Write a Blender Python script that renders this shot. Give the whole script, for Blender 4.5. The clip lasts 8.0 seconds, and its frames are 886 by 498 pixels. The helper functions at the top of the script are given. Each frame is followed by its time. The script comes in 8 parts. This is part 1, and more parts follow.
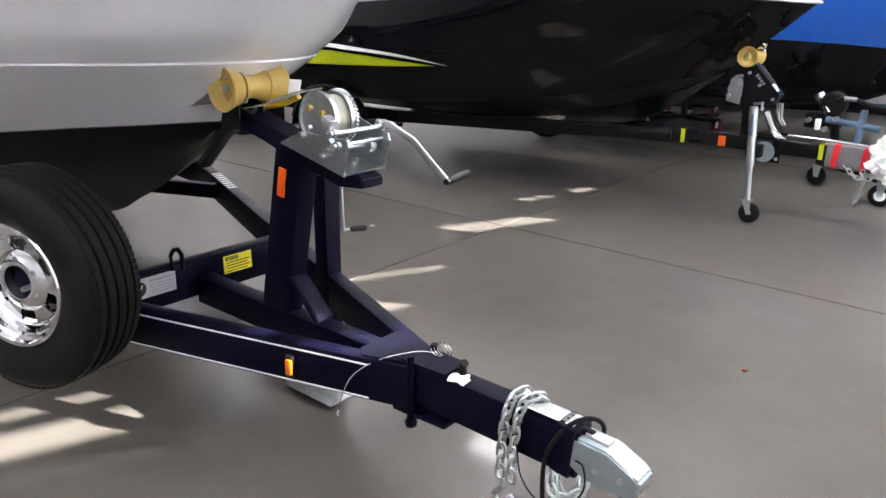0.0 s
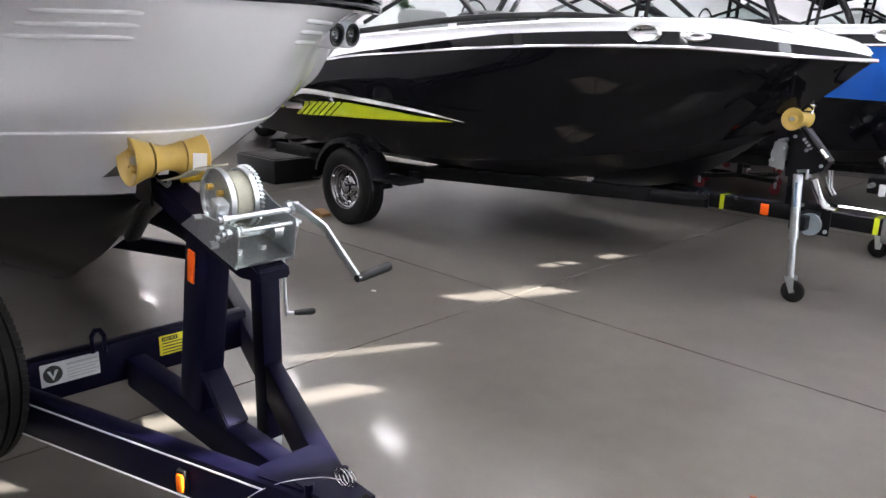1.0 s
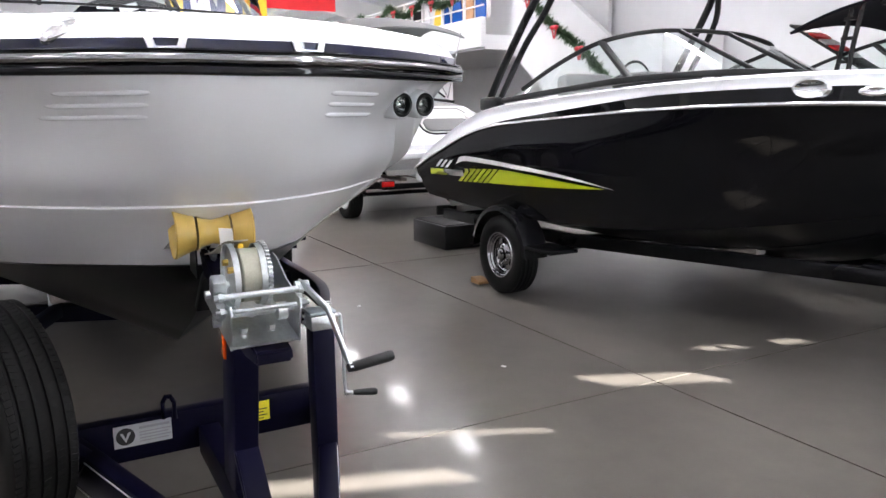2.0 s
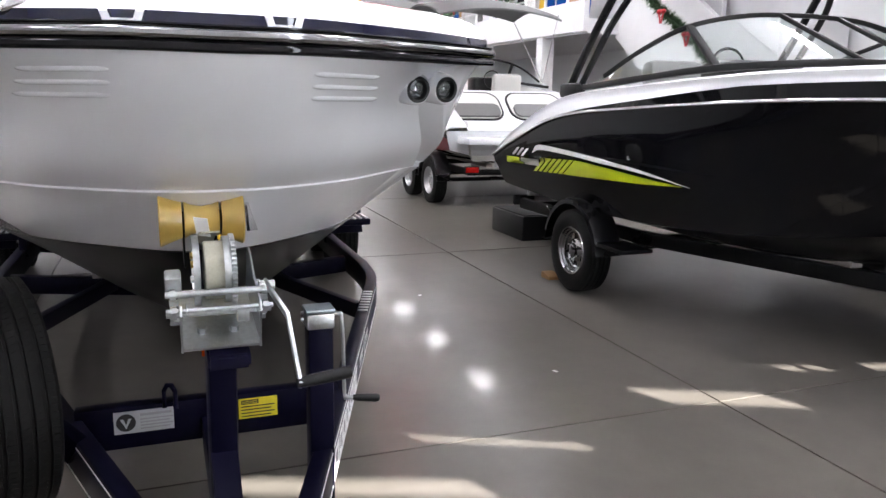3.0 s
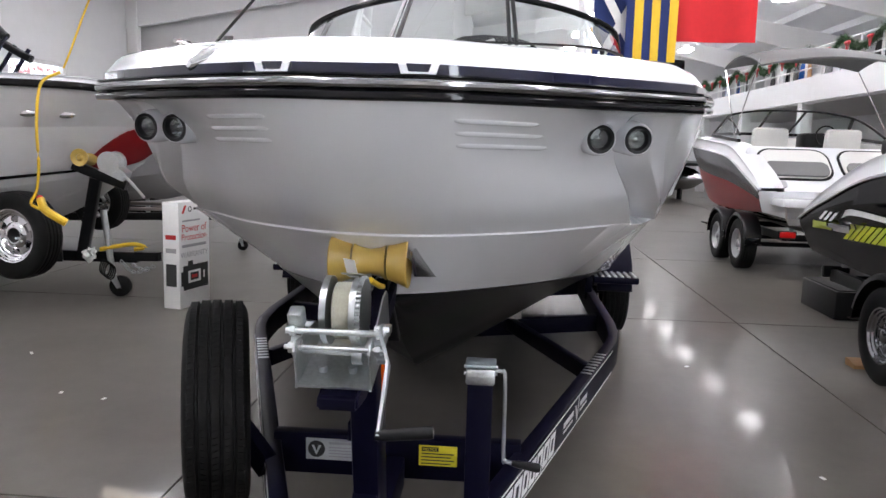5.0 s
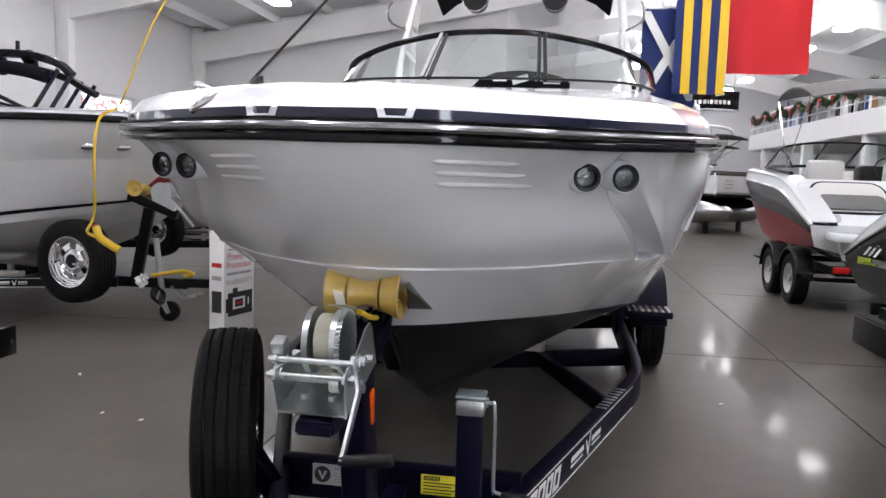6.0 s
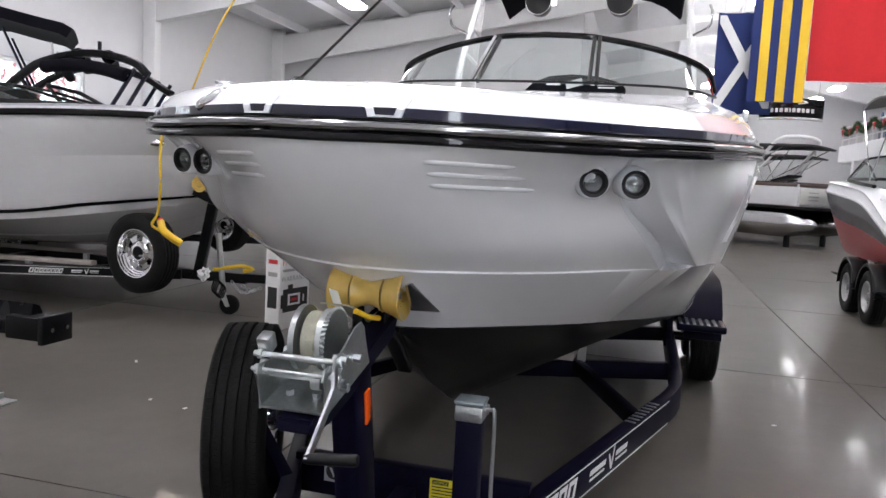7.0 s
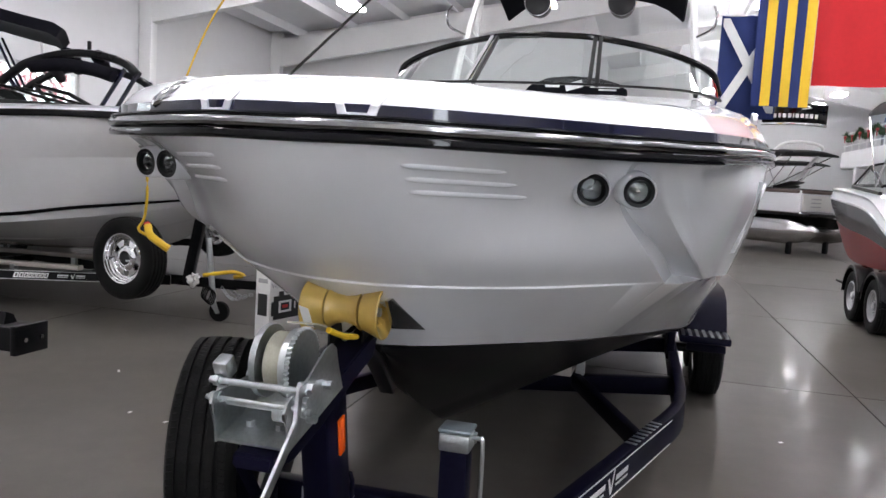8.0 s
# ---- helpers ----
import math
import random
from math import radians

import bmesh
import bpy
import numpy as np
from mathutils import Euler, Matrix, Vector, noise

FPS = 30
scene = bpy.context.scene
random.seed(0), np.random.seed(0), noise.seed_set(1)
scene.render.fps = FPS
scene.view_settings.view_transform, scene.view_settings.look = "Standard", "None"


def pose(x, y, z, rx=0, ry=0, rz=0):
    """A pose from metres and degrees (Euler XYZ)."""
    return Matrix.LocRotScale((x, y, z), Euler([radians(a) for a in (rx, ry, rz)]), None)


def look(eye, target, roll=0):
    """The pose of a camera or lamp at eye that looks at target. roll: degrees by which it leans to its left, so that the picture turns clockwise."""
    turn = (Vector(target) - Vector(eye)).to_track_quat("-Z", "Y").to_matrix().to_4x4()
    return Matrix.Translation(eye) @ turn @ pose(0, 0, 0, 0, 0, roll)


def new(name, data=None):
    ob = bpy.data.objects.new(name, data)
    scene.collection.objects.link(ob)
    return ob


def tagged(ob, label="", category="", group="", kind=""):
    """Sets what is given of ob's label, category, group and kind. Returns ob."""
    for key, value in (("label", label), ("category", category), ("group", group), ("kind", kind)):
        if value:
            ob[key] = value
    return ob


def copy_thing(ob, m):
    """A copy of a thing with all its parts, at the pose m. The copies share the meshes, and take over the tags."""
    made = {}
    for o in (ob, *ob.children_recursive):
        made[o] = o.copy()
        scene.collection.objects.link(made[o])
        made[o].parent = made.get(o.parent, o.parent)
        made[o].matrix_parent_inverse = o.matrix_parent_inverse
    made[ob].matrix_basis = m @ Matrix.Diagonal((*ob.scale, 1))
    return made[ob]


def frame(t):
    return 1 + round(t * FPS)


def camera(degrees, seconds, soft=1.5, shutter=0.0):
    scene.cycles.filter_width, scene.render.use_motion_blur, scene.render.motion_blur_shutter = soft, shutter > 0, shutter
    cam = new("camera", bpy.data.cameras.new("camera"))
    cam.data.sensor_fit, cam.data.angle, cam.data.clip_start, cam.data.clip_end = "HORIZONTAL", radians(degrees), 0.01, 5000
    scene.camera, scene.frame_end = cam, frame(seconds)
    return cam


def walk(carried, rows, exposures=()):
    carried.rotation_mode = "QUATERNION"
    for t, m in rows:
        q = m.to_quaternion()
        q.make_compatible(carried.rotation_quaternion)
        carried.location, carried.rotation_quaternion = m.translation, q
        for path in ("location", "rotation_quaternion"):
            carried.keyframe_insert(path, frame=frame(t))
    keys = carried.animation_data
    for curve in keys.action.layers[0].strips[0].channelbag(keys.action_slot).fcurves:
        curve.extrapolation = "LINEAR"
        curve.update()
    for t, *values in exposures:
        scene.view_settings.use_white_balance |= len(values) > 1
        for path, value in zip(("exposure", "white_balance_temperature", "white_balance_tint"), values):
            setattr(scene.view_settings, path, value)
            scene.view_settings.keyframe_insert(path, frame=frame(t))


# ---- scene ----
cam = camera(61.0, 8.0)
PATH = [
    (0, (0.871, -1.567, 1.439), (-0.336, -0.098, 0.817), 0.8),
    (0.5, (0.913, -1.324, 1.444), (-0.396, 0.047, 0.808), 0.2),
    (1, (0.915, -1.004, 1.495), (-0.451, 0.363, 0.98), 1.2),
    (1.5, (0.958, -0.757, 1.481), (-0.517, 0.532, 1.077), 0.1),
    (2, (1.041, -0.477, 1.503), (-0.69, 0.46, 1.149), -0.7),
    (2.2, (1.045, -0.395, 1.518), (-0.727, 0.448, 1.133), -1.2),
    (3.3, (0.91, -0.037, 1.508), (-0.957, 0.569, 1.122), 1.1),
    (3.5, (0.891, 0.024, 1.506), (-1.005, 0.533, 1.125), 0.7),
    (4, (0.877, 0.192, 1.502), (-1.082, 0.321, 1.12), 3.0),
    (4.5, (0.859, 0.263, 1.499), (-1.11, 0.199, 1.152), 2.6),
    (4.7, (0.866, 0.292, 1.498), (-1.108, 0.192, 1.19), 2.0),
    (5.8, (0.968, 0.476, 1.525), (-1.003, 0.218, 1.311), 1.6),
    (6, (0.946, 0.533, 1.529), (-1.021, 0.23, 1.332), 1.8),
    (6.5, (0.898, 0.66, 1.53), (-1.046, 0.235, 1.328), 3.4),
    (7, (0.881, 0.733, 1.531), (-1.046, 0.234, 1.336), 3.2),
    (7.5, (0.805, 0.739, 1.523), (-1.127, 0.26, 1.328), 1.7),
    (8, (0.677, 0.724, 1.536), (-1.251, 0.223, 1.352), 3.5),
]
walk(cam, [(t, look(eye, target, roll)) for t, eye, target, roll in PATH], exposures=[(0, 3.5), (2.0, 3.34), (3.5, 3.1), (4.5, 2.98), (6.0, 2.7), (8.0, 2.7)])

# ---------------------------------------------------------------- world, sun, lamps
SUN_TRAVEL = Vector((-0.91, -0.41, -0.466)).normalized()
world = bpy.data.worlds.new("sky")
scene.world = world
world.use_nodes = True
wn = world.node_tree.nodes
sky = wn.new("ShaderNodeTexSky")
sky.sky_type = "NISHITA"
sky.sun_disc = False
sky.sun_elevation = math.asin(-SUN_TRAVEL.z)
sky.sun_rotation = math.atan2(-SUN_TRAVEL.x, -SUN_TRAVEL.y)
world.node_tree.links.new(sky.outputs[0], wn["Background"].inputs[0])
wn["Background"].inputs[1].default_value = 0.1
sun = new("sun", bpy.data.lights.new("sun", "SUN"))
sun.data.energy, sun.data.angle, sun.data.color = 5.0, radians(0.5), (1.0, 0.95, 0.89)
sun.matrix_world = look((8, 5, 6), Vector((8, 5, 6)) + SUN_TRAVEL)
LAMP_GLOW = 6.4


# area lamp added behind the visitor: stands in for sky light, brightens the hull
panes = bpy.data.lights.new("front_fill", "AREA")
panes.shape, panes.size, panes.size_y, panes.energy = "RECTANGLE", 5.4, 0.4, 13.0
panes.color = (0.86, 0.91, 1.0)
new("front_fill", panes).matrix_basis = pose(2.55, 3.0, 2.3, 0, 90, 0)


# ---------------------------------------------------------------- materials
def material(name, colour, rough=0.5, metal=0.0, coat=0.0, vary=0.06, scale=8.0, bump=0.0, bump_scale=60.0,
             spec=0.5, rough_vary=0.0, per_object=0.0):
    """A surface with two scales of colour variation, optional relief and gloss variation."""
    m = bpy.data.materials.new(name)
    m.use_nodes = True
    nt = m.node_tree
    n, l = nt.nodes, nt.links
    b = n["Principled BSDF"]
    b.inputs["Roughness"].default_value = rough
    b.inputs["Metallic"].default_value = metal
    b.inputs["Coat Weight"].default_value = coat
    b.inputs["Coat Roughness"].default_value = 0.04
    b.inputs["Specular IOR Level"].default_value = spec
    co = n.new("ShaderNodeTexCoord")
    big = n.new("ShaderNodeTexNoise")
    big.inputs["Scale"].default_value = scale * 0.18
    big.inputs["Detail"].default_value = 3
    small = n.new("ShaderNodeTexNoise")
    small.inputs["Scale"].default_value = scale * 3
    small.inputs["Detail"].default_value = 5
    for t in (big, small):
        l.new(co.outputs["Object"], t.inputs["Vector"])
    add = n.new("ShaderNodeMath")
    add.operation = "ADD"
    l.new(big.outputs[0], add.inputs[0])
    l.new(small.outputs[0], add.inputs[1])
    source = add.outputs[0]
    if per_object:
        info = n.new("ShaderNodeObjectInfo")
        mul = n.new("ShaderNodeMath")
        mul.operation = "MULTIPLY_ADD"
        l.new(info.outputs["Random"], mul.inputs[0])
        mul.inputs[1].default_value = per_object
        l.new(source, mul.inputs[2])
        source = mul.outputs[0]
    ramp = n.new("ShaderNodeMapRange")
    ramp.clamp = False
    ramp.inputs[1].default_value, ramp.inputs[2].default_value = 0.6, 1.4
    ramp.inputs[3].default_value, ramp.inputs[4].default_value = 1 - vary, 1 + vary
    l.new(source, ramp.inputs[0])
    mix = n.new("ShaderNodeVectorMath")
    mix.operation = "SCALE"
    mix.inputs[0].default_value = colour
    l.new(ramp.outputs[0], mix.inputs["Scale"])
    l.new(mix.outputs[0], b.inputs["Base Color"])
    if rough_vary:
        rr = n.new("ShaderNodeMapRange")
        rr.inputs[1].default_value, rr.inputs[2].default_value = 0.2, 0.8
        rr.inputs[3].default_value, rr.inputs[4].default_value = max(rough - rough_vary, 0.01), rough + rough_vary
        l.new(big.outputs[0], rr.inputs[0])
        l.new(rr.outputs[0], b.inputs["Roughness"])
    if bump:
        tex = n.new("ShaderNodeTexNoise")
        tex.inputs["Scale"].default_value = bump_scale
        tex.inputs["Detail"].default_value = 4
        l.new(co.outputs["Object"], tex.inputs["Vector"])
        bp = n.new("ShaderNodeBump")
        bp.inputs["Strength"].default_value = bump
        bp.inputs["Distance"].default_value = 0.002
        l.new(tex.outputs[0], bp.inputs["Height"])
        l.new(bp.outputs[0], b.inputs["Normal"])
    return m


def glow(name, colour, strength):
    m = bpy.data.materials.new(name)
    m.use_nodes = True
    b = m.node_tree.nodes["Principled BSDF"]
    b.inputs["Base Color"].default_value = (*colour, 1)
    b.inputs["Emission Color"].default_value = (*colour, 1)
    b.inputs["Emission Strength"].default_value = strength
    return m


def glass(name, colour=(0.93, 0.97, 0.96)):
    """Thin glazing: mostly clear, with a mirror gloss that grows at a glancing view."""
    m = bpy.data.materials.new(name)
    m.use_nodes = True
    n, l = m.node_tree.nodes, m.node_tree.links
    n.remove(n["Principled BSDF"])
    tr = n.new("ShaderNodeBsdfTransparent")
    tr.inputs[0].default_value = (*colour, 1)
    gl = n.new("ShaderNodeBsdfGlossy")
    gl.inputs["Roughness"].default_value = 0.02
    fr = n.new("ShaderNodeLayerWeight")
    fr.inputs[0].default_value = 0.5
    pw, ad = n.new("ShaderNodeMath"), n.new("ShaderNodeMath")
    pw.operation, ad.operation = "POWER", "MULTIPLY_ADD"
    pw.inputs[1].default_value, ad.inputs[1].default_value, ad.inputs[2].default_value = 4.0, 0.9, 0.05
    l.new(fr.outputs["Facing"], pw.inputs[0])
    l.new(pw.outputs[0], ad.inputs[0])
    mx = n.new("ShaderNodeMixShader")
    l.new(ad.outputs[0], mx.inputs[0])
    l.new(tr.outputs[0], mx.inputs[1])
    l.new(gl.outputs[0], mx.inputs[2])
    l.new(mx.outputs[0], n["Material Output"].inputs[0])
    return m


def concrete():
    m = material("polished_concrete", (0.1055, 0.0965, 0.0855), 0.3, vary=0.10, scale=2.2, spec=0.12, per_object=0.12, bump=0.05, bump_scale=45)
    n, l = m.node_tree.nodes, m.node_tree.links
    b = n["Principled BSDF"]
    b.inputs["Coat Weight"].default_value = 0.13
    # cloudy trowel marks and small dark specks laid over the base tone
    co = n.new("ShaderNodeTexCoord")
    cloud = n.new("ShaderNodeTexNoise")
    cloud.inputs["Scale"].default_value = 1.1
    cloud.inputs["Detail"].default_value = 7
    cloud.inputs["Roughness"].default_value = 0.65
    l.new(co.outputs["Object"], cloud.inputs["Vector"])
    speck = n.new("ShaderNodeTexVoronoi")
    speck.inputs["Scale"].default_value = 38.0
    l.new(co.outputs["Object"], speck.inputs["Vector"])
    sp = n.new("ShaderNodeMapRange")
    sp.inputs[1].default_value, sp.inputs[2].default_value, sp.inputs[3].default_value, sp.inputs[4].default_value = 0.04, 0.12, 0.8, 1.0
    l.new(speck.outputs[0], sp.inputs[0])
    cr = n.new("ShaderNodeMapRange")
    cr.clamp = False
    cr.inputs[1].default_value, cr.inputs[2].default_value, cr.inputs[3].default_value, cr.inputs[4].default_value = 0.3, 0.7, 0.84, 1.15
    l.new(cloud.outputs[0], cr.inputs[0])
    # dull scuffed areas among the polish, stretched along the traffic
    scuff = n.new("ShaderNodeTexNoise")
    scuff.inputs["Scale"].default_value = 1.0
    scuff.inputs["Detail"].default_value = 6
    scuff.inputs["Roughness"].default_value = 0.7
    turn = n.new("ShaderNodeMapping")
    turn.inputs["Rotation"].default_value = (0, 0, 0.6)
    turn.inputs["Scale"].default_value = (1.6, 0.7, 1)
    l.new(co.outputs["Object"], turn.inputs["Vector"])
    l.new(turn.outputs[0], scuff.inputs["Vector"])
    dull = n.new("ShaderNodeMapRange")
    dull.inputs[1].default_value, dull.inputs[2].default_value, dull.inputs[3].default_value, dull.inputs[4].default_value = 0.2, 0.8, 0.03, 0.125
    l.new(scuff.outputs[0], dull.inputs[0])
    l.new(dull.outputs[0], b.inputs["Coat Roughness"])
    mul = n.new("ShaderNodeMath")
    mul.operation = "MULTIPLY"
    l.new(sp.outputs[0], mul.inputs[0])
    l.new(cr.outputs[0], mul.inputs[1])
    vm = n.new("ShaderNodeVectorMath")
    vm.operation = "SCALE"
    old = b.inputs["Base Color"].links[0].from_socket
    l.new(old, vm.inputs[0])
    l.new(mul.outputs[0], vm.inputs["Scale"])
    l.new(vm.outputs[0], b.inputs["Base Color"])
    return m


M = {
    "concrete": concrete(),
    "joint": material("joint_filler", (0.035, 0.033, 0.03), 0.8, vary=0.3, scale=30),
    "wall": material("painted_wall", (0.70, 0.70, 0.715), 0.6, vary=0.03, scale=1.5, bump=0.05, bump_scale=120),
    "ceiling": material("white_steel_roof", (0.80, 0.81, 0.83), 0.5, vary=0.04, scale=1.2),
    "steel_white": material("white_painted_steel", (0.8, 0.8, 0.8), 0.4, vary=0.03),
    "white_gel": material("white_gelcoat", (0.77, 0.78, 0.81), 0.24, coat=0.6, vary=0.012, scale=3),
    "black_gel": material("black_gelcoat", (0.004, 0.004, 0.005), 0.04, vary=0.2, scale=3, spec=0.22),
    "bottom": material("black_bottom_paint", (0.005, 0.005, 0.006), 0.3, vary=0.3, scale=5, spec=0.25),
    "navy_gel": material("navy_gelcoat", (0.004, 0.005, 0.026), 0.06, coat=0.2, vary=0.1),
    "blue_gel": material("blue_gelcoat", (0.01, 0.09, 0.42), 0.12, coat=0.8, vary=0.05),
    "red_gel": material("red_gelcoat", (0.22, 0.006, 0.01), 0.3, coat=0.12, vary=0.05),
    "grey_gel": material("dark_grey_gelcoat", (0.04, 0.04, 0.045), 0.25, coat=0.25, vary=0.05),
    "pearl_gel": material("pearl_silver_gelcoat", (0.68, 0.68, 0.69), 0.22, metal=0.15, coat=0.6, vary=0.03, scale=3),
    "silver_gel": material("silver_gelcoat", (0.5, 0.5, 0.52), 0.2, coat=0.8, vary=0.03),
    "navy": material("navy_trailer_paint", (0.003, 0.0028, 0.0115), 0.42, spec=0.08, coat=0.0, vary=0.2, scale=14, rough_vary=0.06, bump=0.03, bump_scale=160),
    "black_steel": material("black_painted_steel", (0.005, 0.005, 0.006), 0.3, spec=0.18, coat=0.05, vary=0.25, scale=14, rough_vary=0.08),
    "rubber": material("tyre_rubber", (0.006, 0.006, 0.006), 0.65, vary=0.25, scale=30, bump=0.3, bump_scale=220, spec=0.2),
    "plastic": material("black_plastic", (0.008, 0.008, 0.009), 0.38, spec=0.22, vary=0.15, scale=30, bump=0.05, bump_scale=300),
    "chrome": material("chrome", (0.78, 0.78, 0.79), 0.06, metal=1.0, vary=0.03),
    "rail_steel": material("dark_stainless_rail", (0.3, 0.3, 0.31), 0.1, metal=1.0, vary=0.08, scale=20),
    "steel": material("stainless_steel", (0.62, 0.62, 0.63), 0.16, metal=1.0, vary=0.05, scale=20, rough_vary=0.05),
    "zinc": material("zinc_plated_steel", (0.56, 0.59, 0.60), 0.32, metal=1.0, vary=0.18, scale=30, rough_vary=0.05, bump=0.02, bump_scale=200),
    "galv": material("galvanised_silver_paint", (0.36, 0.42, 0.45), 0.35, metal=0.75, vary=0.1, scale=26, rough_vary=0.1),
    "alloy": material("silver_wheel_paint", (0.42, 0.42, 0.43), 0.3, metal=0.6, vary=0.08),
    "roller": material("amber_polyurethane", (0.52, 0.355, 0.085), 0.28, coat=0.35, vary=0.12, scale=10),
    "webbing": material("nylon_strap", (0.38, 0.37, 0.30), 0.8, vary=0.12, scale=60, bump=0.3, bump_scale=400),
    "yellow": material("yellow_plastic", (0.72, 0.46, 0.02), 0.45, vary=0.08),
    "yellow_label": material("yellow_label", (0.7, 0.6, 0.03), 0.45, vary=0.08),
    "lime": material("lime_decal", (0.5, 0.58, 0.01), 0.3, coat=0.5, vary=0.05),
    "white_paint": material("white_decal", (0.78, 0.78, 0.78), 0.4, vary=0.04),
    "paper": material("white_paper", (0.8, 0.8, 0.79), 0.7, vary=0.04),
    "silver_label": material("silver_foil_label", (0.5, 0.51, 0.52), 0.3, metal=0.5, vary=0.1, scale=40),
    "ink": material("black_ink", (0.02, 0.02, 0.02), 0.6),
    "red_ink": material("red_ink", (0.55, 0.02, 0.02), 0.5, vary=0.05),
    "grey_ink": material("grey_ink", (0.35, 0.35, 0.36), 0.6),
    "orange": material("orange_reflector", (0.85, 0.11, 0.008), 0.22, coat=0.6, vary=0.1, scale=60),
    "amber": material("amber_lens", (0.7, 0.12, 0.006), 0.25, coat=0.3, vary=0.1, scale=60),
    "red_lens": material("red_lens", (0.6, 0.01, 0.01), 0.2, coat=0.6, vary=0.1),
    "reflector": material("dim_reflector", (0.5, 0.5, 0.51), 0.12, metal=0.95, vary=0.3, scale=80),
    "lens": material("clear_lens", (0.6, 0.6, 0.62), 0.08, metal=0.7, vary=0.3, scale=60),
    "vinyl": material("white_marine_vinyl", (0.66, 0.65, 0.63), 0.5, vary=0.05, scale=14, bump=0.15, bump_scale=180),
    "grey_vinyl": material("grey_marine_vinyl", (0.16, 0.16, 0.16), 0.5, vary=0.08, scale=14, bump=0.15, bump_scale=180),
    "canvas": material("black_canvas", (0.006, 0.006, 0.009), 0.85, spec=0.06, vary=0.2, scale=12, bump=0.2, bump_scale=90),
    "grey_canvas": material("grey_canvas", (0.16, 0.16, 0.165), 0.8, vary=0.12, scale=12, bump=0.2, bump_scale=90),
    "dark_canvas": material("charcoal_canvas", (0.045, 0.045, 0.05), 0.8, vary=0.12, scale=12, bump=0.2, bump_scale=90),
    "brown_vinyl": material("brown_marine_vinyl", (0.11, 0.075, 0.07), 0.5, vary=0.08, scale=14, bump=0.15, bump_scale=180),
    "blue_label": material("dull_blue_paint", (0.10, 0.16, 0.24), 0.4, vary=0.12, scale=30),
    "carpet": material("grey_bunk_carpet", (0.32, 0.29, 0.27), 0.95, vary=0.15, scale=40, bump=0.4, bump_scale=200),
    "wood": material("pale_wood", (0.42, 0.24, 0.11), 0.6, vary=0.15, scale=20),
    "red_cloth": material("red_flag_cloth", (0.62, 0.014, 0.02), 0.75, vary=0.06, scale=5),
    "blue_cloth": material("blue_flag_cloth", (0.008, 0.024, 0.132), 0.75, vary=0.08, scale=5),
    "yellow_cloth": material("yellow_flag_cloth", (0.78, 0.5, 0.03), 0.75, vary=0.06, scale=5),
    "white_cloth": material("white_flag_cloth", (0.7, 0.7, 0.7), 0.75, vary=0.05, scale=5),
    "garland": material("evergreen_garland", (0.03, 0.07, 0.025), 0.8, vary=0.4, scale=40),
    "bow": material("red_ribbon", (0.45, 0.02, 0.03), 0.5, vary=0.1),
    "glass": glass("clear_glass"),
    "tint": glass("tinted_glass", (0.82, 0.88, 0.87)),
    "dark_red": material("dark_red_caster", (0.22, 0.015, 0.025), 0.35),
    "lamp": glow("lamp_diffuser", (0.985, 0.96, 0.99), LAMP_GLOW),
}


# ---------------------------------------------------------------- building helpers
WORLD_FRAME = {}


def thing(name, at, label, category, group="", turn=0.0, world_frame=False):
    """An Empty at a thing's base. world_frame: its parts are given in world places."""
    ob = new(name)
    ob.empty_display_size = 0.2
    ob.matrix_basis = pose(*at, 0, 0, turn)
    if world_frame:
        WORLD_FRAME[ob] = ob.matrix_basis.inverted()
    return tagged(ob, label, category, group)


def part(name, bm, mat, parent=None, label="", smooth=35.0, local=False):
    """Links a bmesh as one mesh object under a thing or a part. local: given about the parent's own origin."""
    if parent in WORLD_FRAME and not local:
        bm.transform(WORLD_FRAME[parent])
    bmesh.ops.recalc_face_normals(bm, faces=bm.faces)
    if smooth:
        limit = radians(smooth)
        for f in bm.faces:
            f.smooth = True
        for e in bm.edges:
            e.smooth = len(e.link_faces) == 2 and e.calc_face_angle(0) < limit
    me = bpy.data.meshes.new(name)
    bm.to_mesh(me)
    bm.free()
    me.materials.append(mat if not isinstance(mat, str) else M[mat])
    ob = new(name, me)
    if parent is not None:
        ob.parent = parent
        if parent in WORLD_FRAME and not local:
            WORLD_FRAME[ob] = WORLD_FRAME[parent]
    return tagged(ob, label)


def B():
    return bmesh.new()


def box(bm, size, at=(0, 0, 0), turn=None, bevel=0.0):
    m = Matrix.Translation(at) @ (turn if turn is not None else Matrix.Identity(4)) @ Matrix.Diagonal((*size, 1))
    vs = bmesh.ops.create_cube(bm, size=1, matrix=m)["verts"]
    if bevel:
        es = list({e for v in vs for e in v.link_edges})
        bmesh.ops.bevel(bm, geom=es, offset=bevel, segments=2, affect="EDGES", profile=0.5)
    return bm


def axes_for(d, up=(0, 0, 1)):
    d = Vector(d).normalized()
    up = Vector(up)
    if abs(d.dot(up)) > 0.98:
        up = Vector((1, 0, 0))
    s = d.cross(up).normalized()
    return s, s.cross(d).normalized()


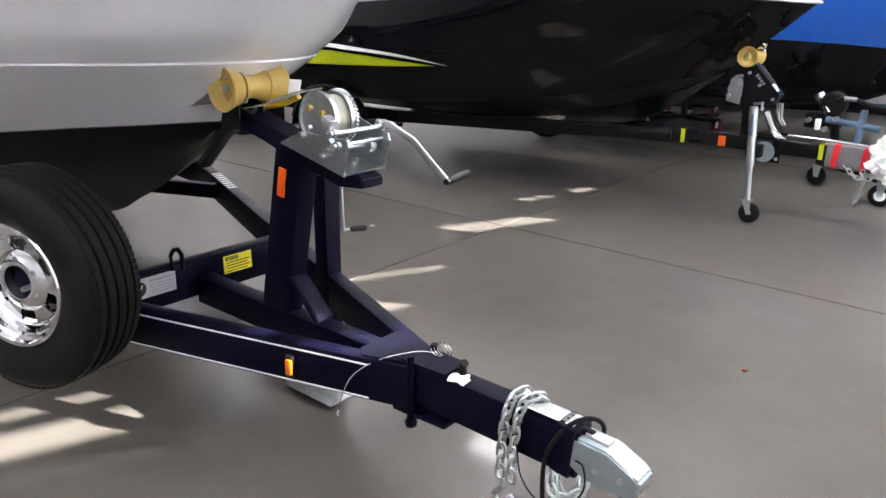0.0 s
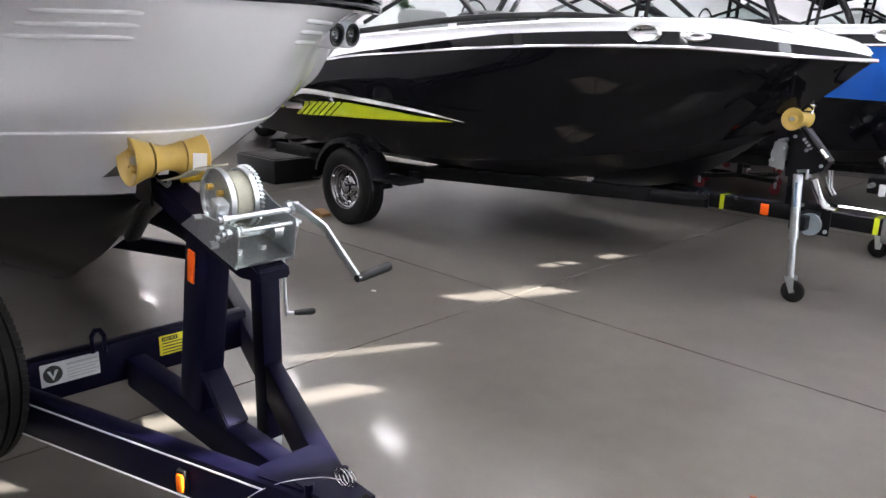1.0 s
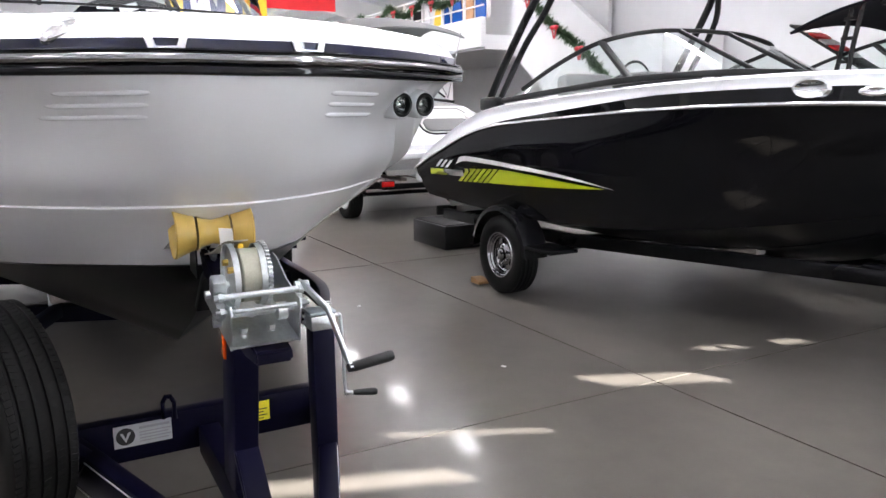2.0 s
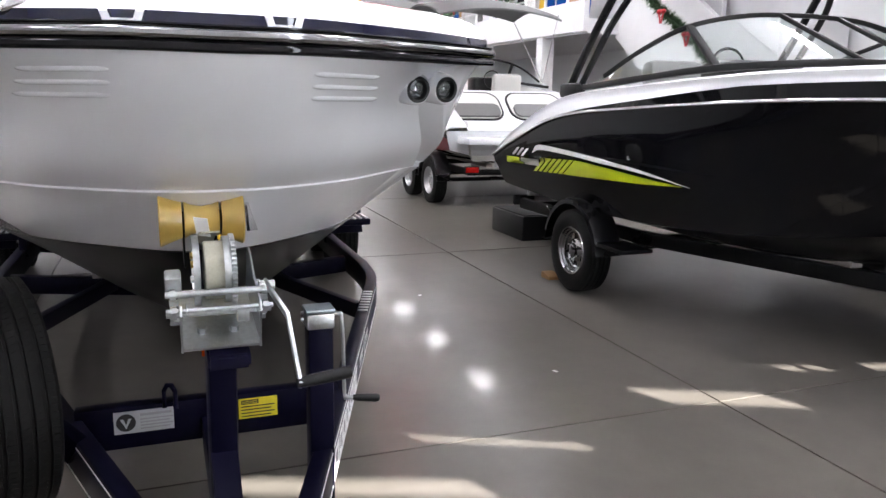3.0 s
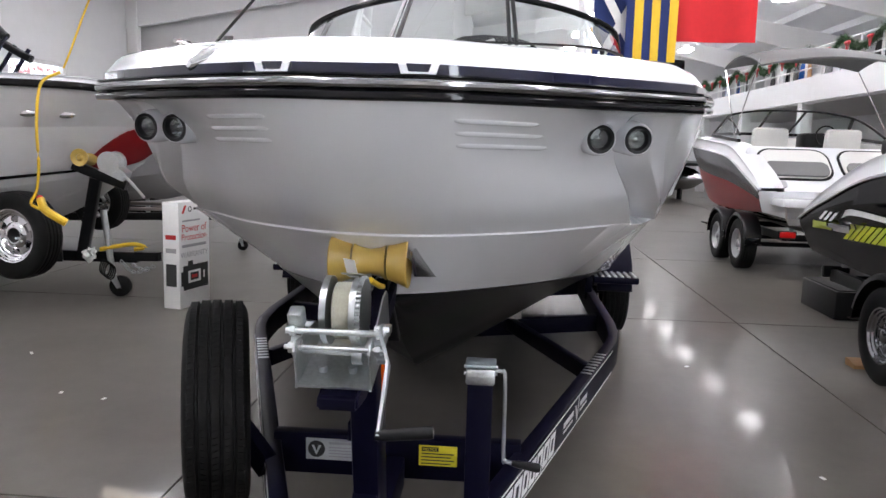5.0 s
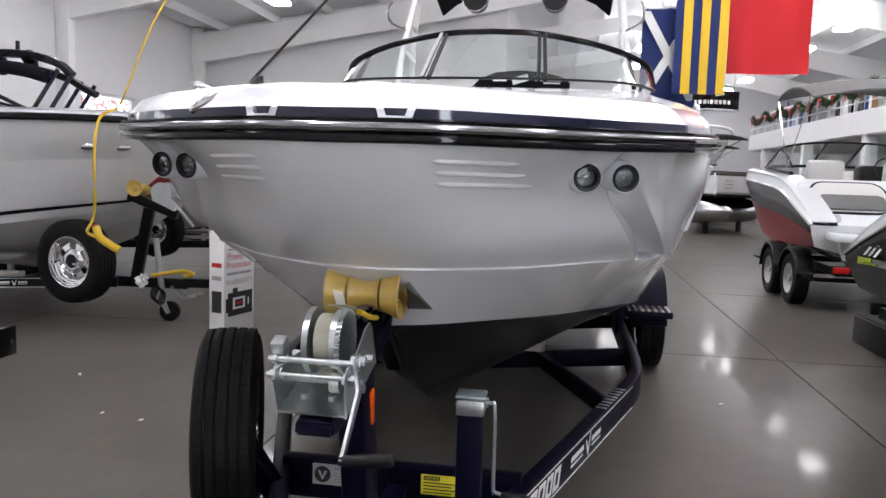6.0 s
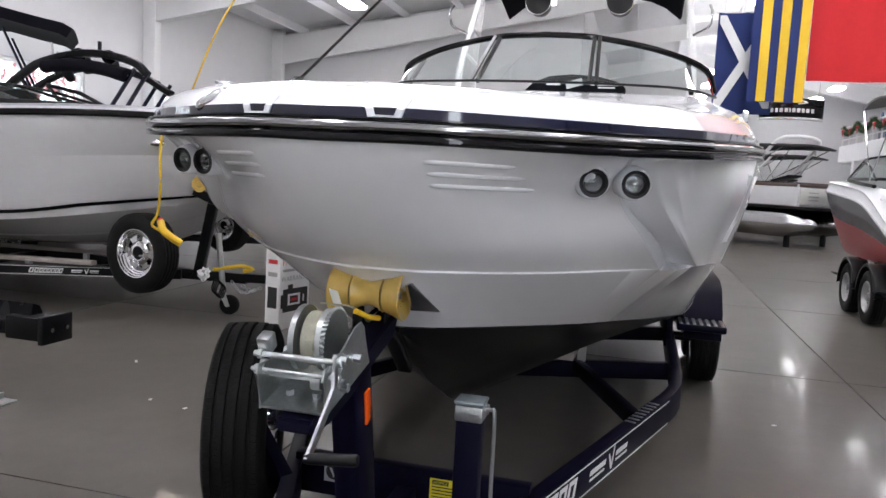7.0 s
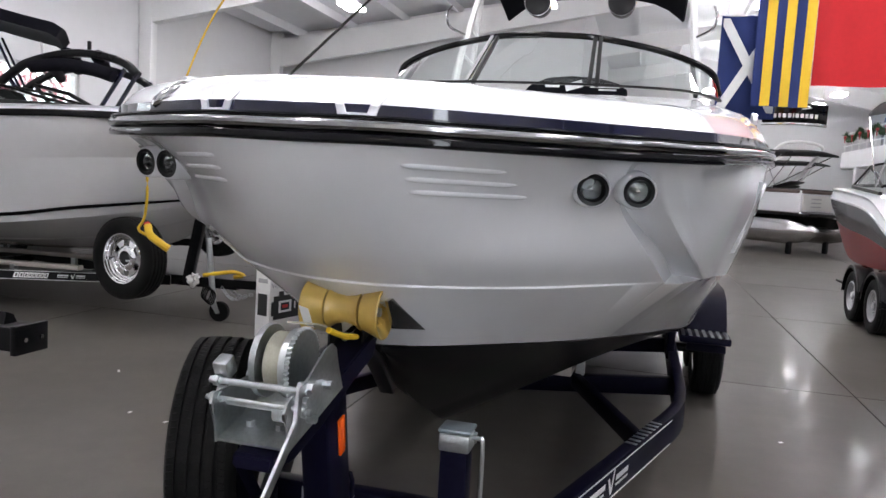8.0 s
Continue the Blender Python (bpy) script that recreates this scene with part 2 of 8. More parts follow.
def sweep(bm, path, profile, closed=True, loop=False, up=(0, 0, 1), ends=True):
    """Sweeps a 2D profile (side, up) along a path, with mitred corners."""
    path = [Vector(p) for p in path]
    n = len(path)
    rings = []
    for i, p in enumerate(path):
        a = path[i - 1] if i or loop else None
        b = path[(i + 1) % n] if i < n - 1 or loop else None
        d0 = (p - a).normalized() if a is not None else None
        d1 = (b - p).normalized() if b is not None else None
        d = (d0 + d1) if d0 is not None and d1 is not None else (d0 if d0 is not None else d1)
        if d.length < 1e-6:
            d = d1
        d.normalize()
        s, u = axes_for(d, up)
        k = 1.0
        if d0 is not None and d1 is not None:
            k = 1 / max(0.5, math.sqrt(max(0.0, (1 + d0.dot(d1)) / 2)))
        turn_axis = (d1 - d0) if d0 is not None and d1 is not None else Vector((0, 0, 0))
        ring = []
        for x, z in profile:
            off = s * x + u * z
            if turn_axis.length > 1e-5:
                t = turn_axis.normalized()
                off = off + t * off.dot(t) * (k - 1)
            ring.append(bm.verts.new(p + off))
        rings.append(ring)
    m = len(profile)
    spans = m if closed else m - 1
    for i in range(n if loop else n - 1):
        r0, r1 = rings[i], rings[(i + 1) % n]
        for j in range(spans):
            bm.faces.new((r0[j], r0[(j + 1) % m], r1[(j + 1) % m], r1[j]))
    if closed and not loop and ends and m > 2:
        bm.faces.new(rings[0])
        bm.faces.new(rings[-1])
    return bm


def circle(r, seg=10):
    return [(r * math.cos(2 * math.pi * i / seg), r * math.sin(2 * math.pi * i / seg)) for i in range(seg)]


def tube(bm, path, r, seg=10, loop=False, up=(0, 0, 1)):
    return sweep(bm, path, circle(r, seg), loop=loop, up=up)


def rect(w, h, c=0.0):
    """A rectangle with cut corners, centred."""
    if not c:
        return [(-w / 2, -h / 2), (w / 2, -h / 2), (w / 2, h / 2), (-w / 2, h / 2)]
    a, b = w / 2, h / 2
    return [(-a + c, -b), (a - c, -b), (a - c * 0.3, -b + c * 0.3), (a, -b + c), (a, b - c), (a - c * 0.3, b - c * 0.3),
            (a - c, b), (-a + c, b), (-a + c * 0.3, b - c * 0.3), (-a, b - c), (-a, -b + c), (-a + c * 0.3, -b + c * 0.3)]


def beam(bm, path, w, h, c=0.006, up=(0, 0, 1)):
    return sweep(bm, path, rect(w, h, c), up=up)


def rod(bm, a, b, r, seg=12):
    return tube(bm, [a, b], r, seg)


def revolve(bm, profile, seg=32, at=(0, 0, 0), axis="y", closed=False):
    """Turns a profile of (along the axis, radius) about an axis."""
    rings = []
    for k in range(seg):
        a = 2 * math.pi * k / seg
        ring = []
        for s, r in profile:
            u, v = r * math.cos(a), r * math.sin(a)
            q = {"y": (u, s, v), "x": (s, u, v), "z": (u, v, s)}[axis]
            ring.append(bm.verts.new(Vector(at) + Vector(q)))
        rings.append(ring)
    m = len(profile)
    for k in range(seg):
        r0, r1 = rings[k], rings[(k + 1) % seg]
        for j in range(m if closed else m - 1):
            bm.faces.new((r0[j], r0[(j + 1) % m], r1[(j + 1) % m], r1[j]))
    bmesh.ops.remove_doubles(bm, verts=[v for r in rings for v in r], dist=1e-5)
    return bm


def prism(bm, outline, axis, a, b, at=(0, 0, 0)):
    """A flat outline (two coordinates) given thickness from a to b along an axis."""
    def place(p, q, s):
        return Vector(at) + Vector({"x": (s, p, q), "y": (p, s, q), "z": (p, q, s)}[axis])
    lo = [bm.verts.new(place(p, q, a)) for p, q in outline]
    hi = [bm.verts.new(place(p, q, b)) for p, q in outline]
    bm.faces.new(lo)
    bm.faces.new(hi)
    n = len(outline)
    for i in range(n):
        bm.faces.new((lo[i], lo[(i + 1) % n], hi[(i + 1) % n], hi[i]))
    return bm


def spline(points, n, corner=()):
    """n + 1 places along a smooth curve through the points, with sharp turns at the corner numbers."""
    p = [Vector(q) for q in points]
    last = len(p) - 1
    out = []
    for k in range(n + 1):
        s = min(k * last / n, last - 1e-9)
        i = int(s)
        f = s - i
        p1, p2 = p[i], p[i + 1]
        t1 = (p2 - p1) if i == 0 or i in corner else (p2 - p[i - 1]) / 2
        t2 = (p2 - p1) if i + 1 == last or i + 1 in corner else (p[i + 2] - p1) / 2
        f2, f3 = f * f, f * f * f
        out.append(p1 * (2 * f3 - 3 * f2 + 1) + t1 * (f3 - 2 * f2 + f) + p2 * (3 * f2 - 2 * f3) + t2 * (f3 - f2))
    return out


def skin(bm, rows, both=True, shape=None):
    """A sheet through rows of places; both: mirrored over y = 0 as well."""
    for sign in ((1, -1) if both else (1,)):
        grid = [[bm.verts.new((shape(p) if shape else p) * 1.0) for p in row] for row in rows]
        if sign < 0:
            for row in grid:
                for v in row:
                    v.co.y *= -1
        for r0, r1 in zip(grid, grid[1:]):
            for j in range(len(r0) - 1):
                bm.faces.new((r0[j], r0[j + 1], r1[j + 1], r1[j]))
    bmesh.ops.remove_doubles(bm, verts=bm.verts, dist=1e-4)
    loose = [f for f in bm.faces if f.calc_area() < 1e-9]
    if loose:
        bmesh.ops.delete(bm, geom=loose, context="FACES")
    return bm


def between(lines, steps):
    """Rows filled in between given rows, smooth from row to row."""
    cols = list(zip(*lines))
    filled = [spline(c, steps * (len(lines) - 1)) for c in cols]
    return [list(r) for r in zip(*filled)]


def words(name, text, size, mat, parent, m, depth=0.001, label=""):
    """Lettering in the built-in font, as a mesh part."""
    cu = bpy.data.curves.new(name, "FONT")
    cu.body, cu.size, cu.extrude, cu.align_x = text, size, depth, "CENTER"
    tmp = bpy.data.objects.new(name, cu)
    scene.collection.objects.link(tmp)
    bpy.context.view_layer.update()
    me = bpy.data.meshes.new_from_object(tmp.evaluated_get(bpy.context.evaluated_depsgraph_get()))
    bpy.data.objects.remove(tmp)
    bm = B()
    bm.from_mesh(me)
    bm.transform(m)
    ob = part(name, bm, mat, parent, label, smooth=0)
    ob["kind"] = "stuff"
    return ob


def frame_of(origin, right, up):
    """A pose whose x runs along right and y along up."""
    r = Vector(right).normalized()
    u = Vector(up)
    u = (u - r * u.dot(r)).normalized()
    n = r.cross(u)
    m = Matrix((r, u, n)).transposed().to_4x4()
    m.translation = origin
    return m


# ---------------------------------------------------------------- the hall
X0, X1, Y0, Y1 = -34.0, 2.6, -9.3, 11.8
BACK_X = -18.6                     # the nearer back wall, beside the left aisle
EAVE, RIDGE, RIDGE_Y = 5.2, 6.9, 2.5


def roof_z(y):
    if y < RIDGE_Y:
        return EAVE + (RIDGE - EAVE) * (y - Y0) / (RIDGE_Y - Y0)
    return RIDGE - (RIDGE - EAVE) * (y - RIDGE_Y) / (Y1 - RIDGE_Y)


def hall():
    floor = part("floor", box(B(), (X1 - X0 + 0.6, Y1 - Y0 + 0.6, 0.2), ((X0 + X1) / 2, (Y0 + Y1) / 2, -0.108)), "joint")
    tagged(floor, "polished concrete showroom floor with dark saw-cut joints", "floor", kind="structure")
    step_x, step_y, gap = 3.95, 3.54, 0.011
    for a in range(-9, 2):
        for b in range(-4, 4):
            x0, x1 = -1.95 + a * step_x, -1.95 + (a + 1) * step_x
            y0, y1 = 2.5 + b * step_y, 2.5 + (b + 1) * step_y
            x0, x1, y0, y1 = max(x0, X0 - 0.3), min(x1, X1 + 0.3), max(y0, Y0 - 0.3), min(y1, Y1 + 0.3)
            if x1 - x0 < 0.1 or y1 - y0 < 0.1:
                continue
            bm = box(B(), (x1 - x0 - gap, y1 - y0 - gap, 0.03), ((x0 + x1) / 2, (y0 + y1) / 2, -0.015))
            part("slab", bm, "concrete", floor, smooth=0)

    def wall(name, bm, label):
        return tagged(part(name, bm, "wall", None, label), label, "wall", kind="structure")

    # unseen front wall behind the visitor, its narrow slanting slits added to cast the floor's sun patches: each from
    # (y, z) to (y, z), and its height
    slits = [(0.78, 2.388, 1.6, 2.238, 0.06), (1.0, 2.215, 1.68, 2.07, 0.135), (0.92, 2.085, 1.28, 1.98, 0.035), (2.04, 2.31, 2.88, 2.13, 0.11),
             (2.97, 2.40, 3.55, 2.22, 0.06), (4.33, 2.44, 4.86, 2.29, 0.15), (5.36, 2.49, 6.0, 2.39, 0.08)]
    bm = B()
    lo, hi = 1.85, 2.7
    box(bm, (0.05, Y1 - Y0, lo), (X1 + 0.025, (Y0 + Y1) / 2, lo / 2))
    box(bm, (0.05, Y1 - Y0, RIDGE - hi), (X1 + 0.025, (Y0 + Y1) / 2, (RIDGE + hi) / 2))
    ends = sorted({Y0, Y1} | {s[0] for s in slits} | {s[2] for s in slits})
    for ya, yb in zip(ends, ends[1:]):
        za, zb = lo, lo
        inside = [s for s in slits if s[0] <= ya + 1e-6 and s[2] >= yb - 1e-6]
        for y0, z0, y1, z1, h in sorted(inside, key=lambda s: s[1]):
            qa, qb = z0 + (z1 - z0) * (ya - y0) / (y1 - y0), z0 + (z1 - z0) * (yb - y0) / (y1 - y0)
            prism(bm, [(ya, za), (yb, zb), (yb, qb - h / 2), (ya, qa - h / 2)], "x", X1, X1 + 0.05)
            za, zb = qa + h / 2, qb + h / 2
        prism(bm, [(ya, za), (yb, zb), (yb, hi), (ya, hi)], "x", X1, X1 + 0.05)
    wall("wall_east", bm, "unseen white wall with narrow slits added to shape the sunlight")

    # left wall with windows that let daylight in
    holes = [(-14.4, 2.0), (-9.6, 2.8), (-4.2, 1.8)]
    wlo, whi = 2.05, 3.05
    bm = B()
    box(bm, (X1 - X0, 0.2, wlo), ((X0 + X1) / 2, Y0 - 0.1, wlo / 2))
    box(bm, (X1 - X0, 0.2, EAVE + 0.2 - whi), ((X0 + X1) / 2, Y0 - 0.1, (EAVE + 0.2 + whi) / 2))
    x = X0
    for k, (xc, w) in enumerate(sorted(holes)):
        box(bm, (xc - w / 2 - x, 0.2, whi - wlo), ((xc - w / 2 + x) / 2, Y0 - 0.1, (wlo + whi) / 2))
        x = xc + w / 2
        win = tagged(new(f"window_{k + 1}"), "white-framed window looking out on bare wintry trees", "window", kind="structure")
        win.location = (xc, Y0 - 0.1, wlo)
        f = B()
        for sx in (-w / 2 + 0.03, w / 2 - 0.03):
            box(f, (0.06, 0.1, whi - wlo), (sx, 0, (whi - wlo) / 2))
        for sz in (0.03, whi - wlo - 0.03):
            box(f, (w - 0.12, 0.1, 0.06), (0, 0, sz))
        n = max(1, round(w / 1.4))
        for q in range(1, n):
            box(f, (0.05, 0.1, whi - wlo - 0.12), (-w / 2 + q * w / n, 0, (whi - wlo) / 2))
        part("window_frame", f, "steel_white", win)
        pane = part("pane", box(B(), (w - 0.12, 0.01, whi - wlo - 0.12), (0, 0.01, (whi - wlo) / 2)), "glass", win)
        pane.visible_shadow = False
    box(bm, (X1 - x, 0.2, whi - wlo), ((X1 + x) / 2, Y0 - 0.1, (wlo + whi) / 2))
    wall("wall_south", bm, "white wall with wide windows")

    m = bpy.data.materials.new("winter_trees_and_sky")
    m.use_nodes = True
    n, l = m.node_tree.nodes, m.node_tree.links
    b = n["Principled BSDF"]
    co, nz, rp = n.new("ShaderNodeTexCoord"), n.new("ShaderNodeTexNoise"), n.new("ShaderNodeValToRGB")
    nz.inputs["Scale"].default_value, nz.inputs["Detail"].default_value = 4.5, 8
    rp.color_ramp.elements[0].position, rp.color_ramp.elements[1].position = 0.45, 0.53
    rp.color_ramp.elements[0].color, rp.color_ramp.elements[1].color = (0.16, 0.05, 0.06, 1), (0.85, 0.92, 1.0, 1)
    l.new(co.outputs["Object"], nz.inputs["Vector"])
    l.new(nz.outputs[0], rp.inputs[0])
    l.new(rp.outputs[0], b.inputs["Emission Color"])
    b.inputs["Base Color"].default_value = (0, 0, 0, 1)
    b.inputs["Emission Strength"].default_value = 0.85
    tagged(part("backdrop", box(B(), (40, 0.1, 14), (-14, Y0 - 9, 4)), m, smooth=0), "bare trees against a pale winter sky", "backdrop", kind="structure")

    wall("wall_west", box(B(), (0.2, 8.3, 6.6), (BACK_X - 0.1, Y0 + 4.15, 3.3)), "plain white painted end wall")
    wall("wall_recess", box(B(), (BACK_X - X0, 0.2, 6.8), ((X0 + BACK_X) / 2 - 0.1, Y0 + 8.2, 3.4)), "plain white side wall of the deeper hall")
    wall("wall_far", box(B(), (0.2, Y1 - Y0, 7.0), (X0 - 0.1, (Y0 + Y1) / 2, 3.5)), "distant white end wall")
    wall("wall_north", box(B(), (X1 - X0, 0.2, EAVE + 0.3), ((X0 + X1) / 2, Y1 + 0.1, (EAVE + 0.3) / 2)), "plain white wall behind the boats")

    bm = B()
    n = 1
    for ya, yb in ((Y0 - 0.3, RIDGE_Y), (RIDGE_Y, Y1 + 0.3)):
        prism(bm, [(ya, roof_z(ya)), (yb, roof_z(yb)), (yb, roof_z(yb) + 0.15), (ya, roof_z(ya) + 0.15)], "x", X0 - 0.3, X1 + 0.3)
    yy = Y0 + 0.8
    while yy < Y1:                                   # purlins
        box(bm, (X1 - X0, 0.06, 0.2), ((X0 + X1) / 2, yy, roof_z(yy) - 0.1))
        yy += 1.45
    tagged(part("ceiling", bm, "ceiling", None), "white sheet-steel pitched roof with purlins", "ceiling", kind="structure")
    for x in (-30, -24, -18.2, -12.7, -6.6, 0.0):     # portal frames
        bm = B()
        for ya, yb in ((Y0, RIDGE_Y), (RIDGE_Y, Y1)):
            d0, d1 = 0.75, 0.45
            if ya == RIDGE_Y:
                d0, d1 = d1, d0
            prism(bm, [(ya, roof_z(ya) - 0.2), (yb, roof_z(yb) - 0.2), (yb, roof_z(yb) - 0.2 - d1), (ya, roof_z(ya) - 0.2 - d0)], "x", x - 0.09, x + 0.09)
        tagged(part("roof_beam", bm, "steel_white"), "white painted steel roof beam", "roof beam", "roof beams", "structure")
        bm = B()
        box(bm, (0.2, 0.28, EAVE), (x, Y0 + 0.16, EAVE / 2), bevel=0.01)
        tagged(part("column", bm, "steel_white"), "white painted steel wall column", "column", "columns", "structure")


def ceiling_lights():
    first = None
    for y in (-5.7, -1.5, 2.7, 6.9):
        for x in (-31.2, -27.9, -24.6, -21.3, -18.1, -14.9, -11.6, -8.3, -5.0, -1.7, 1.2):
            if x < BACK_X + 1 and y < 0:
                continue
            z = min(5.25, roof_z(y) - 0.55)
            at = pose(x, y, z)
            if first is None:
                first = thing("ceiling_light", (x, y, z), "bright white rectangular high-bay light hung from the roof", "ceiling light", "high-bay lights")
                part("housing", box(B(), (0.5, 0.14, 0.06), (0, 0, 0.05), bevel=0.01), "steel_white", first)
                part("diffuser", box(B(), (0.72, 0.4, 0.09), (0, 0, -0.025), bevel=0.02), "lamp", first, "glowing white diffuser")
                for sx in (-0.3, 0.3):
                    part("hanger", rod(B(), (sx, 0, 0.08), (sx, 0, 0.6), 0.008, 6), "steel_white", first)
            else:
                copy_thing(first, at)


hall()
ceiling_lights()


# ---------------------------------------------------------------- wheels
def tyre_mesh(R, w, r_in):
    """Road tyre with rounded shoulders and four tread grooves."""
    h = w / 2
    def crown(y):
        return R - 0.004 - 0.011 * (y / h) ** 2
    wall = [(-h * 0.78, r_in), (-h * 0.97, r_in + (R - r_in) * 0.3), (-h, r_in + (R - r_in) * 0.52), (-h * 0.985, R - 0.06), (-h * 0.95, R - 0.042), (-h * 0.89, R - 0.027), (-h * 0.8, R - 0.016)]
    prof = list(wall)
    for c in (-0.27, -0.09, 0.09, 0.27):
        s = c * w
        prof += [(s - 0.006, crown(s)), (s - 0.004, crown(s) - 0.009), (s + 0.004, crown(s) - 0.009), (s + 0.006, crown(s))]
    prof += [(-a, r) for a, r in reversed(wall)]
    bm = revolve(B(), prof, 64)
    # tread blocks proud of the shoulders and ribs, cut by sipes
    verts, faces = [], []
    cube = [(x, y, z) for x in (-0.5, 0.5) for y in (-0.5, 0.5) for z in (-0.5, 0.5)]
    quads = ((0, 1, 3, 2), (4, 6, 7, 5), (0, 4, 5, 1), (2, 3, 7, 6), (0, 2, 6, 4), (1, 5, 7, 3))
    n = 104
    for k in range(n):
        for y, wide, lean, off in ((-0.7, 0.2, 0.35, 0), (0.7, 0.2, -0.35, 0.5), (-0.36, 0.2, -0.5, 0.3), (0.36, 0.2, 0.5, 0.8), (0, 0.2, 0.5, 0.1)):
            a = 2 * math.pi * (k + off) / n
            m = Matrix.Rotation(-a, 4, "Y") @ Matrix.Translation((R - 0.0055 - 0.011 * y * y, y * h, 0)) @ Matrix.Rotation(lean * 0.6, 4, "X") @ Matrix.Diagonal((0.005, h * wide, 2 * math.pi * R / n * 0.86, 1))
            i = len(verts)
            verts += [m @ Vector(c) for c in cube]
            faces += [tuple(i + q for q in f) for f in quads]
    me = bpy.data.meshes.new("tread")
    me.from_pydata([tuple(v) for v in verts], [], faces)
    blocks = B()
    blocks.from_mesh(me)
    bpy.data.meshes.remove(me)
    return bm, blocks


def wheel(parent, at, R=0.36, w=0.21, rim_r=0.2, side=-1, rim="chrome", slots=6, name="wheel", label="", turn=0.0, hub=""):
    """A wheel about the y axis; side: the way that its face looks."""
    body, blocks = tyre_mesh(R, w, rim_r)
    t = part(name, body, "rubber", parent, label, local=True)
    t.matrix_basis = WORLD_FRAME.get(parent, Matrix.Identity(4)) @ pose(*at, 0, 0, turn)
    part("tread", blocks, "rubber", t, smooth=0)["kind"] = "stuff"
    s = side
    bm = B()
    o = w / 2
    revolve(bm, [(s * o * 0.80, rim_r + 0.012), (s * o * 0.88, rim_r + 0.007), (s * o * 0.87, rim_r - 0.004), (s * o * 0.72, rim_r - 0.010), (s * o * 0.68, rim_r - 0.020), (s * o * 0.54, rim_r - 0.026),
                 (s * o * 0.5, rim_r - 0.038), (s * o * 0.36, rim_r - 0.043), (s * o * 0.3, rim_r - 0.058), (s * o * 0.24, rim_r - 0.062), (-s * o * 0.8, rim_r - 0.035), (-s * o * 0.86, rim_r)], 48)
    part("rim", bm, rim, t, "polished steel rim" if rim == "chrome" else "silver steel rim")
    bm = B()
    face = s * o * 0.33
    revolve(bm, [(face - s * 0.02, rim_r * 0.54), (face + s * 0.004, rim_r * 0.52), (face + s * 0.016, rim_r * 0.44), (face + s * 0.024, rim_r * 0.32), (face + s * 0.022, rim_r * 0.28), (face - s * 0.01, rim_r * 0.27)], 40)
    part("wheel_disc", bm, rim, t)
    for k in range(slots):                       # broad waisted spokes between the vent holes
        a = 2 * math.pi * k / slots
        bm = prism(B(), [(rim_r * 0.48, -rim_r * 0.17), (rim_r * 0.6, -rim_r * 0.13), (rim_r * 0.74, -rim_r * 0.27), (rim_r * 0.74, rim_r * 0.27), (rim_r * 0.6, rim_r * 0.13), (rim_r * 0.48, rim_r * 0.17)], "y", -0.009, 0.009)
        for v in bm.verts:
            v.co.y += face - s * 0.006 + s * 0.03 * (rim_r * 0.6 - v.co.x)
        bmesh.ops.bevel(bm, geom=bm.edges[:], offset=0.004, segments=2, affect="EDGES")
        bm.transform(Matrix.Rotation(a, 4, "Y"))
        part("spoke", bm, rim, t)
    bm = B()
    if hub:                                      # a spare's bore: a dark disc paints in the hole's shade and the bracket
        revolve(bm, [(face - s * 0.03, rim_r * 0.275), (face - s * 0.004, rim_r * 0.27), (face - s * 0.004, 0.0)], 24)
        part("hub_bore", bm, hub, t, "dark disc painted for the shaded bore and the bracket in it")
        part("stud", rod(B(), (rim_r * 0.12, face - s * 0.01, -rim_r * 0.1), (rim_r * 0.12, face + s * 0.03, -rim_r * 0.1), 0.009, 6), "zinc", t)
    else:
        revolve(bm, [(face + s * 0.0, rim_r * 0.28), (face + s * 0.04, rim_r * 0.26), (face + s * 0.046, rim_r * 0.2), (face + s * 0.046, 0.0)], 24)
        part("hub", bm, rim, t)
    for k in range(6):
        a = 2 * math.pi * (k + 0.5) / 6
        p = Vector((math.cos(a) * rim_r * 0.39, 0, math.sin(a) * rim_r * 0.39))
        part("lug_nut", rod(B(), p + Vector((0, face + s * 0.01, 0)), p + Vector((0, face + s * (0.022 if hub else 0.034), 0)), 0.009, 6), "zinc" if hub else "steel", t)
    return t


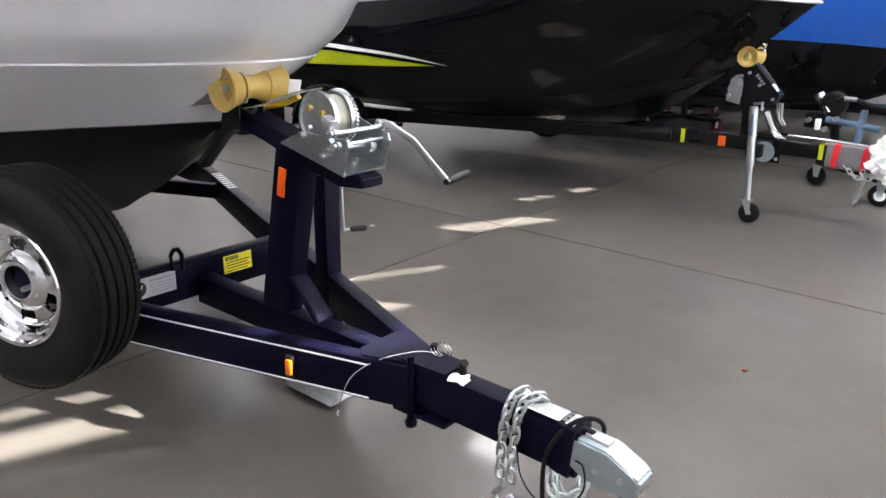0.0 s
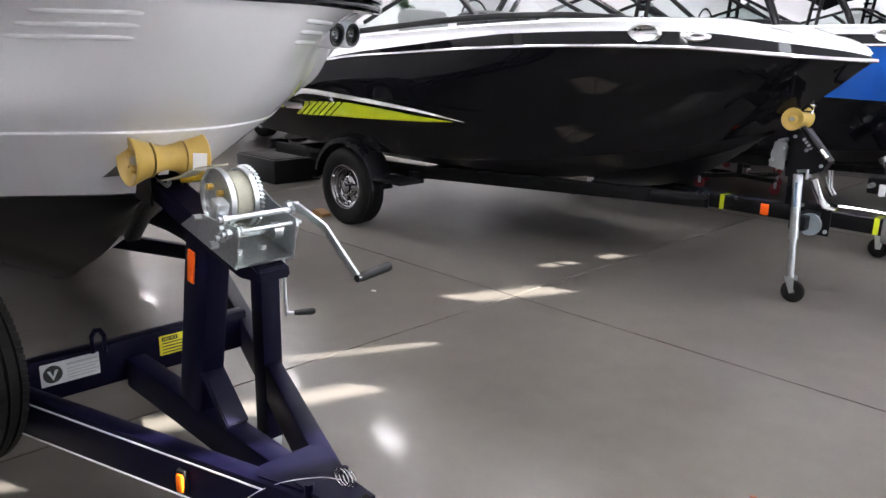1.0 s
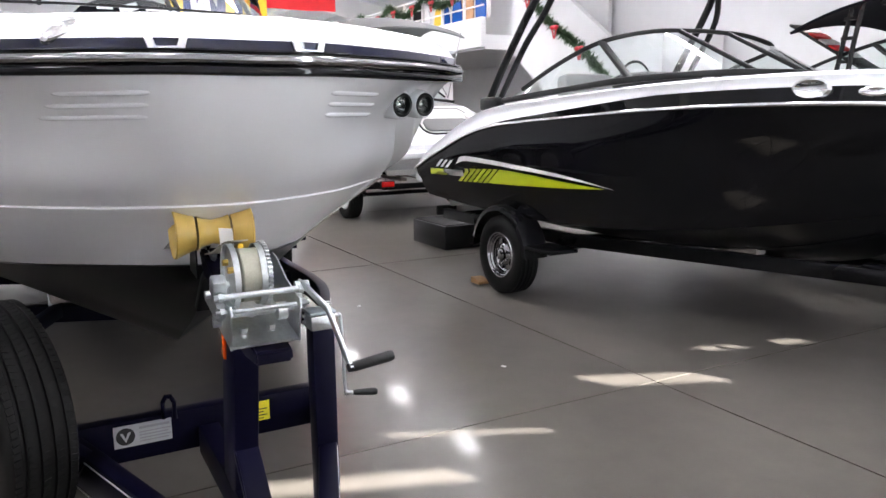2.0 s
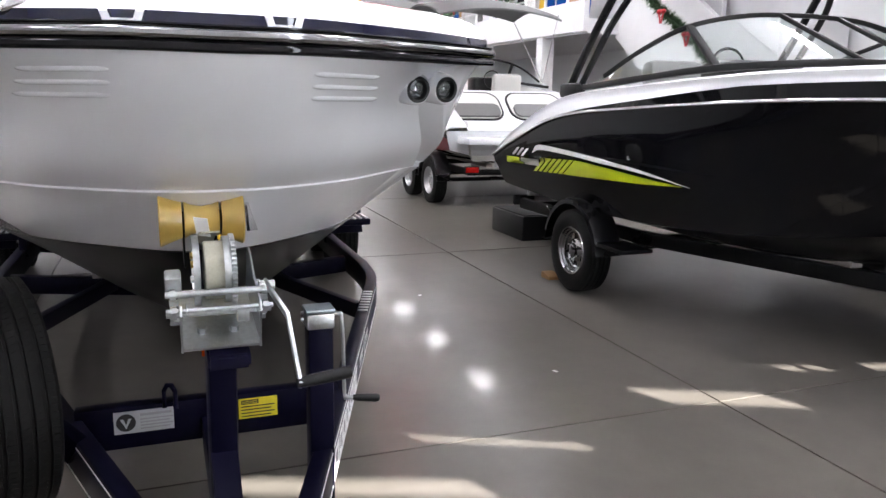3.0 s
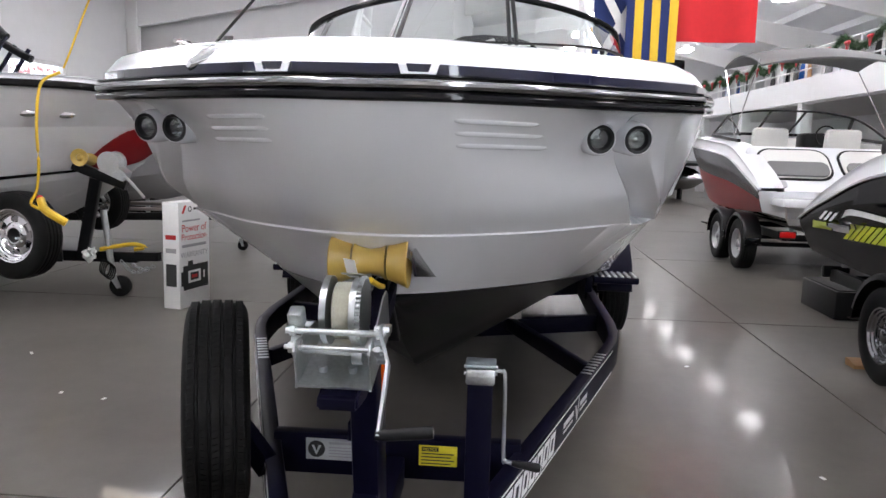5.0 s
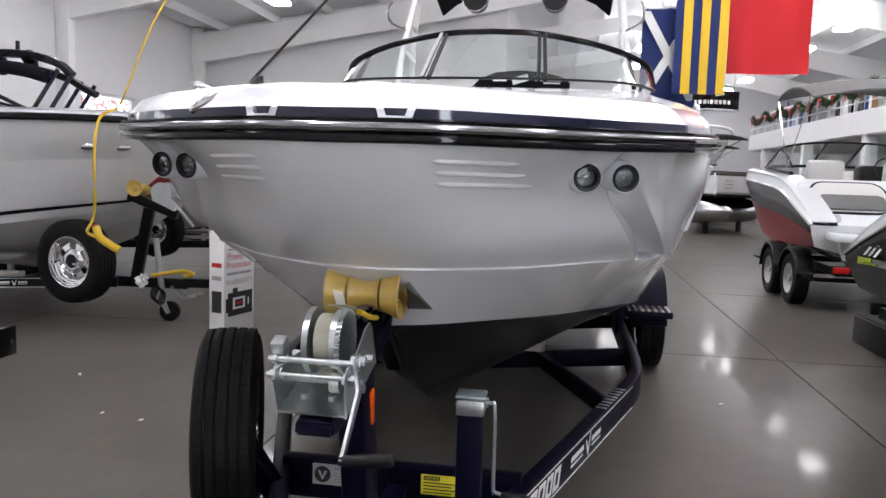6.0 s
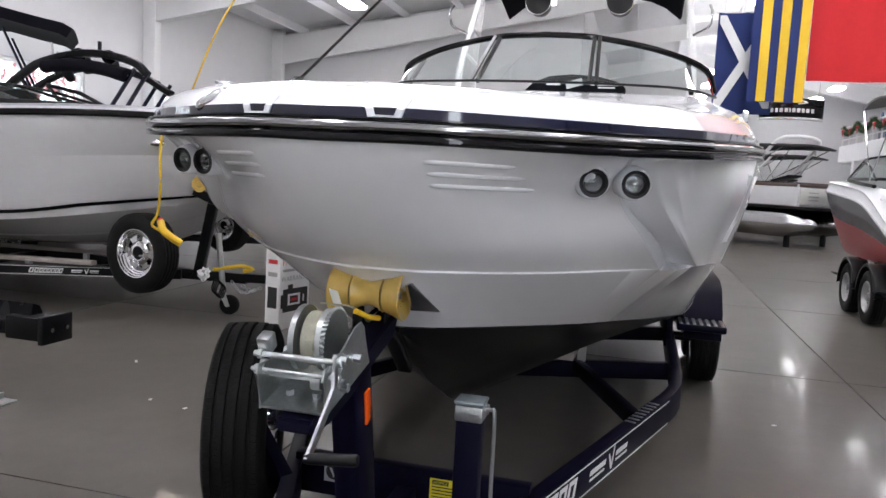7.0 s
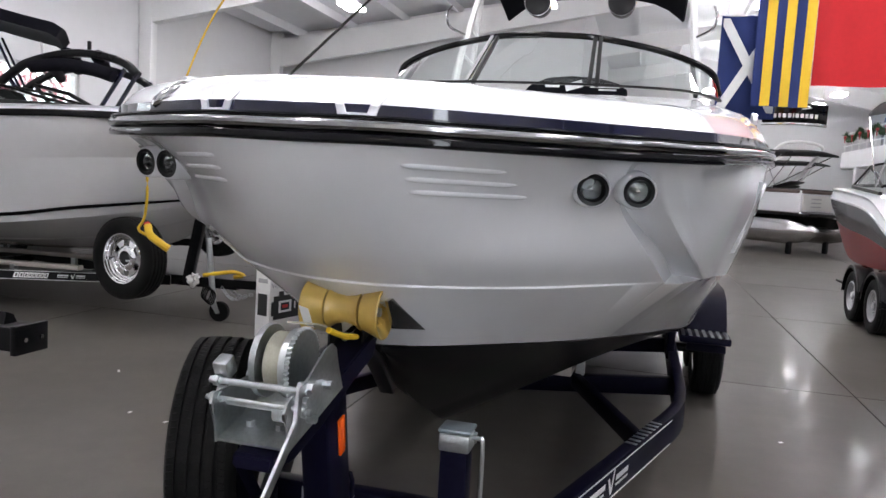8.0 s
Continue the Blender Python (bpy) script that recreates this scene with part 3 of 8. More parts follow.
# ---------------------------------------------------------------- the white bow-rider on the navy trailer
def white_boat():
    boat = thing("bowrider_boat", (-4.5, 0, 0.42), "white bow-rider boat with navy stripe and black bottom", "boat", world_frame=True)
    N = 165
    corner = (4,)
    # each line is cut anew so that the edges of the scoop run along it: its front edge, hollow and rear edge are the places 4, 5 and 6

    def cut(points, steps, sharp=corner, hollow=None):
        ahead = (points[1][0], -points[1][1], points[1][2])     # the other side of the stem, so that the bow is round
        fine = spline([ahead] + points, 9000, [k + 1 for k in sharp])[1000:] if sharp else spline(points, 8000)
        stops = [0, 1, 2, 3] + steps + [5, 6, 7, 8]
        line = []
        for k in range(N + 1):
            i = min(k // 15, 10)
            f = k / 15 - i
            p = fine[round((stops[i] * (1 - f) + stops[i + 1] * f) * 1000)].copy()
            if hollow and i in (4, 5):
                p += Vector(hollow) * (f if i == 4 else 1 - f)
            line.append(p)
        return line
    sheer = cut([(-0.77, 0, 1.60), (-0.80, 0.2, 1.602), (-0.93, 0.45, 1.603), (-1.13, 0.69, 1.608), (-1.37, 0.89, 1.618), (-2.05, 1.09, 1.65), (-3.3, 1.28, 1.69), (-5.6, 1.31, 1.71), (-8.4, 1.26, 1.62)], [3.15, 3.23, 3.31, 4])
    lip = cut([(-0.778, 0, 1.585), (-0.812, 0.2, 1.586), (-0.965, 0.445, 1.588), (-1.24, 0.655, 1.59), (-1.43, 0.87, 1.6), (-2.07, 1.085, 1.632), (-3.3, 1.278, 1.672), (-5.6, 1.308, 1.69), (-8.4, 1.258, 1.6)], [3.14, 3.24, 3.5, 4.1], hollow=(-0.03, -0.01, 0))
    flare = cut([(-0.86, 0, 1.49), (-0.91, 0.2, 1.49), (-1.13, 0.43, 1.49), (-1.375, 0.64, 1.49), (-1.55, 0.85, 1.495), (-2.1, 1.06, 1.5), (-3.3, 1.26, 1.5), (-5.6, 1.29, 1.5), (-8.4, 1.25, 1.42)], [3.13, 3.28, 3.72, 4.3], hollow=(-0.05, -0.02, 0))
    middle = cut([(-1.03, 0, 1.345), (-1.07, 0.19, 1.345), (-1.27, 0.44, 1.345), (-1.55, 0.68, 1.35), (-1.78, 0.89, 1.35), (-2.3, 1.04, 1.35), (-3.4, 1.23, 1.33), (-5.6, 1.26, 1.3), (-8.4, 1.22, 1.2)], [3.34, 3.7, 3.95, 4.35], hollow=(-0.13, -0.035, 0))
    crease = cut([(-1.165, 0, 1.255), (-1.205, 0.18, 1.255), (-1.42, 0.44, 1.25), (-1.73, 0.68, 1.245), (-2.02, 0.9, 1.235), (-2.45, 1.02, 1.22), (-3.5, 1.18, 1.14), (-5.6, 1.22, 1.0), (-8.4, 1.2, 0.95)], [3.62, 3.94, 4.55, 4.8], hollow=(-0.12, -0.04, 0.012))
    lower = cut([(-1.165, 0, 1.255), (-1.205, 0.18, 1.255), (-1.42, 0.44, 1.25), (-1.73, 0.68, 1.245), (-2.02, 0.88, 1.235), (-2.45, 1.0, 1.22), (-3.5, 1.16, 1.14), (-5.6, 1.2, 1.0), (-8.4, 1.18, 0.95)], [3.62, 3.94, 4.55, 4.8])
    chine = cut([(-1.44, 0, 1.03), (-1.5, 0.14, 1.03), (-1.75, 0.33, 1.01), (-2.1, 0.52, 0.975), (-2.5, 0.68, 0.935), (-3.1, 0.87, 0.87), (-3.9, 1.05, 0.79), (-5.6, 1.2, 0.7), (-8.4, 1.18, 0.62)], [3.4, 3.7, 4, 4.4], ())
    keel = cut([(-1.44, 0, 1.03), (-1.6, 0, 0.9), (-1.8, 0, 0.77), (-2.05, 0, 0.65), (-2.36, 0, 0.53), (-3, 0, 0.46), (-3.9, 0, 0.43), (-5.6, 0, 0.42), (-8.4, 0, 0.42)], [3.4, 3.7, 4, 4.4], ())
    half = [a.lerp(b, 0.5) + Vector((0, 0, -0.02)) for a, b in zip(chine, keel)]

    hull = part("hull", skin(B(), between([sheer, lip, flare, middle, crease], 7)), "white_gel", boat, "glossy white hull side", smooth=24)
    part("lower_hull", skin(B(), [crease, [p + Vector((0, 0, -0.006)) for p in lower], [a.lerp(b, 0.5) for a, b in zip(lower, chine)], chine]), "white_gel", boat, "white band between knuckle and chine")
    part("hull_bottom", skin(B(), between([[c + Vector((0, 0, -0.004)) for c in chine], half, keel], 4)), "bottom", boat, "black V-shaped hull bottom")
    knuckle = [Vector((p.x, -p.y, p.z)) for p in reversed(crease[1:61])] + list(crease[:61])
    part("knuckle", sweep(B(), knuckle, [(-0.004, 0.003), (0.0004, 0.0018), (0.0006, -0.0006), (-0.004, -0.0026)]), "white_gel", boat)
    # transom
    ring = [sheer[-1], flare[-1], middle[-1], crease[-1], chine[-1], keel[-1]]
    bm = B()
    vs = [bm.verts.new(p) for p in ring] + [bm.verts.new((p.x, -p.y, p.z)) for p in reversed(ring[:-1])]
    bm.faces.new(vs)
    part("transom", bm, "white_gel", boat)

    # the rubbing strake round the sheer
    outline = [Vector((p.x, -p.y, p.z)) for p in reversed(sheer[1:])] + list(sheer)

    def strake(name, dz, out, w, h, mat, label=""):
        bm = B()
        prof = [(w / 2 * a / 0.5, h * b) for a, b in circle(0.5, 12)] if mat == "rail_steel" else rect(w, h, min(w, h) * 0.3)
        sweep(bm, [p + Vector((0, 0, dz)) for p in outline], [(x + out, z) for x, z in prof])
        return part(name, bm, mat, boat, label)
    strake("lower_strake", 0.006, 0.008, 0.032, 0.022, "black_gel", "black rubber strip under the rail")
    strake("rub_rail", 0.033, 0.012, 0.03, 0.028, "rail_steel", "polished stainless rub rail")
    strake("upper_strake", 0.051, 0.004, 0.03, 0.006, "black_gel")

    # navy band and white deck
    def inset(line, d, dz):
        out = []
        for i, p in enumerate(line):
            a, b = line[max(i - 1, 0)], line[min(i + 1, len(line) - 1)]
            t = (b - a)
            nrm = Vector((t.y, -t.x, 0)).normalized() if i else Vector((1, 0, 0))
            if nrm.y < 0 and i:
                nrm = -nrm
            q = p - nrm * d + Vector((0, 0, dz))
            q.y = max(q.y, 0)
            out.append(q)
        return out
    band0, band1 = inset(sheer, 0.0, 0.05), inset(sheer, 0.003, 0.078)
    part("navy_band", skin(B(), [band0, band1]), "navy_gel", boat, "glossy navy stripe above the rail")
    d1, d2, d3, d4 = inset(sheer, 0.014, 0.087), inset(sheer, 0.055, 0.13), inset(sheer, 0.13, 0.15), inset(sheer, 0.30, 0.158)
    lift = [min(1.0, max(0.0, (-p.x - 1.5) / 2.6)) ** 1.5 for p in sheer]
    for line, k in ((d2, 0.07), (d3, 0.18), (d4, 0.24)):
        for p, f in zip(line, lift):
            p.z += k * f
    part("deck", skin(B(), between([band1, d1, d2, d3, d4], 3)), "white_gel", boat, "moulded white foredeck", smooth=50)
    inner = [Vector((p.x - 0.45, p.y * 0.8, p.z - 0.4)) for p in d4]
    part("cockpit_liner", skin(B(), [d4, inner, [Vector((p.x, 0, p.z)) for p in inner]]), "vinyl", boat)
    return boat, dict(sheer=sheer, flare=flare, middle=middle, crease=crease, d4=d4)


white, LINES = white_boat()


def normal_frame(ob, start, direction):
    """Where a ray meets a part's mesh: place and outward normal, in the part's own space."""
    hit, p, n, _ = ob.ray_cast(Vector(start), Vector(direction).normalized())
    if n.dot(Vector(direction)) > 0:
        n = -n
    return (p, n) if hit else (None, None)


def decal(name, ob, side, upper, lower, n, mat, parent, label="", rows=4, lift=0.003):
    """A thin film laid on a hull side. upper and lower: lines of (x, z) as seen from that side."""
    up = spline([(x, 0, z) for x, z in upper], n)
    lo = spline([(x, 0, z) for x, z in lower], n)
    bm = B()
    grid = []
    for a, b in zip(up, lo):
        col = []
        for k in range(rows + 1):
            q = a.lerp(b, k / rows)
            p, nr = normal_frame(ob, (q.x, side * 4, q.z), (0, -side, 0))
            if p is None:
                p, nr = Vector((q.x, side * 1.2, q.z)), Vector((0, side, 0))
            col.append(bm.verts.new(p + nr * lift))
        grid.append(col)
    for c0, c1 in zip(grid, grid[1:]):
        for k in range(rows):
            bm.faces.new((c0[k], c0[k + 1], c1[k + 1], c1[k]))
    return part(name, bm, mat, parent, label)


# ---- fittings of the white boat
def white_boat_fittings(boat):
    hull = next(o for o in boat.children if o.name.startswith("hull") and "bottom" not in o.name)
    bpy.context.view_layer.update()
    base = boat.location
    # docking lights: a white bezel, a black ring and a clear lens with a reflector
    for s in (1, -1):
        for x, y, z in ((-1.228, 0.602, 1.533), (-1.285, 0.713, 1.535)):
            c = Vector((x, s * y, z))
            q = Matrix.Translation(c) @ Vector((1, s * 0.28, -0.12)).to_track_quat("Z", "Y").to_matrix().to_4x4()
            bez = B()
            revolve(bez, [(-0.14, 0.052), (-0.02, 0.049), (0.003, 0.046), (0.009, 0.042), (0.006, 0.0385), (-0.03, 0.038)], 36, axis="z")
            bez.transform(q)
            light = part("docking_light", bez, "white_gel", boat, "round docking light set in the bow")
            ring = revolve(B(), [(0.002, 0.041), (0.011, 0.039), (0.009, 0.031), (-0.012, 0.024)], 32, axis="z")
            ring.transform(q)
            part("black_ring", ring, "plastic", light)
            dish = revolve(B(), [(-0.006, 0.026), (-0.02, 0.021), (-0.03, 0.011), (-0.032, 0.0)], 24, axis="z")
            dish.transform(q)
            part("reflector", dish, "reflector", light)
            bulb = revolve(B(), [(-0.03, 0.008), (-0.012, 0.008), (-0.006, 0.005), (-0.004, 0.0)], 12, axis="z")
            bulb.transform(q)
            part("bulb", bulb, "reflector", light)
            lens = revolve(B(), [(0.0, 0.03), (0.005, 0.022), (0.008, 0.0)], 24, axis="z")
            lens.transform(q)
            part("lens", lens, "glass", light).visible_shadow = False
    # three moulded louvres each side, sinking into the hull at both ends
    for s in (1, -1):
        for k in range(3):
            z = 1.562 - 0.028 * k
            pts = []
            for i in range(15):
                y = s * (0.215 + i * (0.0155 + 0.0012 * k))
                p, nr = normal_frame(hull, Vector((1.0, y, z)) - base, (-1, 0, 0))
                if p is not None:
                    pts.append(p + nr * (0.0 if 1 < i < 13 else -0.003 if i in (1, 13) else -0.008) + base)
            prof = [(-0.003, 0.011), (0.001, 0.008), (0.003, 0.004), (0.0035, -0.001), (0.002, -0.006), (-0.003, -0.009), (-0.01, -0.009), (-0.01, 0.011)]
            bm = sweep(B(), pts, [(x * (1 if s > 0 else -1), zz) for x, zz in prof])
            part("louvre", bm, "white_gel", boat, "moulded white louvre in the bow", smooth=180)
    # notched cleat pockets through the navy band
    for y in (0.145, -0.187):
        def moulded(levels, x0, x1):
            """A block whose front follows the stem's curve and leans back above the stripe. levels: (height, from, to) across the boat."""
            bm = B()
            rings = []
            for z, q0, q1 in levels:
                back = max(0.0, z - 1.676) * 1.15
                qa, qb = y + q0, y + q1
                qm = (qa + qb) / 2
                rings.append([bm.verts.new((x - (back if x == x1 else 0.0) - 0.75 * q * q, q, z)) for x, q in ((x0, qa), (x1, qa), (x1, qm), (x1, qb), (x0, qb), (x0, qm))])
            for r0, r1 in zip(rings, rings[1:]):
                for k in range(6):
                    bm.faces.new((r0[k], r0[(k + 1) % 6], r1[(k + 1) % 6], r1[k]))
            for ring in (rings[0], rings[-1]):
                bm.faces.new((ring[0], ring[1], ring[2], ring[5]))
                bm.faces.new((ring[5], ring[2], ring[3], ring[4]))
            return bm
        wide, mouth = ((1.651, 0.036), (1.676, 0.044), (1.706, 0.053)), ((1.651, 0.018), (1.676, 0.027), (1.706, 0.034))
        pocket = part("cleat_pocket", moulded([(1.649, -0.036, 0.036), (1.661, -0.039, 0.039)], -0.9, -0.761), "white_gel", boat, "white moulded cleat pocket", smooth=20)
        for s in (1, -1):
            cheek = [(z, *sorted((s * m, s * w))) for (z, w), (_, m) in zip(wide, mouth)]
            part("pocket_cheek", moulded(cheek, -0.9, -0.7635), "white_gel", pocket, smooth=20)
        # the mouth is a black block: the deep recess's shade put into colour
        part("pocket_mouth", moulded([(1.655, -0.022, 0.022), (1.677, -0.028, 0.028), (1.7, -0.034, 0.034)], -0.9, -0.79), "black_gel", pocket, "black block painting in the shade of the opening", smooth=0)
    # oval navigation light on the port shoulder of the deck
    along, out = Vector((-0.16, 0.84, 0.5)).normalized(), Vector((0.72, -0.35, 0.6))
    nav = frame_of((-0.925, -0.39, 1.70), along, out.cross(along))
    bezel = revolve(B(), [(-0.02, 0.04), (0.004, 0.039), (0.01, 0.034), (0.008, 0.029)], 32, axis="z")
    bezel.transform(nav @ Matrix.Diagonal((1.35, 0.62, 1, 1)))
    light = part("navigation_light", bezel, "chrome", boat, "oval chrome navigation light")
    lens = revolve(B(), [(0.008, 0.029), (0.015, 0.02), (0.018, 0.0)], 24, axis="z")
    lens.transform(nav @ Matrix.Diagonal((1.35, 0.62, 1, 1)))
    part("lens", lens, "lens", light)
    # stainless stem plate with the bow eye
    for s in (1, -1):
        bm = B()
        prism(bm, [(-1.20, 1.205), (-1.24, 1.125), (-1.54, 1.075), (-1.545, 1.09), (-1.27, 1.22)], "y", s * 0.085, s * 0.093)
        for v in bm.verts:
            v.co.y += s * (-(v.co.x + 1.2)) * 0.25
        part("stem_plate", bm, "steel", boat, "polished stainless plate beside the bow eye")
    part("bow_eye", tube(B(), [(-1.36, -0.03, 1.10), (-1.30, -0.03, 1.09), (-1.285, -0.03, 1.115), (-1.31, -0.03, 1.14), (-1.36, -0.03, 1.15)], 0.008, 8), "steel", boat)
    # hatches, snaps and the foredeck line
    for x, y, z in ((-1.48, -0.68, 1.81), (-2.6, 0.95, 1.88), (-2.6, -0.95, 1.88)):
        bm = B()
        for k in (-0.03, 0.03):
            rod(bm, (x + k, y, z - 0.05), (x + k, y, z - 0.006), 0.006, 8)
        tube(bm, [(x - 0.07, y, z - 0.01), (x - 0.03, y, z - 0.004), (x + 0.03, y, z - 0.004), (x + 0.07, y, z - 0.01)], 0.007, 8)
        part("cleat", bm, "chrome", boat, "chrome pop-up cleat")
    for i, p in enumerate(LINES["d4"][8:90:6]):
        for s in (1, -1):
            bm = B()
            bmesh.ops.create_uvsphere(bm, u_segments=8, v_segments=5, radius=0.008, matrix=Matrix.Translation((p.x, s * p.y, p.z + 0.004)))
            part("snap", bm, "chrome", boat)
    # closed foredeck between the side decks
    cover = [p.copy() for p in LINES["d4"] if p.x > -4.9]
    bm = skin(B(), [cover, [Vector((p.x - 0.03, p.y * 0.75, p.z + 0.012)) for p in cover], [Vector((p.x - 0.05, p.y * 0.4, p.z + 0.02)) for p in cover], [Vector((p.x - 0.06, 0, p.z + 0.022)) for p in cover]])
    part("foredeck_lid", bm, "white_gel", boat, "white foredeck lid", smooth=60)

    # windscreen: raked frame with five panes
    top = [(-4.97, 1.18, 2.24), (-4.86, 1.1, 2.38), (-4.72, 0.8, 2.48), (-4.55, 0.35, 2.54), (-4.5, 0.0, 2.55)]
    bot = [(-4.99, 1.19, 2.2), (-4.6, 1.13, 2.17), (-4.2, 0.9, 2.165), (-3.98, 0.38, 2.155), (-3.92, 0.0, 2.15)]
    tl, bl = spline(top, 32), spline(bot, 32)
    full_t = tl + [Vector((p.x, -p.y, p.z)) for p in reversed(tl[:-1])]
    full_b = bl + [Vector((p.x, -p.y, p.z)) for p in reversed(bl[:-1])]
    part("windscreen_top_rail", sweep(B(), full_t, rect(0.034, 0.04, 0.009)), "black_gel", boat, "dark curved windscreen rail")
    part("windscreen_sill", sweep(B(), full_b, rect(0.03, 0.014, 0.004)), "plastic", boat)
    for k in (24, 40):
        for d in (-1.0, 1.0):
            a, b = full_b[k] + Vector((0, d * 0.022, 0)), full_t[k] + Vector((0, d * 0.018, 0))
            part("windscreen_post", beam(B(), [a, b], 0.026, 0.03, 0.006), "steel" if d < 0 and k == 40 else "plastic", boat)
    for a, b in ((0, 24), (24, 40), (40, 64)):
        bm = skin(B(), [full_b[a:b + 1], full_t[a:b + 1]], both=False)
        part("windscreen_pane", bm, "tint", boat, "lightly tinted windscreen glass").visible_shadow = False
    for s in (1, -1):
        part("side_brace", beam(B(), [(-4.5, s * 1.0, 2.17), (-4.84, s * 0.98, 2.42)], 0.03, 0.03), "plastic", boat)
    # white arch with a navy canopy and two tower speakers
    for s in (1, -1):
        part("arch_leg", beam(B(), [(-6.3, s * 1.13, 2.0), (-6.6, s * 1.1, 2.75), (-6.87, s * 1.03, 3.35), (-6.95, s * 0.98, 3.6)], 0.04, 0.055, 0.012, up=(0, 1, 0)), "steel_white", boat, "white tubular wake tower leg")
        part("arch_leg", beam(B(), [(-7.2, s * 1.13, 2.0), (-7.1, s * 1.1, 2.75), (-7.0, s * 1.03, 3.35), (-6.98, s * 0.98, 3.6)], 0.04, 0.055, 0.012, up=(0, 1, 0)), "steel_white", boat)
        sp = revolve(B(), [(-0.18, 0.06), (-0.1, 0.115), (0.06, 0.13), (0.075, 0.124), (0.06, 0.105), (0.03, 0.06), (0.03, 0.0)], 28, axis="x", at=(-6.7, s * 0.39, 3.27))
        speaker = part("tower_speaker", sp, "plastic", boat, "round black tower speaker")
        part("speaker_ring", revolve(B(), [(0.07, 0.13), (0.08, 0.128), (0.08, 0.123), (0.07, 0.12)], 28, axis="x", at=(-6.7, s * 0.39, 3.27)), "chrome", speaker)
        for z, xa, xb in ((2.3, -6.42, -7.16), (2.75, -6.6, -7.1), (3.05, -6.74, -7.05), (3.35, -6.87, -7.0)):
            y = s * (1.13 - (z - 2.0) * 0.07)
            part("arch_rung", tube(B(), [(xa, y, z), (xb, y, z - 0.03)], 0.018, 8), "steel_white", boat)
        part("arch_hook", tube(B(), spline([(-6.6, s * 1.08, 2.95), (-6.45, s * 1.2, 3.0), (-6.42, s * 1.22, 3.12), (-6.5, s * 1.2, 3.2)], 12), 0.012, 8), "steel", boat)
    part("arch_top", beam(B(), [(-6.96, 1.0, 3.58), (-7.0, 0, 3.68), (-6.96, -1.0, 3.58)], 0.06, 0.06, 0.015), "steel_white", boat)
    rows = []
    for k in range(9):
        x = -6.55 - k * 0.24
        rows.append([Vector((x, -1.02 + 2.04 * j / 12, 3.5 + 0.26 * (1 - ((j - 6) / 6) ** 4) + 0.12 * math.sin(k / 8 * math.pi))) for j in range(13)])
    bm = skin(B(), rows, both=False)
    bmesh.ops.solidify(bm, geom=bm.faces[:], thickness=0.03)
    part("canopy", bm, "canvas", boat, "black canvas canopy on the tower")
    # seat backs and helm that show through the glass
    for y in (0.62, -0.62):
        part("helm_seat", box(B(), (0.16, 0.52, 0.6), (-6.0, y, 2.0), bevel=0.05), "grey_vinyl", boat, "grey bucket seat back")
    part("helm_console", box(B(), (0.4, 0.55, 0.3), (-5.2, 0.3, 2.05), bevel=0.06), "plastic", boat)
    hump = [(-0.16, 2.1), (0.56, 2.1), (0.56, 2.22), (0.5, 2.26), (0.36, 2.295), (0.18, 2.305), (0.02, 2.29), (-0.1, 2.24), (-0.16, 2.18)]
    dash = part("dash_cover", prism(B(), hump, "x", -4.9, -4.68), "canvas", boat, "black dash cover with plain white marks")
    for y, z, w, h in ((0.05, 2.235, 0.1, 0.02), (0.2, 2.24, 0.12, 0.05), (0.41, 2.24, 0.2, 0.022), (0.43, 2.215, 0.12, 0.01)):
        part("painted_mark", box(B(), (0.004, w, h), (-4.677, y, z), Matrix.Rotation(0.3 if h == 0.05 else 0.0, 4, "X"), 0.001), "white_paint", dash, smooth=0)
    # fin-shaped black antenna on the shoulder
    part("antenna_fin", prism(B(), [(-2.58, 1.88), (-2.36, 1.88), (-2.5, 1.965), (-2.56, 1.975)], "y", -0.93, -0.91), "plastic", boat)
    # chrome vent and V-shaped gill on the hull side
    for s in (1, -1):
        part("side_horn", revolve(B(), [(0, 0.05), (s * 0.02, 0.045), (s * 0.025, 0.02), (s * 0.02, 0)], 20, at=(-3.0, s * 1.17, 1.87), axis="y"), "chrome", boat)
        p0 = [(-2.35, 1.60), (-2.55, 1.32), (-2.75, 1.60)]
        pts = []
        for x, z in p0:
            p, nr = normal_frame(hull, Vector((x, s * 3, z)) - base, (0, -s, 0))
            if p is not None:
                pts.append(p + base + nr * 0.004)
        part("gill", sweep(B(), pts, rect(0.022, 0.008, 0.002)), "white_gel", boat, "raised V-shaped moulding")


white_boat_fittings(white)


# ---------------------------------------------------------------- the navy trailer under it
def rail_z(x):
    return 0.335 + max(0.0, min(2.6, -0.8 - x)) * 0.042


def link(bm, c, along, side, r=0.0035, l=0.020, w=0.0105):
    """One oval chain link centred at c."""
    a, s = Vector(along).normalized(), Vector(side).normalized()
    pts = []
    for k in range(12):
        t = 2 * math.pi * k / 12
        ca, sa = math.cos(t), math.sin(t)
        straight = (l - w) * (1 if ca > 1e-6 else -1 if ca < -1e-6 else 0)
        pts.append(Vector(c) + a * (ca * w + straight) + s * (sa * w))
    n = a.cross(s)
    return sweep(bm, pts, circle(r, 6), loop=True, up=n)


def chain(path, n, parent, r=0.0042, l=0.021, w=0.012):
    pts = spline(path, n)
    for i, (a, b) in enumerate(zip(pts, pts[1:])):
        d = b - a
        s, u = axes_for(d)
        part("chain_link", link(B(), (a + b) / 2, d, s if i % 2 else u, r, l, w), "zinc", parent)


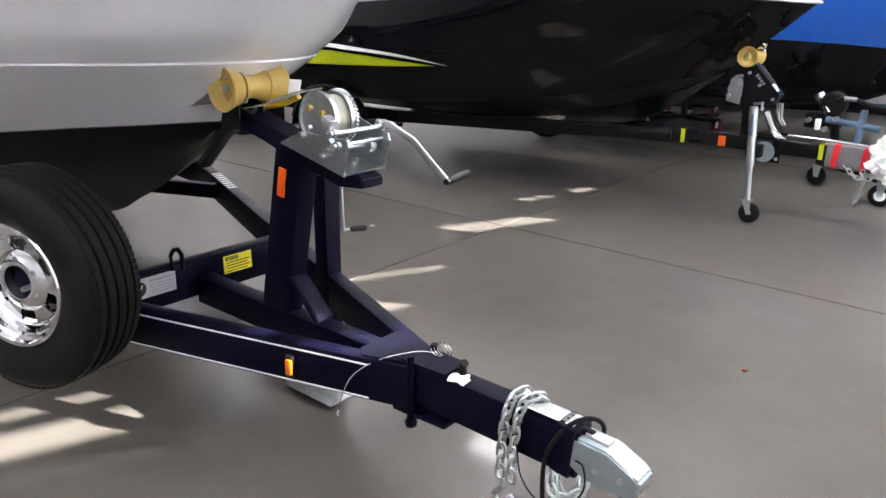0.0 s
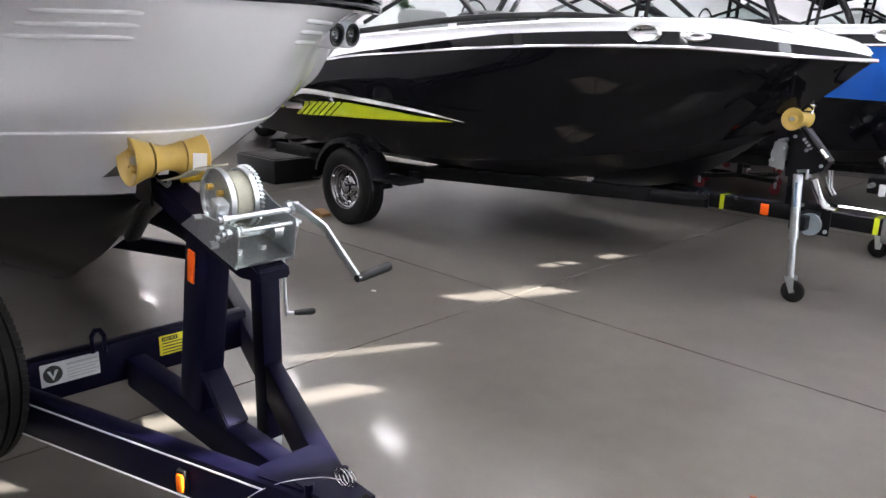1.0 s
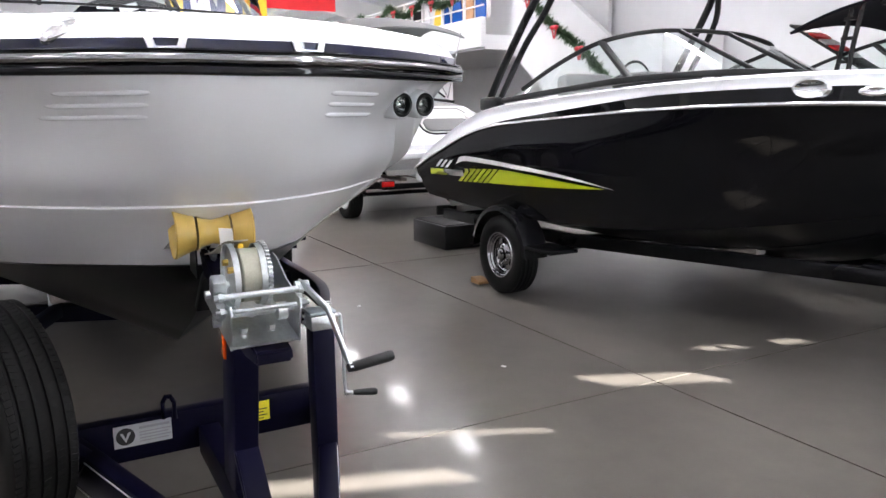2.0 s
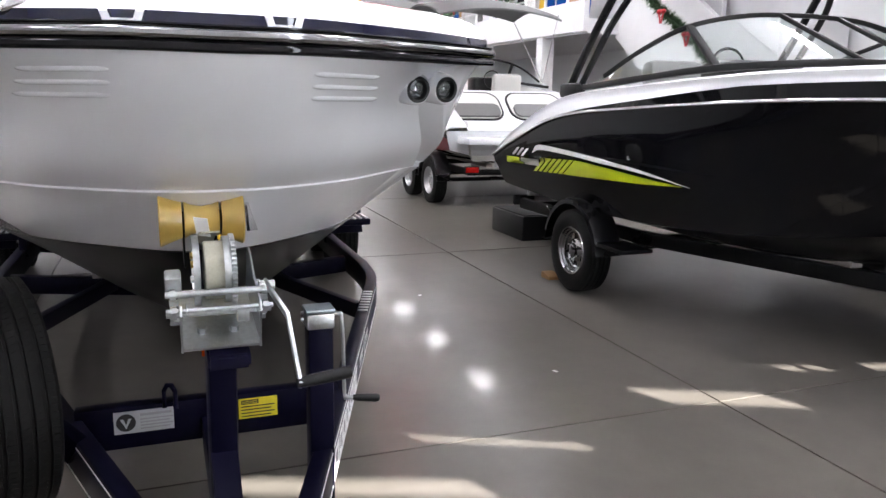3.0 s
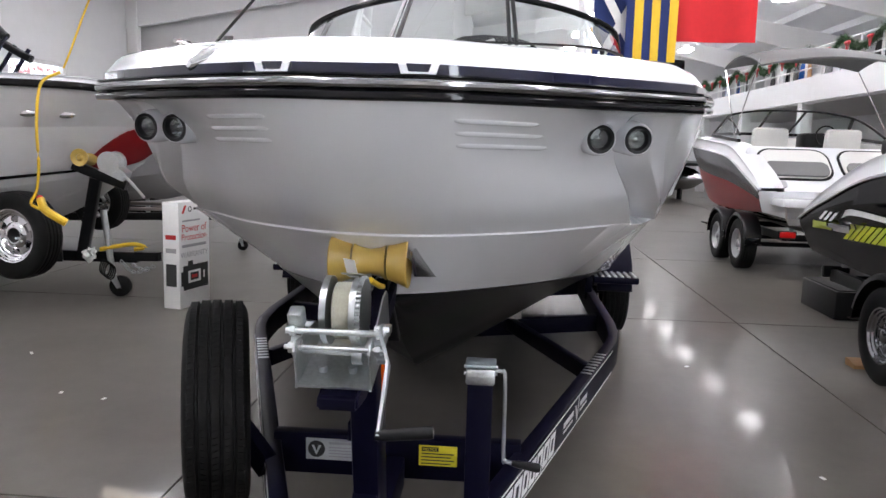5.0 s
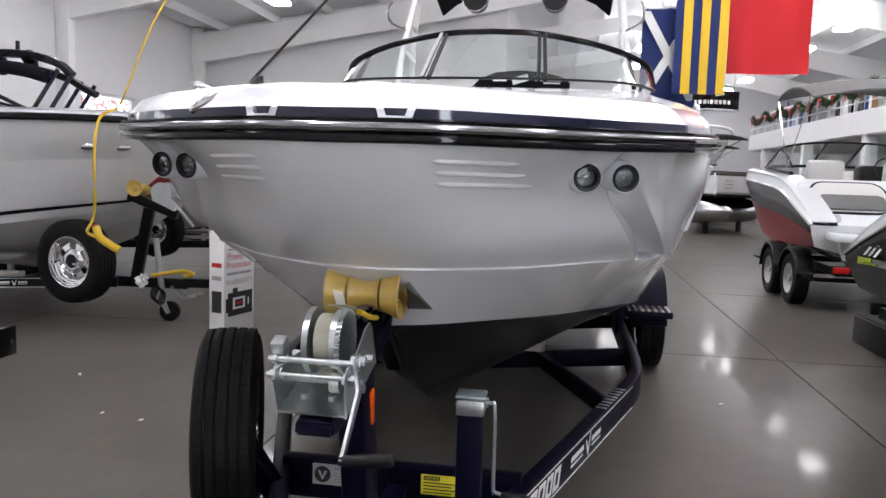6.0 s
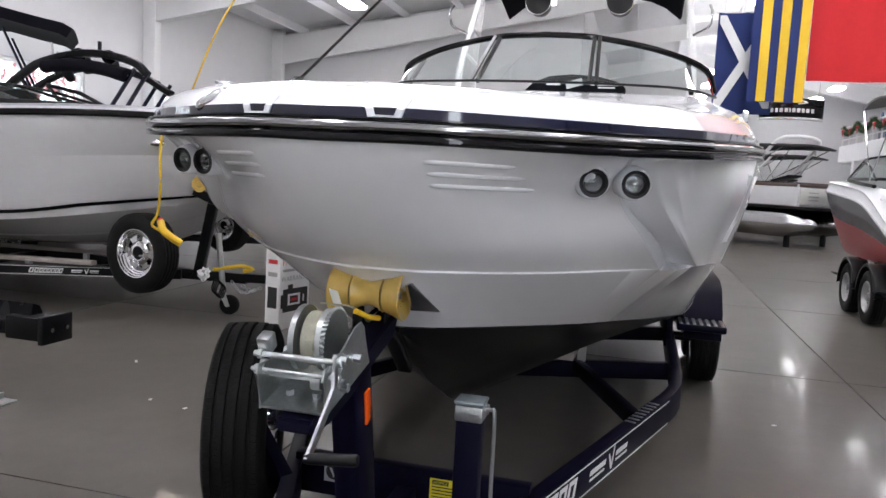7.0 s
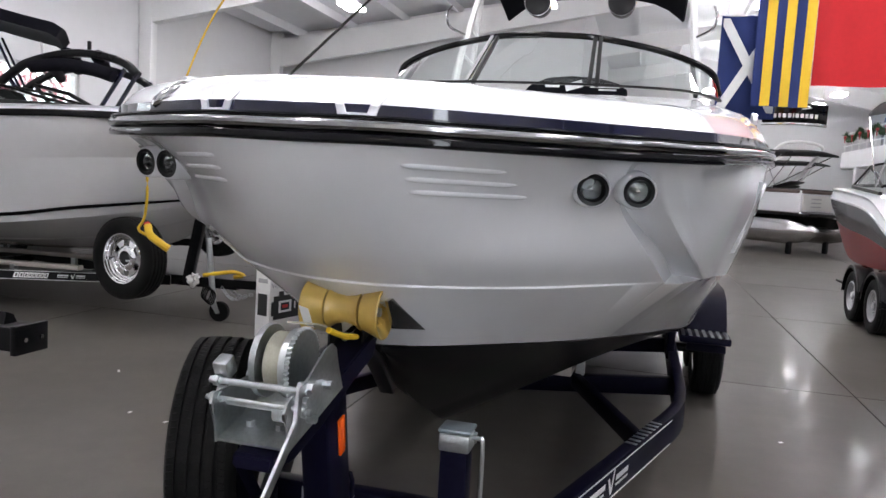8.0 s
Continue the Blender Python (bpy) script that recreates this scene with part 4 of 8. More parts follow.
def bars(parent, origin, right, up, lines, mat, lift=0.0012):
    """Rows of small plain bars that stand for print. lines: (start, length, height from the origin, thickness)."""
    m = frame_of(origin, right, up)
    bm = B()
    for a, length, z, t in lines:
        box(bm, (length, t, 0.0006), (a + length / 2, z, lift))
    bm.transform(m)
    ob = part("print", bm, mat, parent, smooth=0)
    ob["kind"] = "stuff"
    return ob


def painted_words(m, widths, h, parent, tail=0.0):
    """A maker's name reduced to a row of hollow slanted blocks, then a winged V between two rows of small bars."""
    def put(shape):
        bm = prism(B(), shape, "z", 0, 0.001)
        bm.transform(m)
        part("painted_mark", bm, "white_paint", parent, smooth=0)
    x, k, t = 0.0, 0.33, h * 0.22
    for w in widths:
        a, b = x, x + w * 0.84
        for lo, hi, p, q in ((-h, h, a, a + w * 0.24), (-h, h, b - w * 0.24, b), (h - t * 2, h, a + w * 0.24, b - w * 0.24), (-h, -h + t * 2, a + w * 0.24, b - w * 0.24)):
            put([(p + k * (lo + h), lo), (q + k * (lo + h), lo), (q + k * (hi + h), hi), (p + k * (hi + h), hi)])
        x += w
    u = tail / 0.4
    for shape in ([(0, 0.0), (0.16, 0.0), (0.165, 0.022), (0.005, 0.022)], [(0.0, -0.022), (0.15, -0.022), (0.15, -0.012), (0.0, -0.012)],
                  [(0.19, 0.03), (0.205, 0.03), (0.225, -0.015), (0.25, 0.05), (0.262, 0.05), (0.23, -0.04), (0.215, -0.04)],
                  [(0.27, 0.0), (0.40, 0.0), (0.405, 0.022), (0.275, 0.022)], [(0.27, -0.022), (0.4, -0.022), (0.4, -0.012), (0.27, -0.012)]):
        if u:
            put([(x + 0.13 * u + p * u, q * u) for p, q in shape])


def navy_trailer():
    tr = thing("boat_trailer", (-3.0, 0, 0), "navy steel boat trailer with hand winch and chrome wheels", "trailer", world_frame=True)
    zt, h = 0.405, 0.135
    zc = zt - h / 2
    part("tongue", beam(B(), [(-0.6, 0, zc), (0.07, 0, zc - 0.015)], 0.078, h, 0.008), "navy", tr)
    # hinge of the folding tongue
    for dz in (0.075, -0.095):
        part("hinge_plate", prism(B(), [(-0.56, -0.06), (-0.36, -0.052), (-0.36, 0.052), (-0.56, 0.06)], "z", zc + dz - 0.006, zc + dz + 0.006), "navy", tr)
    for s in (1, -1):
        part("hinge_pin", rod(B(), (-0.49, s * 0.055, zc - 0.125), (-0.49, s * 0.055, zc + 0.1), 0.012, 12), "navy", tr)
        part("hinge_bolt", rod(B(), (-0.49, s * 0.055, zc - 0.135), (-0.49, s * 0.055, zc - 0.118), 0.019, 6), "navy", tr)
    for s in (1, -1):
        xs = [(-0.5, 0.045), (-2.98, 0.925), (-3.1, 0.962), (-3.22, 0.985), (-3.45, 1.0), (-8.2, 1.0)]
        rail = part("side_rail", beam(B(), [(x, s * y, rail_z(x)) for x, y in xs], 0.06, 0.14, 0.007), "navy", tr)
        d = Vector((-2.48, s * 0.88, -0.0))
        d.z = rail_z(-2.98) - rail_z(-0.5)
        d.normalize()
        n = Vector((0.334, s * 0.943, 0))
        for dz in (0.056, -0.056):
            a = Vector((-0.62, s * 0.0876, rail_z(-0.62) + dz)) + n * 0.0312
            part("pinstripe", beam(B(), [a, a + d * 2.45, a + d * 2.62 + Vector((-0.0, -s * 0.012, 0))], 0.002, 0.005, 0), "white_paint", rail, "thin white pinstripe")
        a = Vector((-2.52, s * (0.045 + 0.355 * 2.02), rail_z(-2.52) + 0.0715))
        for k in range(8):
            part("grip_stud", box(B(), (0.022, 0.05, 0.004), a + d * (0.045 * k), Matrix.Rotation(math.atan2(d.y, d.x), 4, "Z"), 0.001), "zinc", rail)
        # painted maker's words reduced to plain shapes
        q = a + d * -1.37 + Vector((0, 0, -0.0715)) + n * 0.0325
        up = Vector((0, 0, 1))
        run = d if s > 0 else -d
        start = q + d * (0.0 if s > 0 else 1.75)
        m = frame_of(start, run, up)
        painted_words(m, (0.12, 0.1, 0.1, 0.08, 0.08, 0.085, 0.08, 0.085), 0.042, rail, 0.4)
        # amber side lamp
        c = Vector((-0.875, s * 0.178, rail_z(-0.87))) + n * 0.034
        lamp = part("side_lamp", box(B(), (0.032, 0.018, 0.075), c, Matrix.Rotation(math.atan2(d.y, d.x), 4, "Z"), 0.005), "plastic", tr, "amber side marker lamp in a black base")
        part("lens", box(B(), (0.024, 0.022, 0.055), c + n * 0.006, Matrix.Rotation(math.atan2(d.y, d.x), 4, "Z"), 0.006), "amber", lamp)
    part("cross_member", beam(B(), [(-1.66, -0.44, 0.4), (-1.66, 0.44, 0.4)], 0.06, 0.15, 0.007), "navy", tr)
    # foil label with a round mark, yellow notice
    foil = part("foil_label", box(B(), (0.002, 0.19, 0.078), (-1.629, -0.228, 0.42)), "silver_label", tr, "silver foil label with a round black mark", smooth=0)
    part("round_mark", revolve(B(), [(0, 0.0), (0.001, 0.03), (0, 0.031)], 24, at=(-1.6275, -0.285, 0.42), axis="x"), "ink", foil)
    part("round_mark", prism(B(), [(-0.303, 0.434), (-0.293, 0.434), (-0.285, 0.412), (-0.277, 0.434), (-0.267, 0.434), (-0.285, 0.398)], "x", -1.6265, -1.626), "silver_label", foil)
    bars(foil, (-1.6275, -0.24, 0.42), (0, 1, 0), (0, 0, 1), [(0.0, 0.1, 0.024, 0.009)] + [(0.0, 0.105 - 0.01 * (k % 2), 0.008 - 0.011 * k, 0.004) for k in range(4)], "grey_ink")
    yel = part("notice_label", box(B(), (0.002, 0.135, 0.074), (-1.629, 0.15, 0.418)), "yellow_label", tr, "yellow notice label", smooth=0)
    part("notice_head", box(B(), (0.001, 0.06, 0.016), (-1.6275, 0.122, 0.442)), "ink", yel, smooth=0)
    words("notice_word", "NOTICE", 0.014, "yellow_label", yel, frame_of((-1.6268, 0.122, 0.437), (0, 1, 0), (0, 0, 1)), 0.0003)
    bars(yel, (-1.6275, 0.092, 0.418), (0, 1, 0), (0, 0, 1), [(0.0, 0.115 - 0.012 * (k % 2), 0.008 - 0.012 * k, 0.004) for k in range(4)], "ink")
    # tie ring on the cross member
    part("tie_ring", tube(B(), [(-1.6, -0.16, 0.47), (-1.6, -0.16, 0.53), (-1.595, -0.15, 0.55), (-1.59, -0.135, 0.55), (-1.585, -0.125, 0.53), (-1.585, -0.125, 0.47)], 0.008, 8), "navy", tr)
    for x in (-3.8, -5.0, -6.8):
        part("cross_member", beam(B(), [(x, -0.97, 0.43), (x, 0, 0.34), (x, 0.97, 0.43)], 0.07, 0.1), "navy", tr)
    for s in (1, -1):
        part("brace", beam(B(), [(-2.72, s * 0.8, 0.42), (-3.8, s * 0.42, 0.40)], 0.05, 0.08), "navy", tr)
        part("bunk", beam(B(), [(-2.9, s * 0.42, 0.66), (-7.9, s * 0.55, 0.58)], 0.09, 0.05), "carpet", tr, "carpeted bunk under the hull")
        for x in (-3.8, -6.8):
            part("bunk_bracket", box(B(), (0.06, 0.05, 0.22), (x, s * 0.45, 0.53)), "zinc", tr)
        # fender, ribbed step and tandem wheels
        arc = [(-4.95, s * 1.25, 0.42), (-5.02, s * 1.25, 0.62), (-5.2, s * 1.25, 0.77), (-5.42, s * 1.25, 0.82), (-6.3, s * 1.25, 0.82), (-6.55, s * 1.25, 0.77), (-6.72, s * 1.25, 0.6), (-6.78, s * 1.25, 0.42)]
        part("fender", sweep(B(), arc, rect(0.27, 0.012), up=(0, 0, 1)), "navy", tr, "navy tandem fender")
        step = part("fender_step", box(B(), (0.26, 0.34, 0.05), (-4.83, s * 1.22, 0.545), bevel=0.012), "navy", tr)
        for k in range(7):
            part("step_rib", box(B(), (0.24, 0.022, 0.008), (-4.83, s * (1.075 + 0.048 * k), 0.573), bevel=0.003), "zinc", step)
        for x in (-5.45, -6.32):
            wheel(tr, (x, s * 1.3, 0.36), 0.36, 0.21, 0.19, s, "chrome")
        part("guide_post", box(B(), (0.05, 0.05, 0.32), (-4.4, s * 0.98, 0.62), bevel=0.008), "navy", tr)
    part("axle", rod(B(), (-5.45, -1.25, 0.34), (-5.45, 1.25, 0.34), 0.035), "black_steel", tr)
    part("axle", rod(B(), (-6.32, -1.25, 0.34), (-6.32, 1.25, 0.34), 0.035), "black_steel", tr)
    part("gusset", prism(B(), [(-0.5, -0.06), (-0.5, 0.06), (-0.64, 0.11), (-0.68, 0.08), (-0.68, -0.08), (-0.64, -0.11)], "z", zt + 0.001, zt + 0.009), "navy", tr)

    # winch post: a leaning post, a bent arm and braces
    part("centre_beam", beam(B(), [(-1.63, -0.005, 0.352), (-0.66, -0.005, 0.352)], 0.075, 0.11, 0.008), "navy", tr)
    part("winch_post", beam(B(), [(-1.15, -0.005, 0.405), (-1.03, -0.005, 0.975)], 0.075, 0.14, 0.012, up=(1, 0, 0)), "navy", tr)
    arm = prism(B(), [(-1.315, 1.105), (-1.235, 1.085), (-0.685, 0.945), (-0.68, 0.915), (-0.79, 0.905), (-0.945, 0.945), (-1.12, 1.0), (-1.26, 1.03)], "y", -0.055, 0.038)
    bmesh.ops.bevel(arm, geom=arm.edges[:], offset=0.006, segments=2, affect="EDGES")
    part("winch_arm", arm, "navy", tr)
    brace = prism(B(), [(-1.095, 0.56), (-1.06, 0.555), (-0.915, 0.42), (-0.935, 0.40)], "y", -0.042, 0.03)
    bmesh.ops.bevel(brace, geom=brace.edges[:], offset=0.004, segments=2, affect="EDGES")
    part("post_brace", brace, "navy", tr)
    for y in (-0.049, 0.037):
        part("orange_reflector", box(B(), (0.036, 0.008, 0.10), (-1.062, y, 0.875), Matrix.Rotation(0.2, 4, "Y"), 0.003), "orange", tr, "orange rectangular reflector")
    # bow roller in its two ears
    rol = revolve(B(), [(-0.045, 0.012), (-0.046, 0.054), (-0.03, 0.043), (0.0, 0.036), (0.03, 0.043), (0.046, 0.054), (0.045, 0.012)], 32, at=(-1.225, -0.03, 1.168), axis="y")
    roller = part("bow_roller", rol, "roller", tr, "amber waisted bow roller")
    for s in (1, -1):
        cup = revolve(B(), [(s * 0.052, 0.012), (s * 0.052, 0.052), (s * 0.075, 0.06), (s * 0.108, 0.074), (s * 0.112, 0.072), (s * 0.104, 0.05), (s * 0.086, 0.03), (s * 0.084, 0.0)], 36, at=(-1.225, -0.03, 1.168), axis="y")
        part("roller_bell", cup, "roller", roller, "flared amber end bell")
        part("roller_nut", rod(B(), (-1.225, -0.03 + s * 0.08, 1.168), (-1.225, -0.03 + s * 0.097, 1.168), 0.013, 6), "zinc", roller)
        for k in range(10):
            a = 2 * math.pi * k / 10
            part("bell_rib", box(B(), (0.028, 0.006, 0.002), (-1.225 + 0.045 * math.cos(a), -0.03 + s * 0.094, 1.168 + 0.045 * math.sin(a)), Matrix.Rotation(-a, 4, "Y")), "roller", roller)
        part("roller_ear", prism(B(), [(-1.33, 1.04), (-1.22, 1.03), (-1.225, 1.19), (-1.275, 1.19)], "y", -0.03 + s * 0.0465, -0.03 + s * 0.0515), "black_steel", tr)
    part("keel_guide", beam(B(), [(-1.30, -0.01, 1.05), (-1.42, -0.01, 0.985), (-1.56, -0.01, 0.86)], 0.05, 0.03), "black_steel", tr)
    return tr


def hand_winch(tr):
    y0, y1 = -0.105, 0.062
    side = [(-0.706, 0.957), (-0.682, 1.045), (-0.69, 1.066), (-0.79, 1.095), (-0.87, 1.138), (-0.91, 1.145), (-0.935, 1.13), (-0.95, 1.09), (-0.985, 1.022)]
    base = prism(B(), [(-0.706, 0.957), (-0.704, 0.963), (-0.98, 1.027), (-0.985, 1.021)], "y", y0, y1)
    winch = part("winch", base, "zinc", tr, "zinc-plated two-speed hand winch")
    low_side = side[:3] + [(-0.79, 1.066), (-0.86, 1.07), (-0.93, 1.05), (-0.985, 1.022)]
    for y in (y0, y1):
        pl = prism(B(), low_side if y == y0 else side, "y", y - 0.002, y + 0.002)
        part("side_plate", pl, "zinc", winch)
        rim = [Vector((x, y, z)) for x, z in side[:3]]
        part("plate_edge", sweep(B(), rim, rect(0.006, 0.01, 0.002)), "zinc", winch)
        for x, z in ((-0.79, 1.005), (-0.745, 1.055), (-0.87, 1.06)):
            s = -1 if y == y0 else 1
            part("winch_bolt", rod(B(), (x, y, z), (x, y + s * 0.022, z), 0.011, 6), "zinc", winch)
    c = Vector((-0.85, 0, 1.105))
    for y, r in ((-0.06, 0.083), (0.008, 0.079)):
        part("drum_flange", revolve(B(), [(-0.002, 0.0), (-0.002, r - 0.004), (-0.012, r - 0.003), (-0.012, r), (0.003, r), (0.002, 0.0)], 48, at=(c.x, y, c.z)), "zinc", winch)
    for dx, dz in ((-0.035, 0.03), (0.02, 0.02), (-0.04, -0.03), (0.05, -0.04)):
        part("drum_bolt", rod(B(), (c.x + dx, -0.062, c.z + dz), (c.x + dx, -0.076, c.z + dz), 0.009, 6), "roller" if dz > 0 else "zinc", winch)
    part("strap_roll", revolve(B(), [(-0.047, 0.02), (-0.047, 0.066), (-0.044, 0.0685), (0.002, 0.0685), (0.005, 0.066), (0.005, 0.02)], 48, at=c), "webbing", winch, "pale wound winch strap")
    gear = B()
    teeth = 44
    outline = []
    for k in range(teeth * 4):
        a = 2 * math.pi * k / (teeth * 4)
        r = 0.084 if k % 4 in (1, 2) else 0.077
        outline.append((c.x + r * math.cos(a), c.z + r * math.sin(a)))
    prism(gear, outline, "y", 0.012, 0.023)
    part("drum_gear", gear, "zinc", winch, "toothed drum gear")
    for (x, z), r in (((-0.725, 1.082), 0.0075), ((-0.712, 1.048), 0.0058), ((-0.745, 1.032), 0.0075)):
        part("cross_rod", rod(B(), (x, y0 - 0.03, z), (x, y1 + 0.03, z), r, 14), "zinc", winch)
        for y in (y0 - 0.014, y1 + 0.014):
            part("rod_nut", rod(B(), (x, y - 0.006, z), (x, y + 0.006, z), 0.0125, 6), "zinc", winch)
    part("pinion", revolve(B(), [(-0.012, 0.0), (-0.012, 0.022), (0.012, 0.022), (0.012, 0.0)], 14, at=(-0.735, 0.028, 1.03)), "zinc", winch)
    part("pawl", box(B(), (0.04, 0.035, 0.045), (-0.75, y0 - 0.012, 1.105), Matrix.Rotation(0.4, 4, "Y"), 0.006), "zinc", winch)
    part("pawl_spring", tube(B(), [(-0.70 + 0.012 * math.cos(k * 0.7), y0 + 0.012, 1.055 + 0.012 * math.sin(k * 0.7)) for k in range(18)], 0.002, 6), "zinc", winch)
    for x, y in ((-0.77, -0.06), (-0.77, 0.01), (-0.85, -0.02)):
        z = 0.962 + (-0.706 - x) * 0.24
        part("base_bolt", rod(B(), (x, y, z), (x + 0.003, y, z + 0.014), 0.011, 6), "zinc", winch)
    # crank with its grip
    crank = part("crank", beam(B(), [(-0.75, 0.082, 1.09), (-0.70, 0.084, 1.088), (-0.63, 0.112, 1.044), (-0.493, 0.114, 0.934)], 0.008, 0.022, 0.002, up=(1, 0, 0.6)), "zinc", winch, "bent zinc crank arm")
    part("crank_nut", rod(B(), (-0.735, 0.065, 1.088), (-0.735, 0.1, 1.088), 0.012, 6), "zinc", crank)
    g = revolve(B(), [(0.0, 0.0), (0.0, 0.009), (0.02, 0.011), (0.13, 0.0125), (0.142, 0.011), (0.145, 0.0)], 18, axis="y")
    g.transform(Matrix.Translation((-0.497, 0.108, 0.938)) @ Matrix.Rotation(radians(5), 4, "X") @ Matrix.Rotation(radians(4), 4, "Z") @ Matrix.Diagonal((1.1, 0.8, 1.1, 1)))
    part("crank_grip", g, "plastic", crank, "black plastic crank grip")
    # strap to the bow eye, with a white paper tag
    part("winch_strap", sweep(B(), spline([(-0.90, -0.025, 1.186), (-1.0, -0.028, 1.165), (-1.12, -0.03, 1.125), (-1.24, -0.03, 1.098)], 12), rect(0.045, 0.004)), "webbing", winch)
    part("strap_end", tube(B(), [(-1.02, 0.005, 1.15), (-1.1, 0.015, 1.12), (-1.2, 0.01, 1.1)], 0.008, 8), "yellow", winch, "yellow webbing loop")
    part("strap_hook", tube(B(), spline([(-1.2, -0.03, 1.10), (-1.225, -0.03, 1.085), (-1.3, -0.03, 1.095), (-1.31, -0.03, 1.12), (-1.29, -0.03, 1.135)], 14), 0.007, 8), "zinc", winch)
    tag = B()
    box(tag, (0.036, 0.001, 0.055), (-0.985, -0.04, 1.185), Matrix.Rotation(0.15, 4, "Y") @ Matrix.Rotation(1.1, 4, "Z") @ Matrix.Rotation(0.3, 4, "X"))
    part("paper_tag", tag, "paper", winch, "white paper tag")


def tongue_fittings(tr):
    # square drop-leg jack with a side crank
    jx, jy = -1.24, 0.297
    jack = part("jack", box(B(), (0.07, 0.075, 0.72), (jx, jy, 0.5), bevel=0.006), "navy", tr, "navy square drop-leg jack")
    part("jack_leg", box(B(), (0.055, 0.058, 0.2), (jx, jy, 0.11), bevel=0.004), "zinc", jack)
    part("jack_foot", box(B(), (0.26, 0.24, 0.012), (jx + 0.1, jy - 0.09, 0.012), bevel=0.004), "zinc", jack, "flat zinc foot plate")
    for s in (1, -1):
        part("foot_flange", box(B(), (0.26, 0.012, 0.03), (jx + 0.1, jy - 0.09 + s * 0.118, 0.022), Matrix.Rotation(s * 0.6, 4, "X"), 0.003), "zinc", jack)
    part("jack_cap", box(B(), (0.08, 0.085, 0.05), (jx, jy, 0.845), bevel=0.008), "zinc", jack, "silver gear cap")
    part("jack_cap", box(B(), (0.084, 0.089, 0.012), (jx, jy, 0.877), bevel=0.005), "galv", jack)
    part("jack_crank", tube(B(), spline([(jx, jy + 0.035, 0.852), (jx, jy + 0.06, 0.855), (jx + 0.004, jy + 0.072, 0.83), (jx + 0.01, jy + 0.075, 0.61), (jx + 0.012, jy + 0.08, 0.588), (jx + 0.02, jy + 0.1, 0.585)], 24), 0.006, 10), "zinc", jack)
    g = revolve(B(), [(0, 0), (0, 0.008), (0.015, 0.011), (0.075, 0.014), (0.085, 0.011), (0.086, 0)], 16, axis="y")
    g.transform(Matrix.Translation((jx + 0.02, jy + 0.1, 0.585)) @ Matrix.Rotation(radians(-8), 4, "X"))
    part("crank_grip", g, "plastic", jack, "black rubber grip")
    for z in (0.84, 0.86):
        part("jack_bolt", rod(B(), (jx - 0.02, jy - 0.05, z), (jx - 0.02, jy + 0.05, z), 0.006, 6), "zinc", jack)
    # spare wheel on a bracket that stands off the rail
    part("spare_bracket", beam(B(), [(-1.5, -0.42, 0.40), (-1.62, -0.61, 0.55)], 0.05, 0.09, 0.006), "navy", tr)
    wheel(tr, (-1.622, -0.64, 0.573), 0.37, 0.215, 0.2, -1, "chrome", name="spare_tyre", label="spare tyre on a polished chrome rim", turn=19.5, hub="navy")
    # coupler
    bm = prism(B(), [(0.03, 0.30), (0.06, 0.378), (0.16, 0.372), (0.225, 0.335), (0.25, 0.325), (0.25, 0.29), (0.235, 0.262), (0.15, 0.272), (0.09, 0.268)], "y", -0.042, 0.042)
    bmesh.ops.bevel(bm, geom=bm.edges[:], offset=0.007, segments=2, affect="EDGES")
    coup = part("coupler", bm, "galv", tr, "silver ball coupler")
    part("coupler_latch", box(B(), (0.07, 0.035, 0.012), (0.115, 0, 0.38), Matrix.Rotation(0.08, 4, "Y"), 0.004), "zinc", coup)
    part("coupler_latch", box(B(), (0.05, 0.022, 0.02), (0.075, 0, 0.383), Matrix.Rotation(0.08, 4, "Y"), 0.004), "plastic", coup)
    part("coupler_collar", beam(B(), [(0.005, 0, 0.33), (0.06, 0, 0.325)], 0.092, 0.15, 0.01), "navy", tr)
    for x in (0.13, 0.2):
        for s in (1, -1):
            part("coupler_rivet", rod(B(), (x, s * 0.04, 0.31), (x, s * 0.048, 0.31), 0.008, 10), "zinc", coup)
    lab = part("warning_label", box(B(), (0.145, 0.062, 0.0015), (-0.02, 0, 0.4035), Matrix.Rotation(0.022, 4, "Y")), "paper", tr, "white warning label", smooth=0)
    bars(lab, (-0.085, -0.026, 0.4052), (1, 0, -0.02), (0, 1, 0), [(0.0, 0.125 - 0.02 * (k % 3 == 2), 0.006 + 0.0075 * k, 0.003) for k in range(7)], "grey_ink")
    # safety chains thrown twice over the tongue
    for x0, dx in ((-0.155, 0.0), (-0.118, 0.014)):
        chain([(x0, -0.052, 0.17), (x0 + 0.004, -0.055, 0.27), (x0 + 0.012, -0.052, 0.36), (x0 + 0.02, -0.03, 0.419), (x0 + 0.03 + dx, 0.02, 0.42), (x0 + 0.03, 0.052, 0.36), (x0 + 0.03, 0.055, 0.22)], 17, tr, 0.005, 0.024, 0.0135)
    hook = spline([(-0.14, -0.052, 0.17), (-0.14, -0.06, 0.145), (-0.165, -0.06, 0.115), (-0.15, -0.06, 0.085), (-0.12, -0.06, 0.085), (-0.105, -0.06, 0.11), (-0.115, -0.06, 0.13)], 24)
    part("chain_hook", tube(B(), hook, 0.009, 10), "zinc", tr, "forged zinc chain hook")
    chain([(0.0, -0.03, 0.255), (0.015, -0.05, 0.2), (0.05, -0.04, 0.185), (0.085, -0.02, 0.215), (0.08, 0.0, 0.25)], 10, tr, 0.005, 0.024, 0.0135)
    chain([(-0.02, 0.0, 0.25), (0.02, -0.01, 0.17), (0.06, 0.0, 0.17), (0.07, 0.02, 0.23)], 9, tr, 0.005, 0.024, 0.0135)
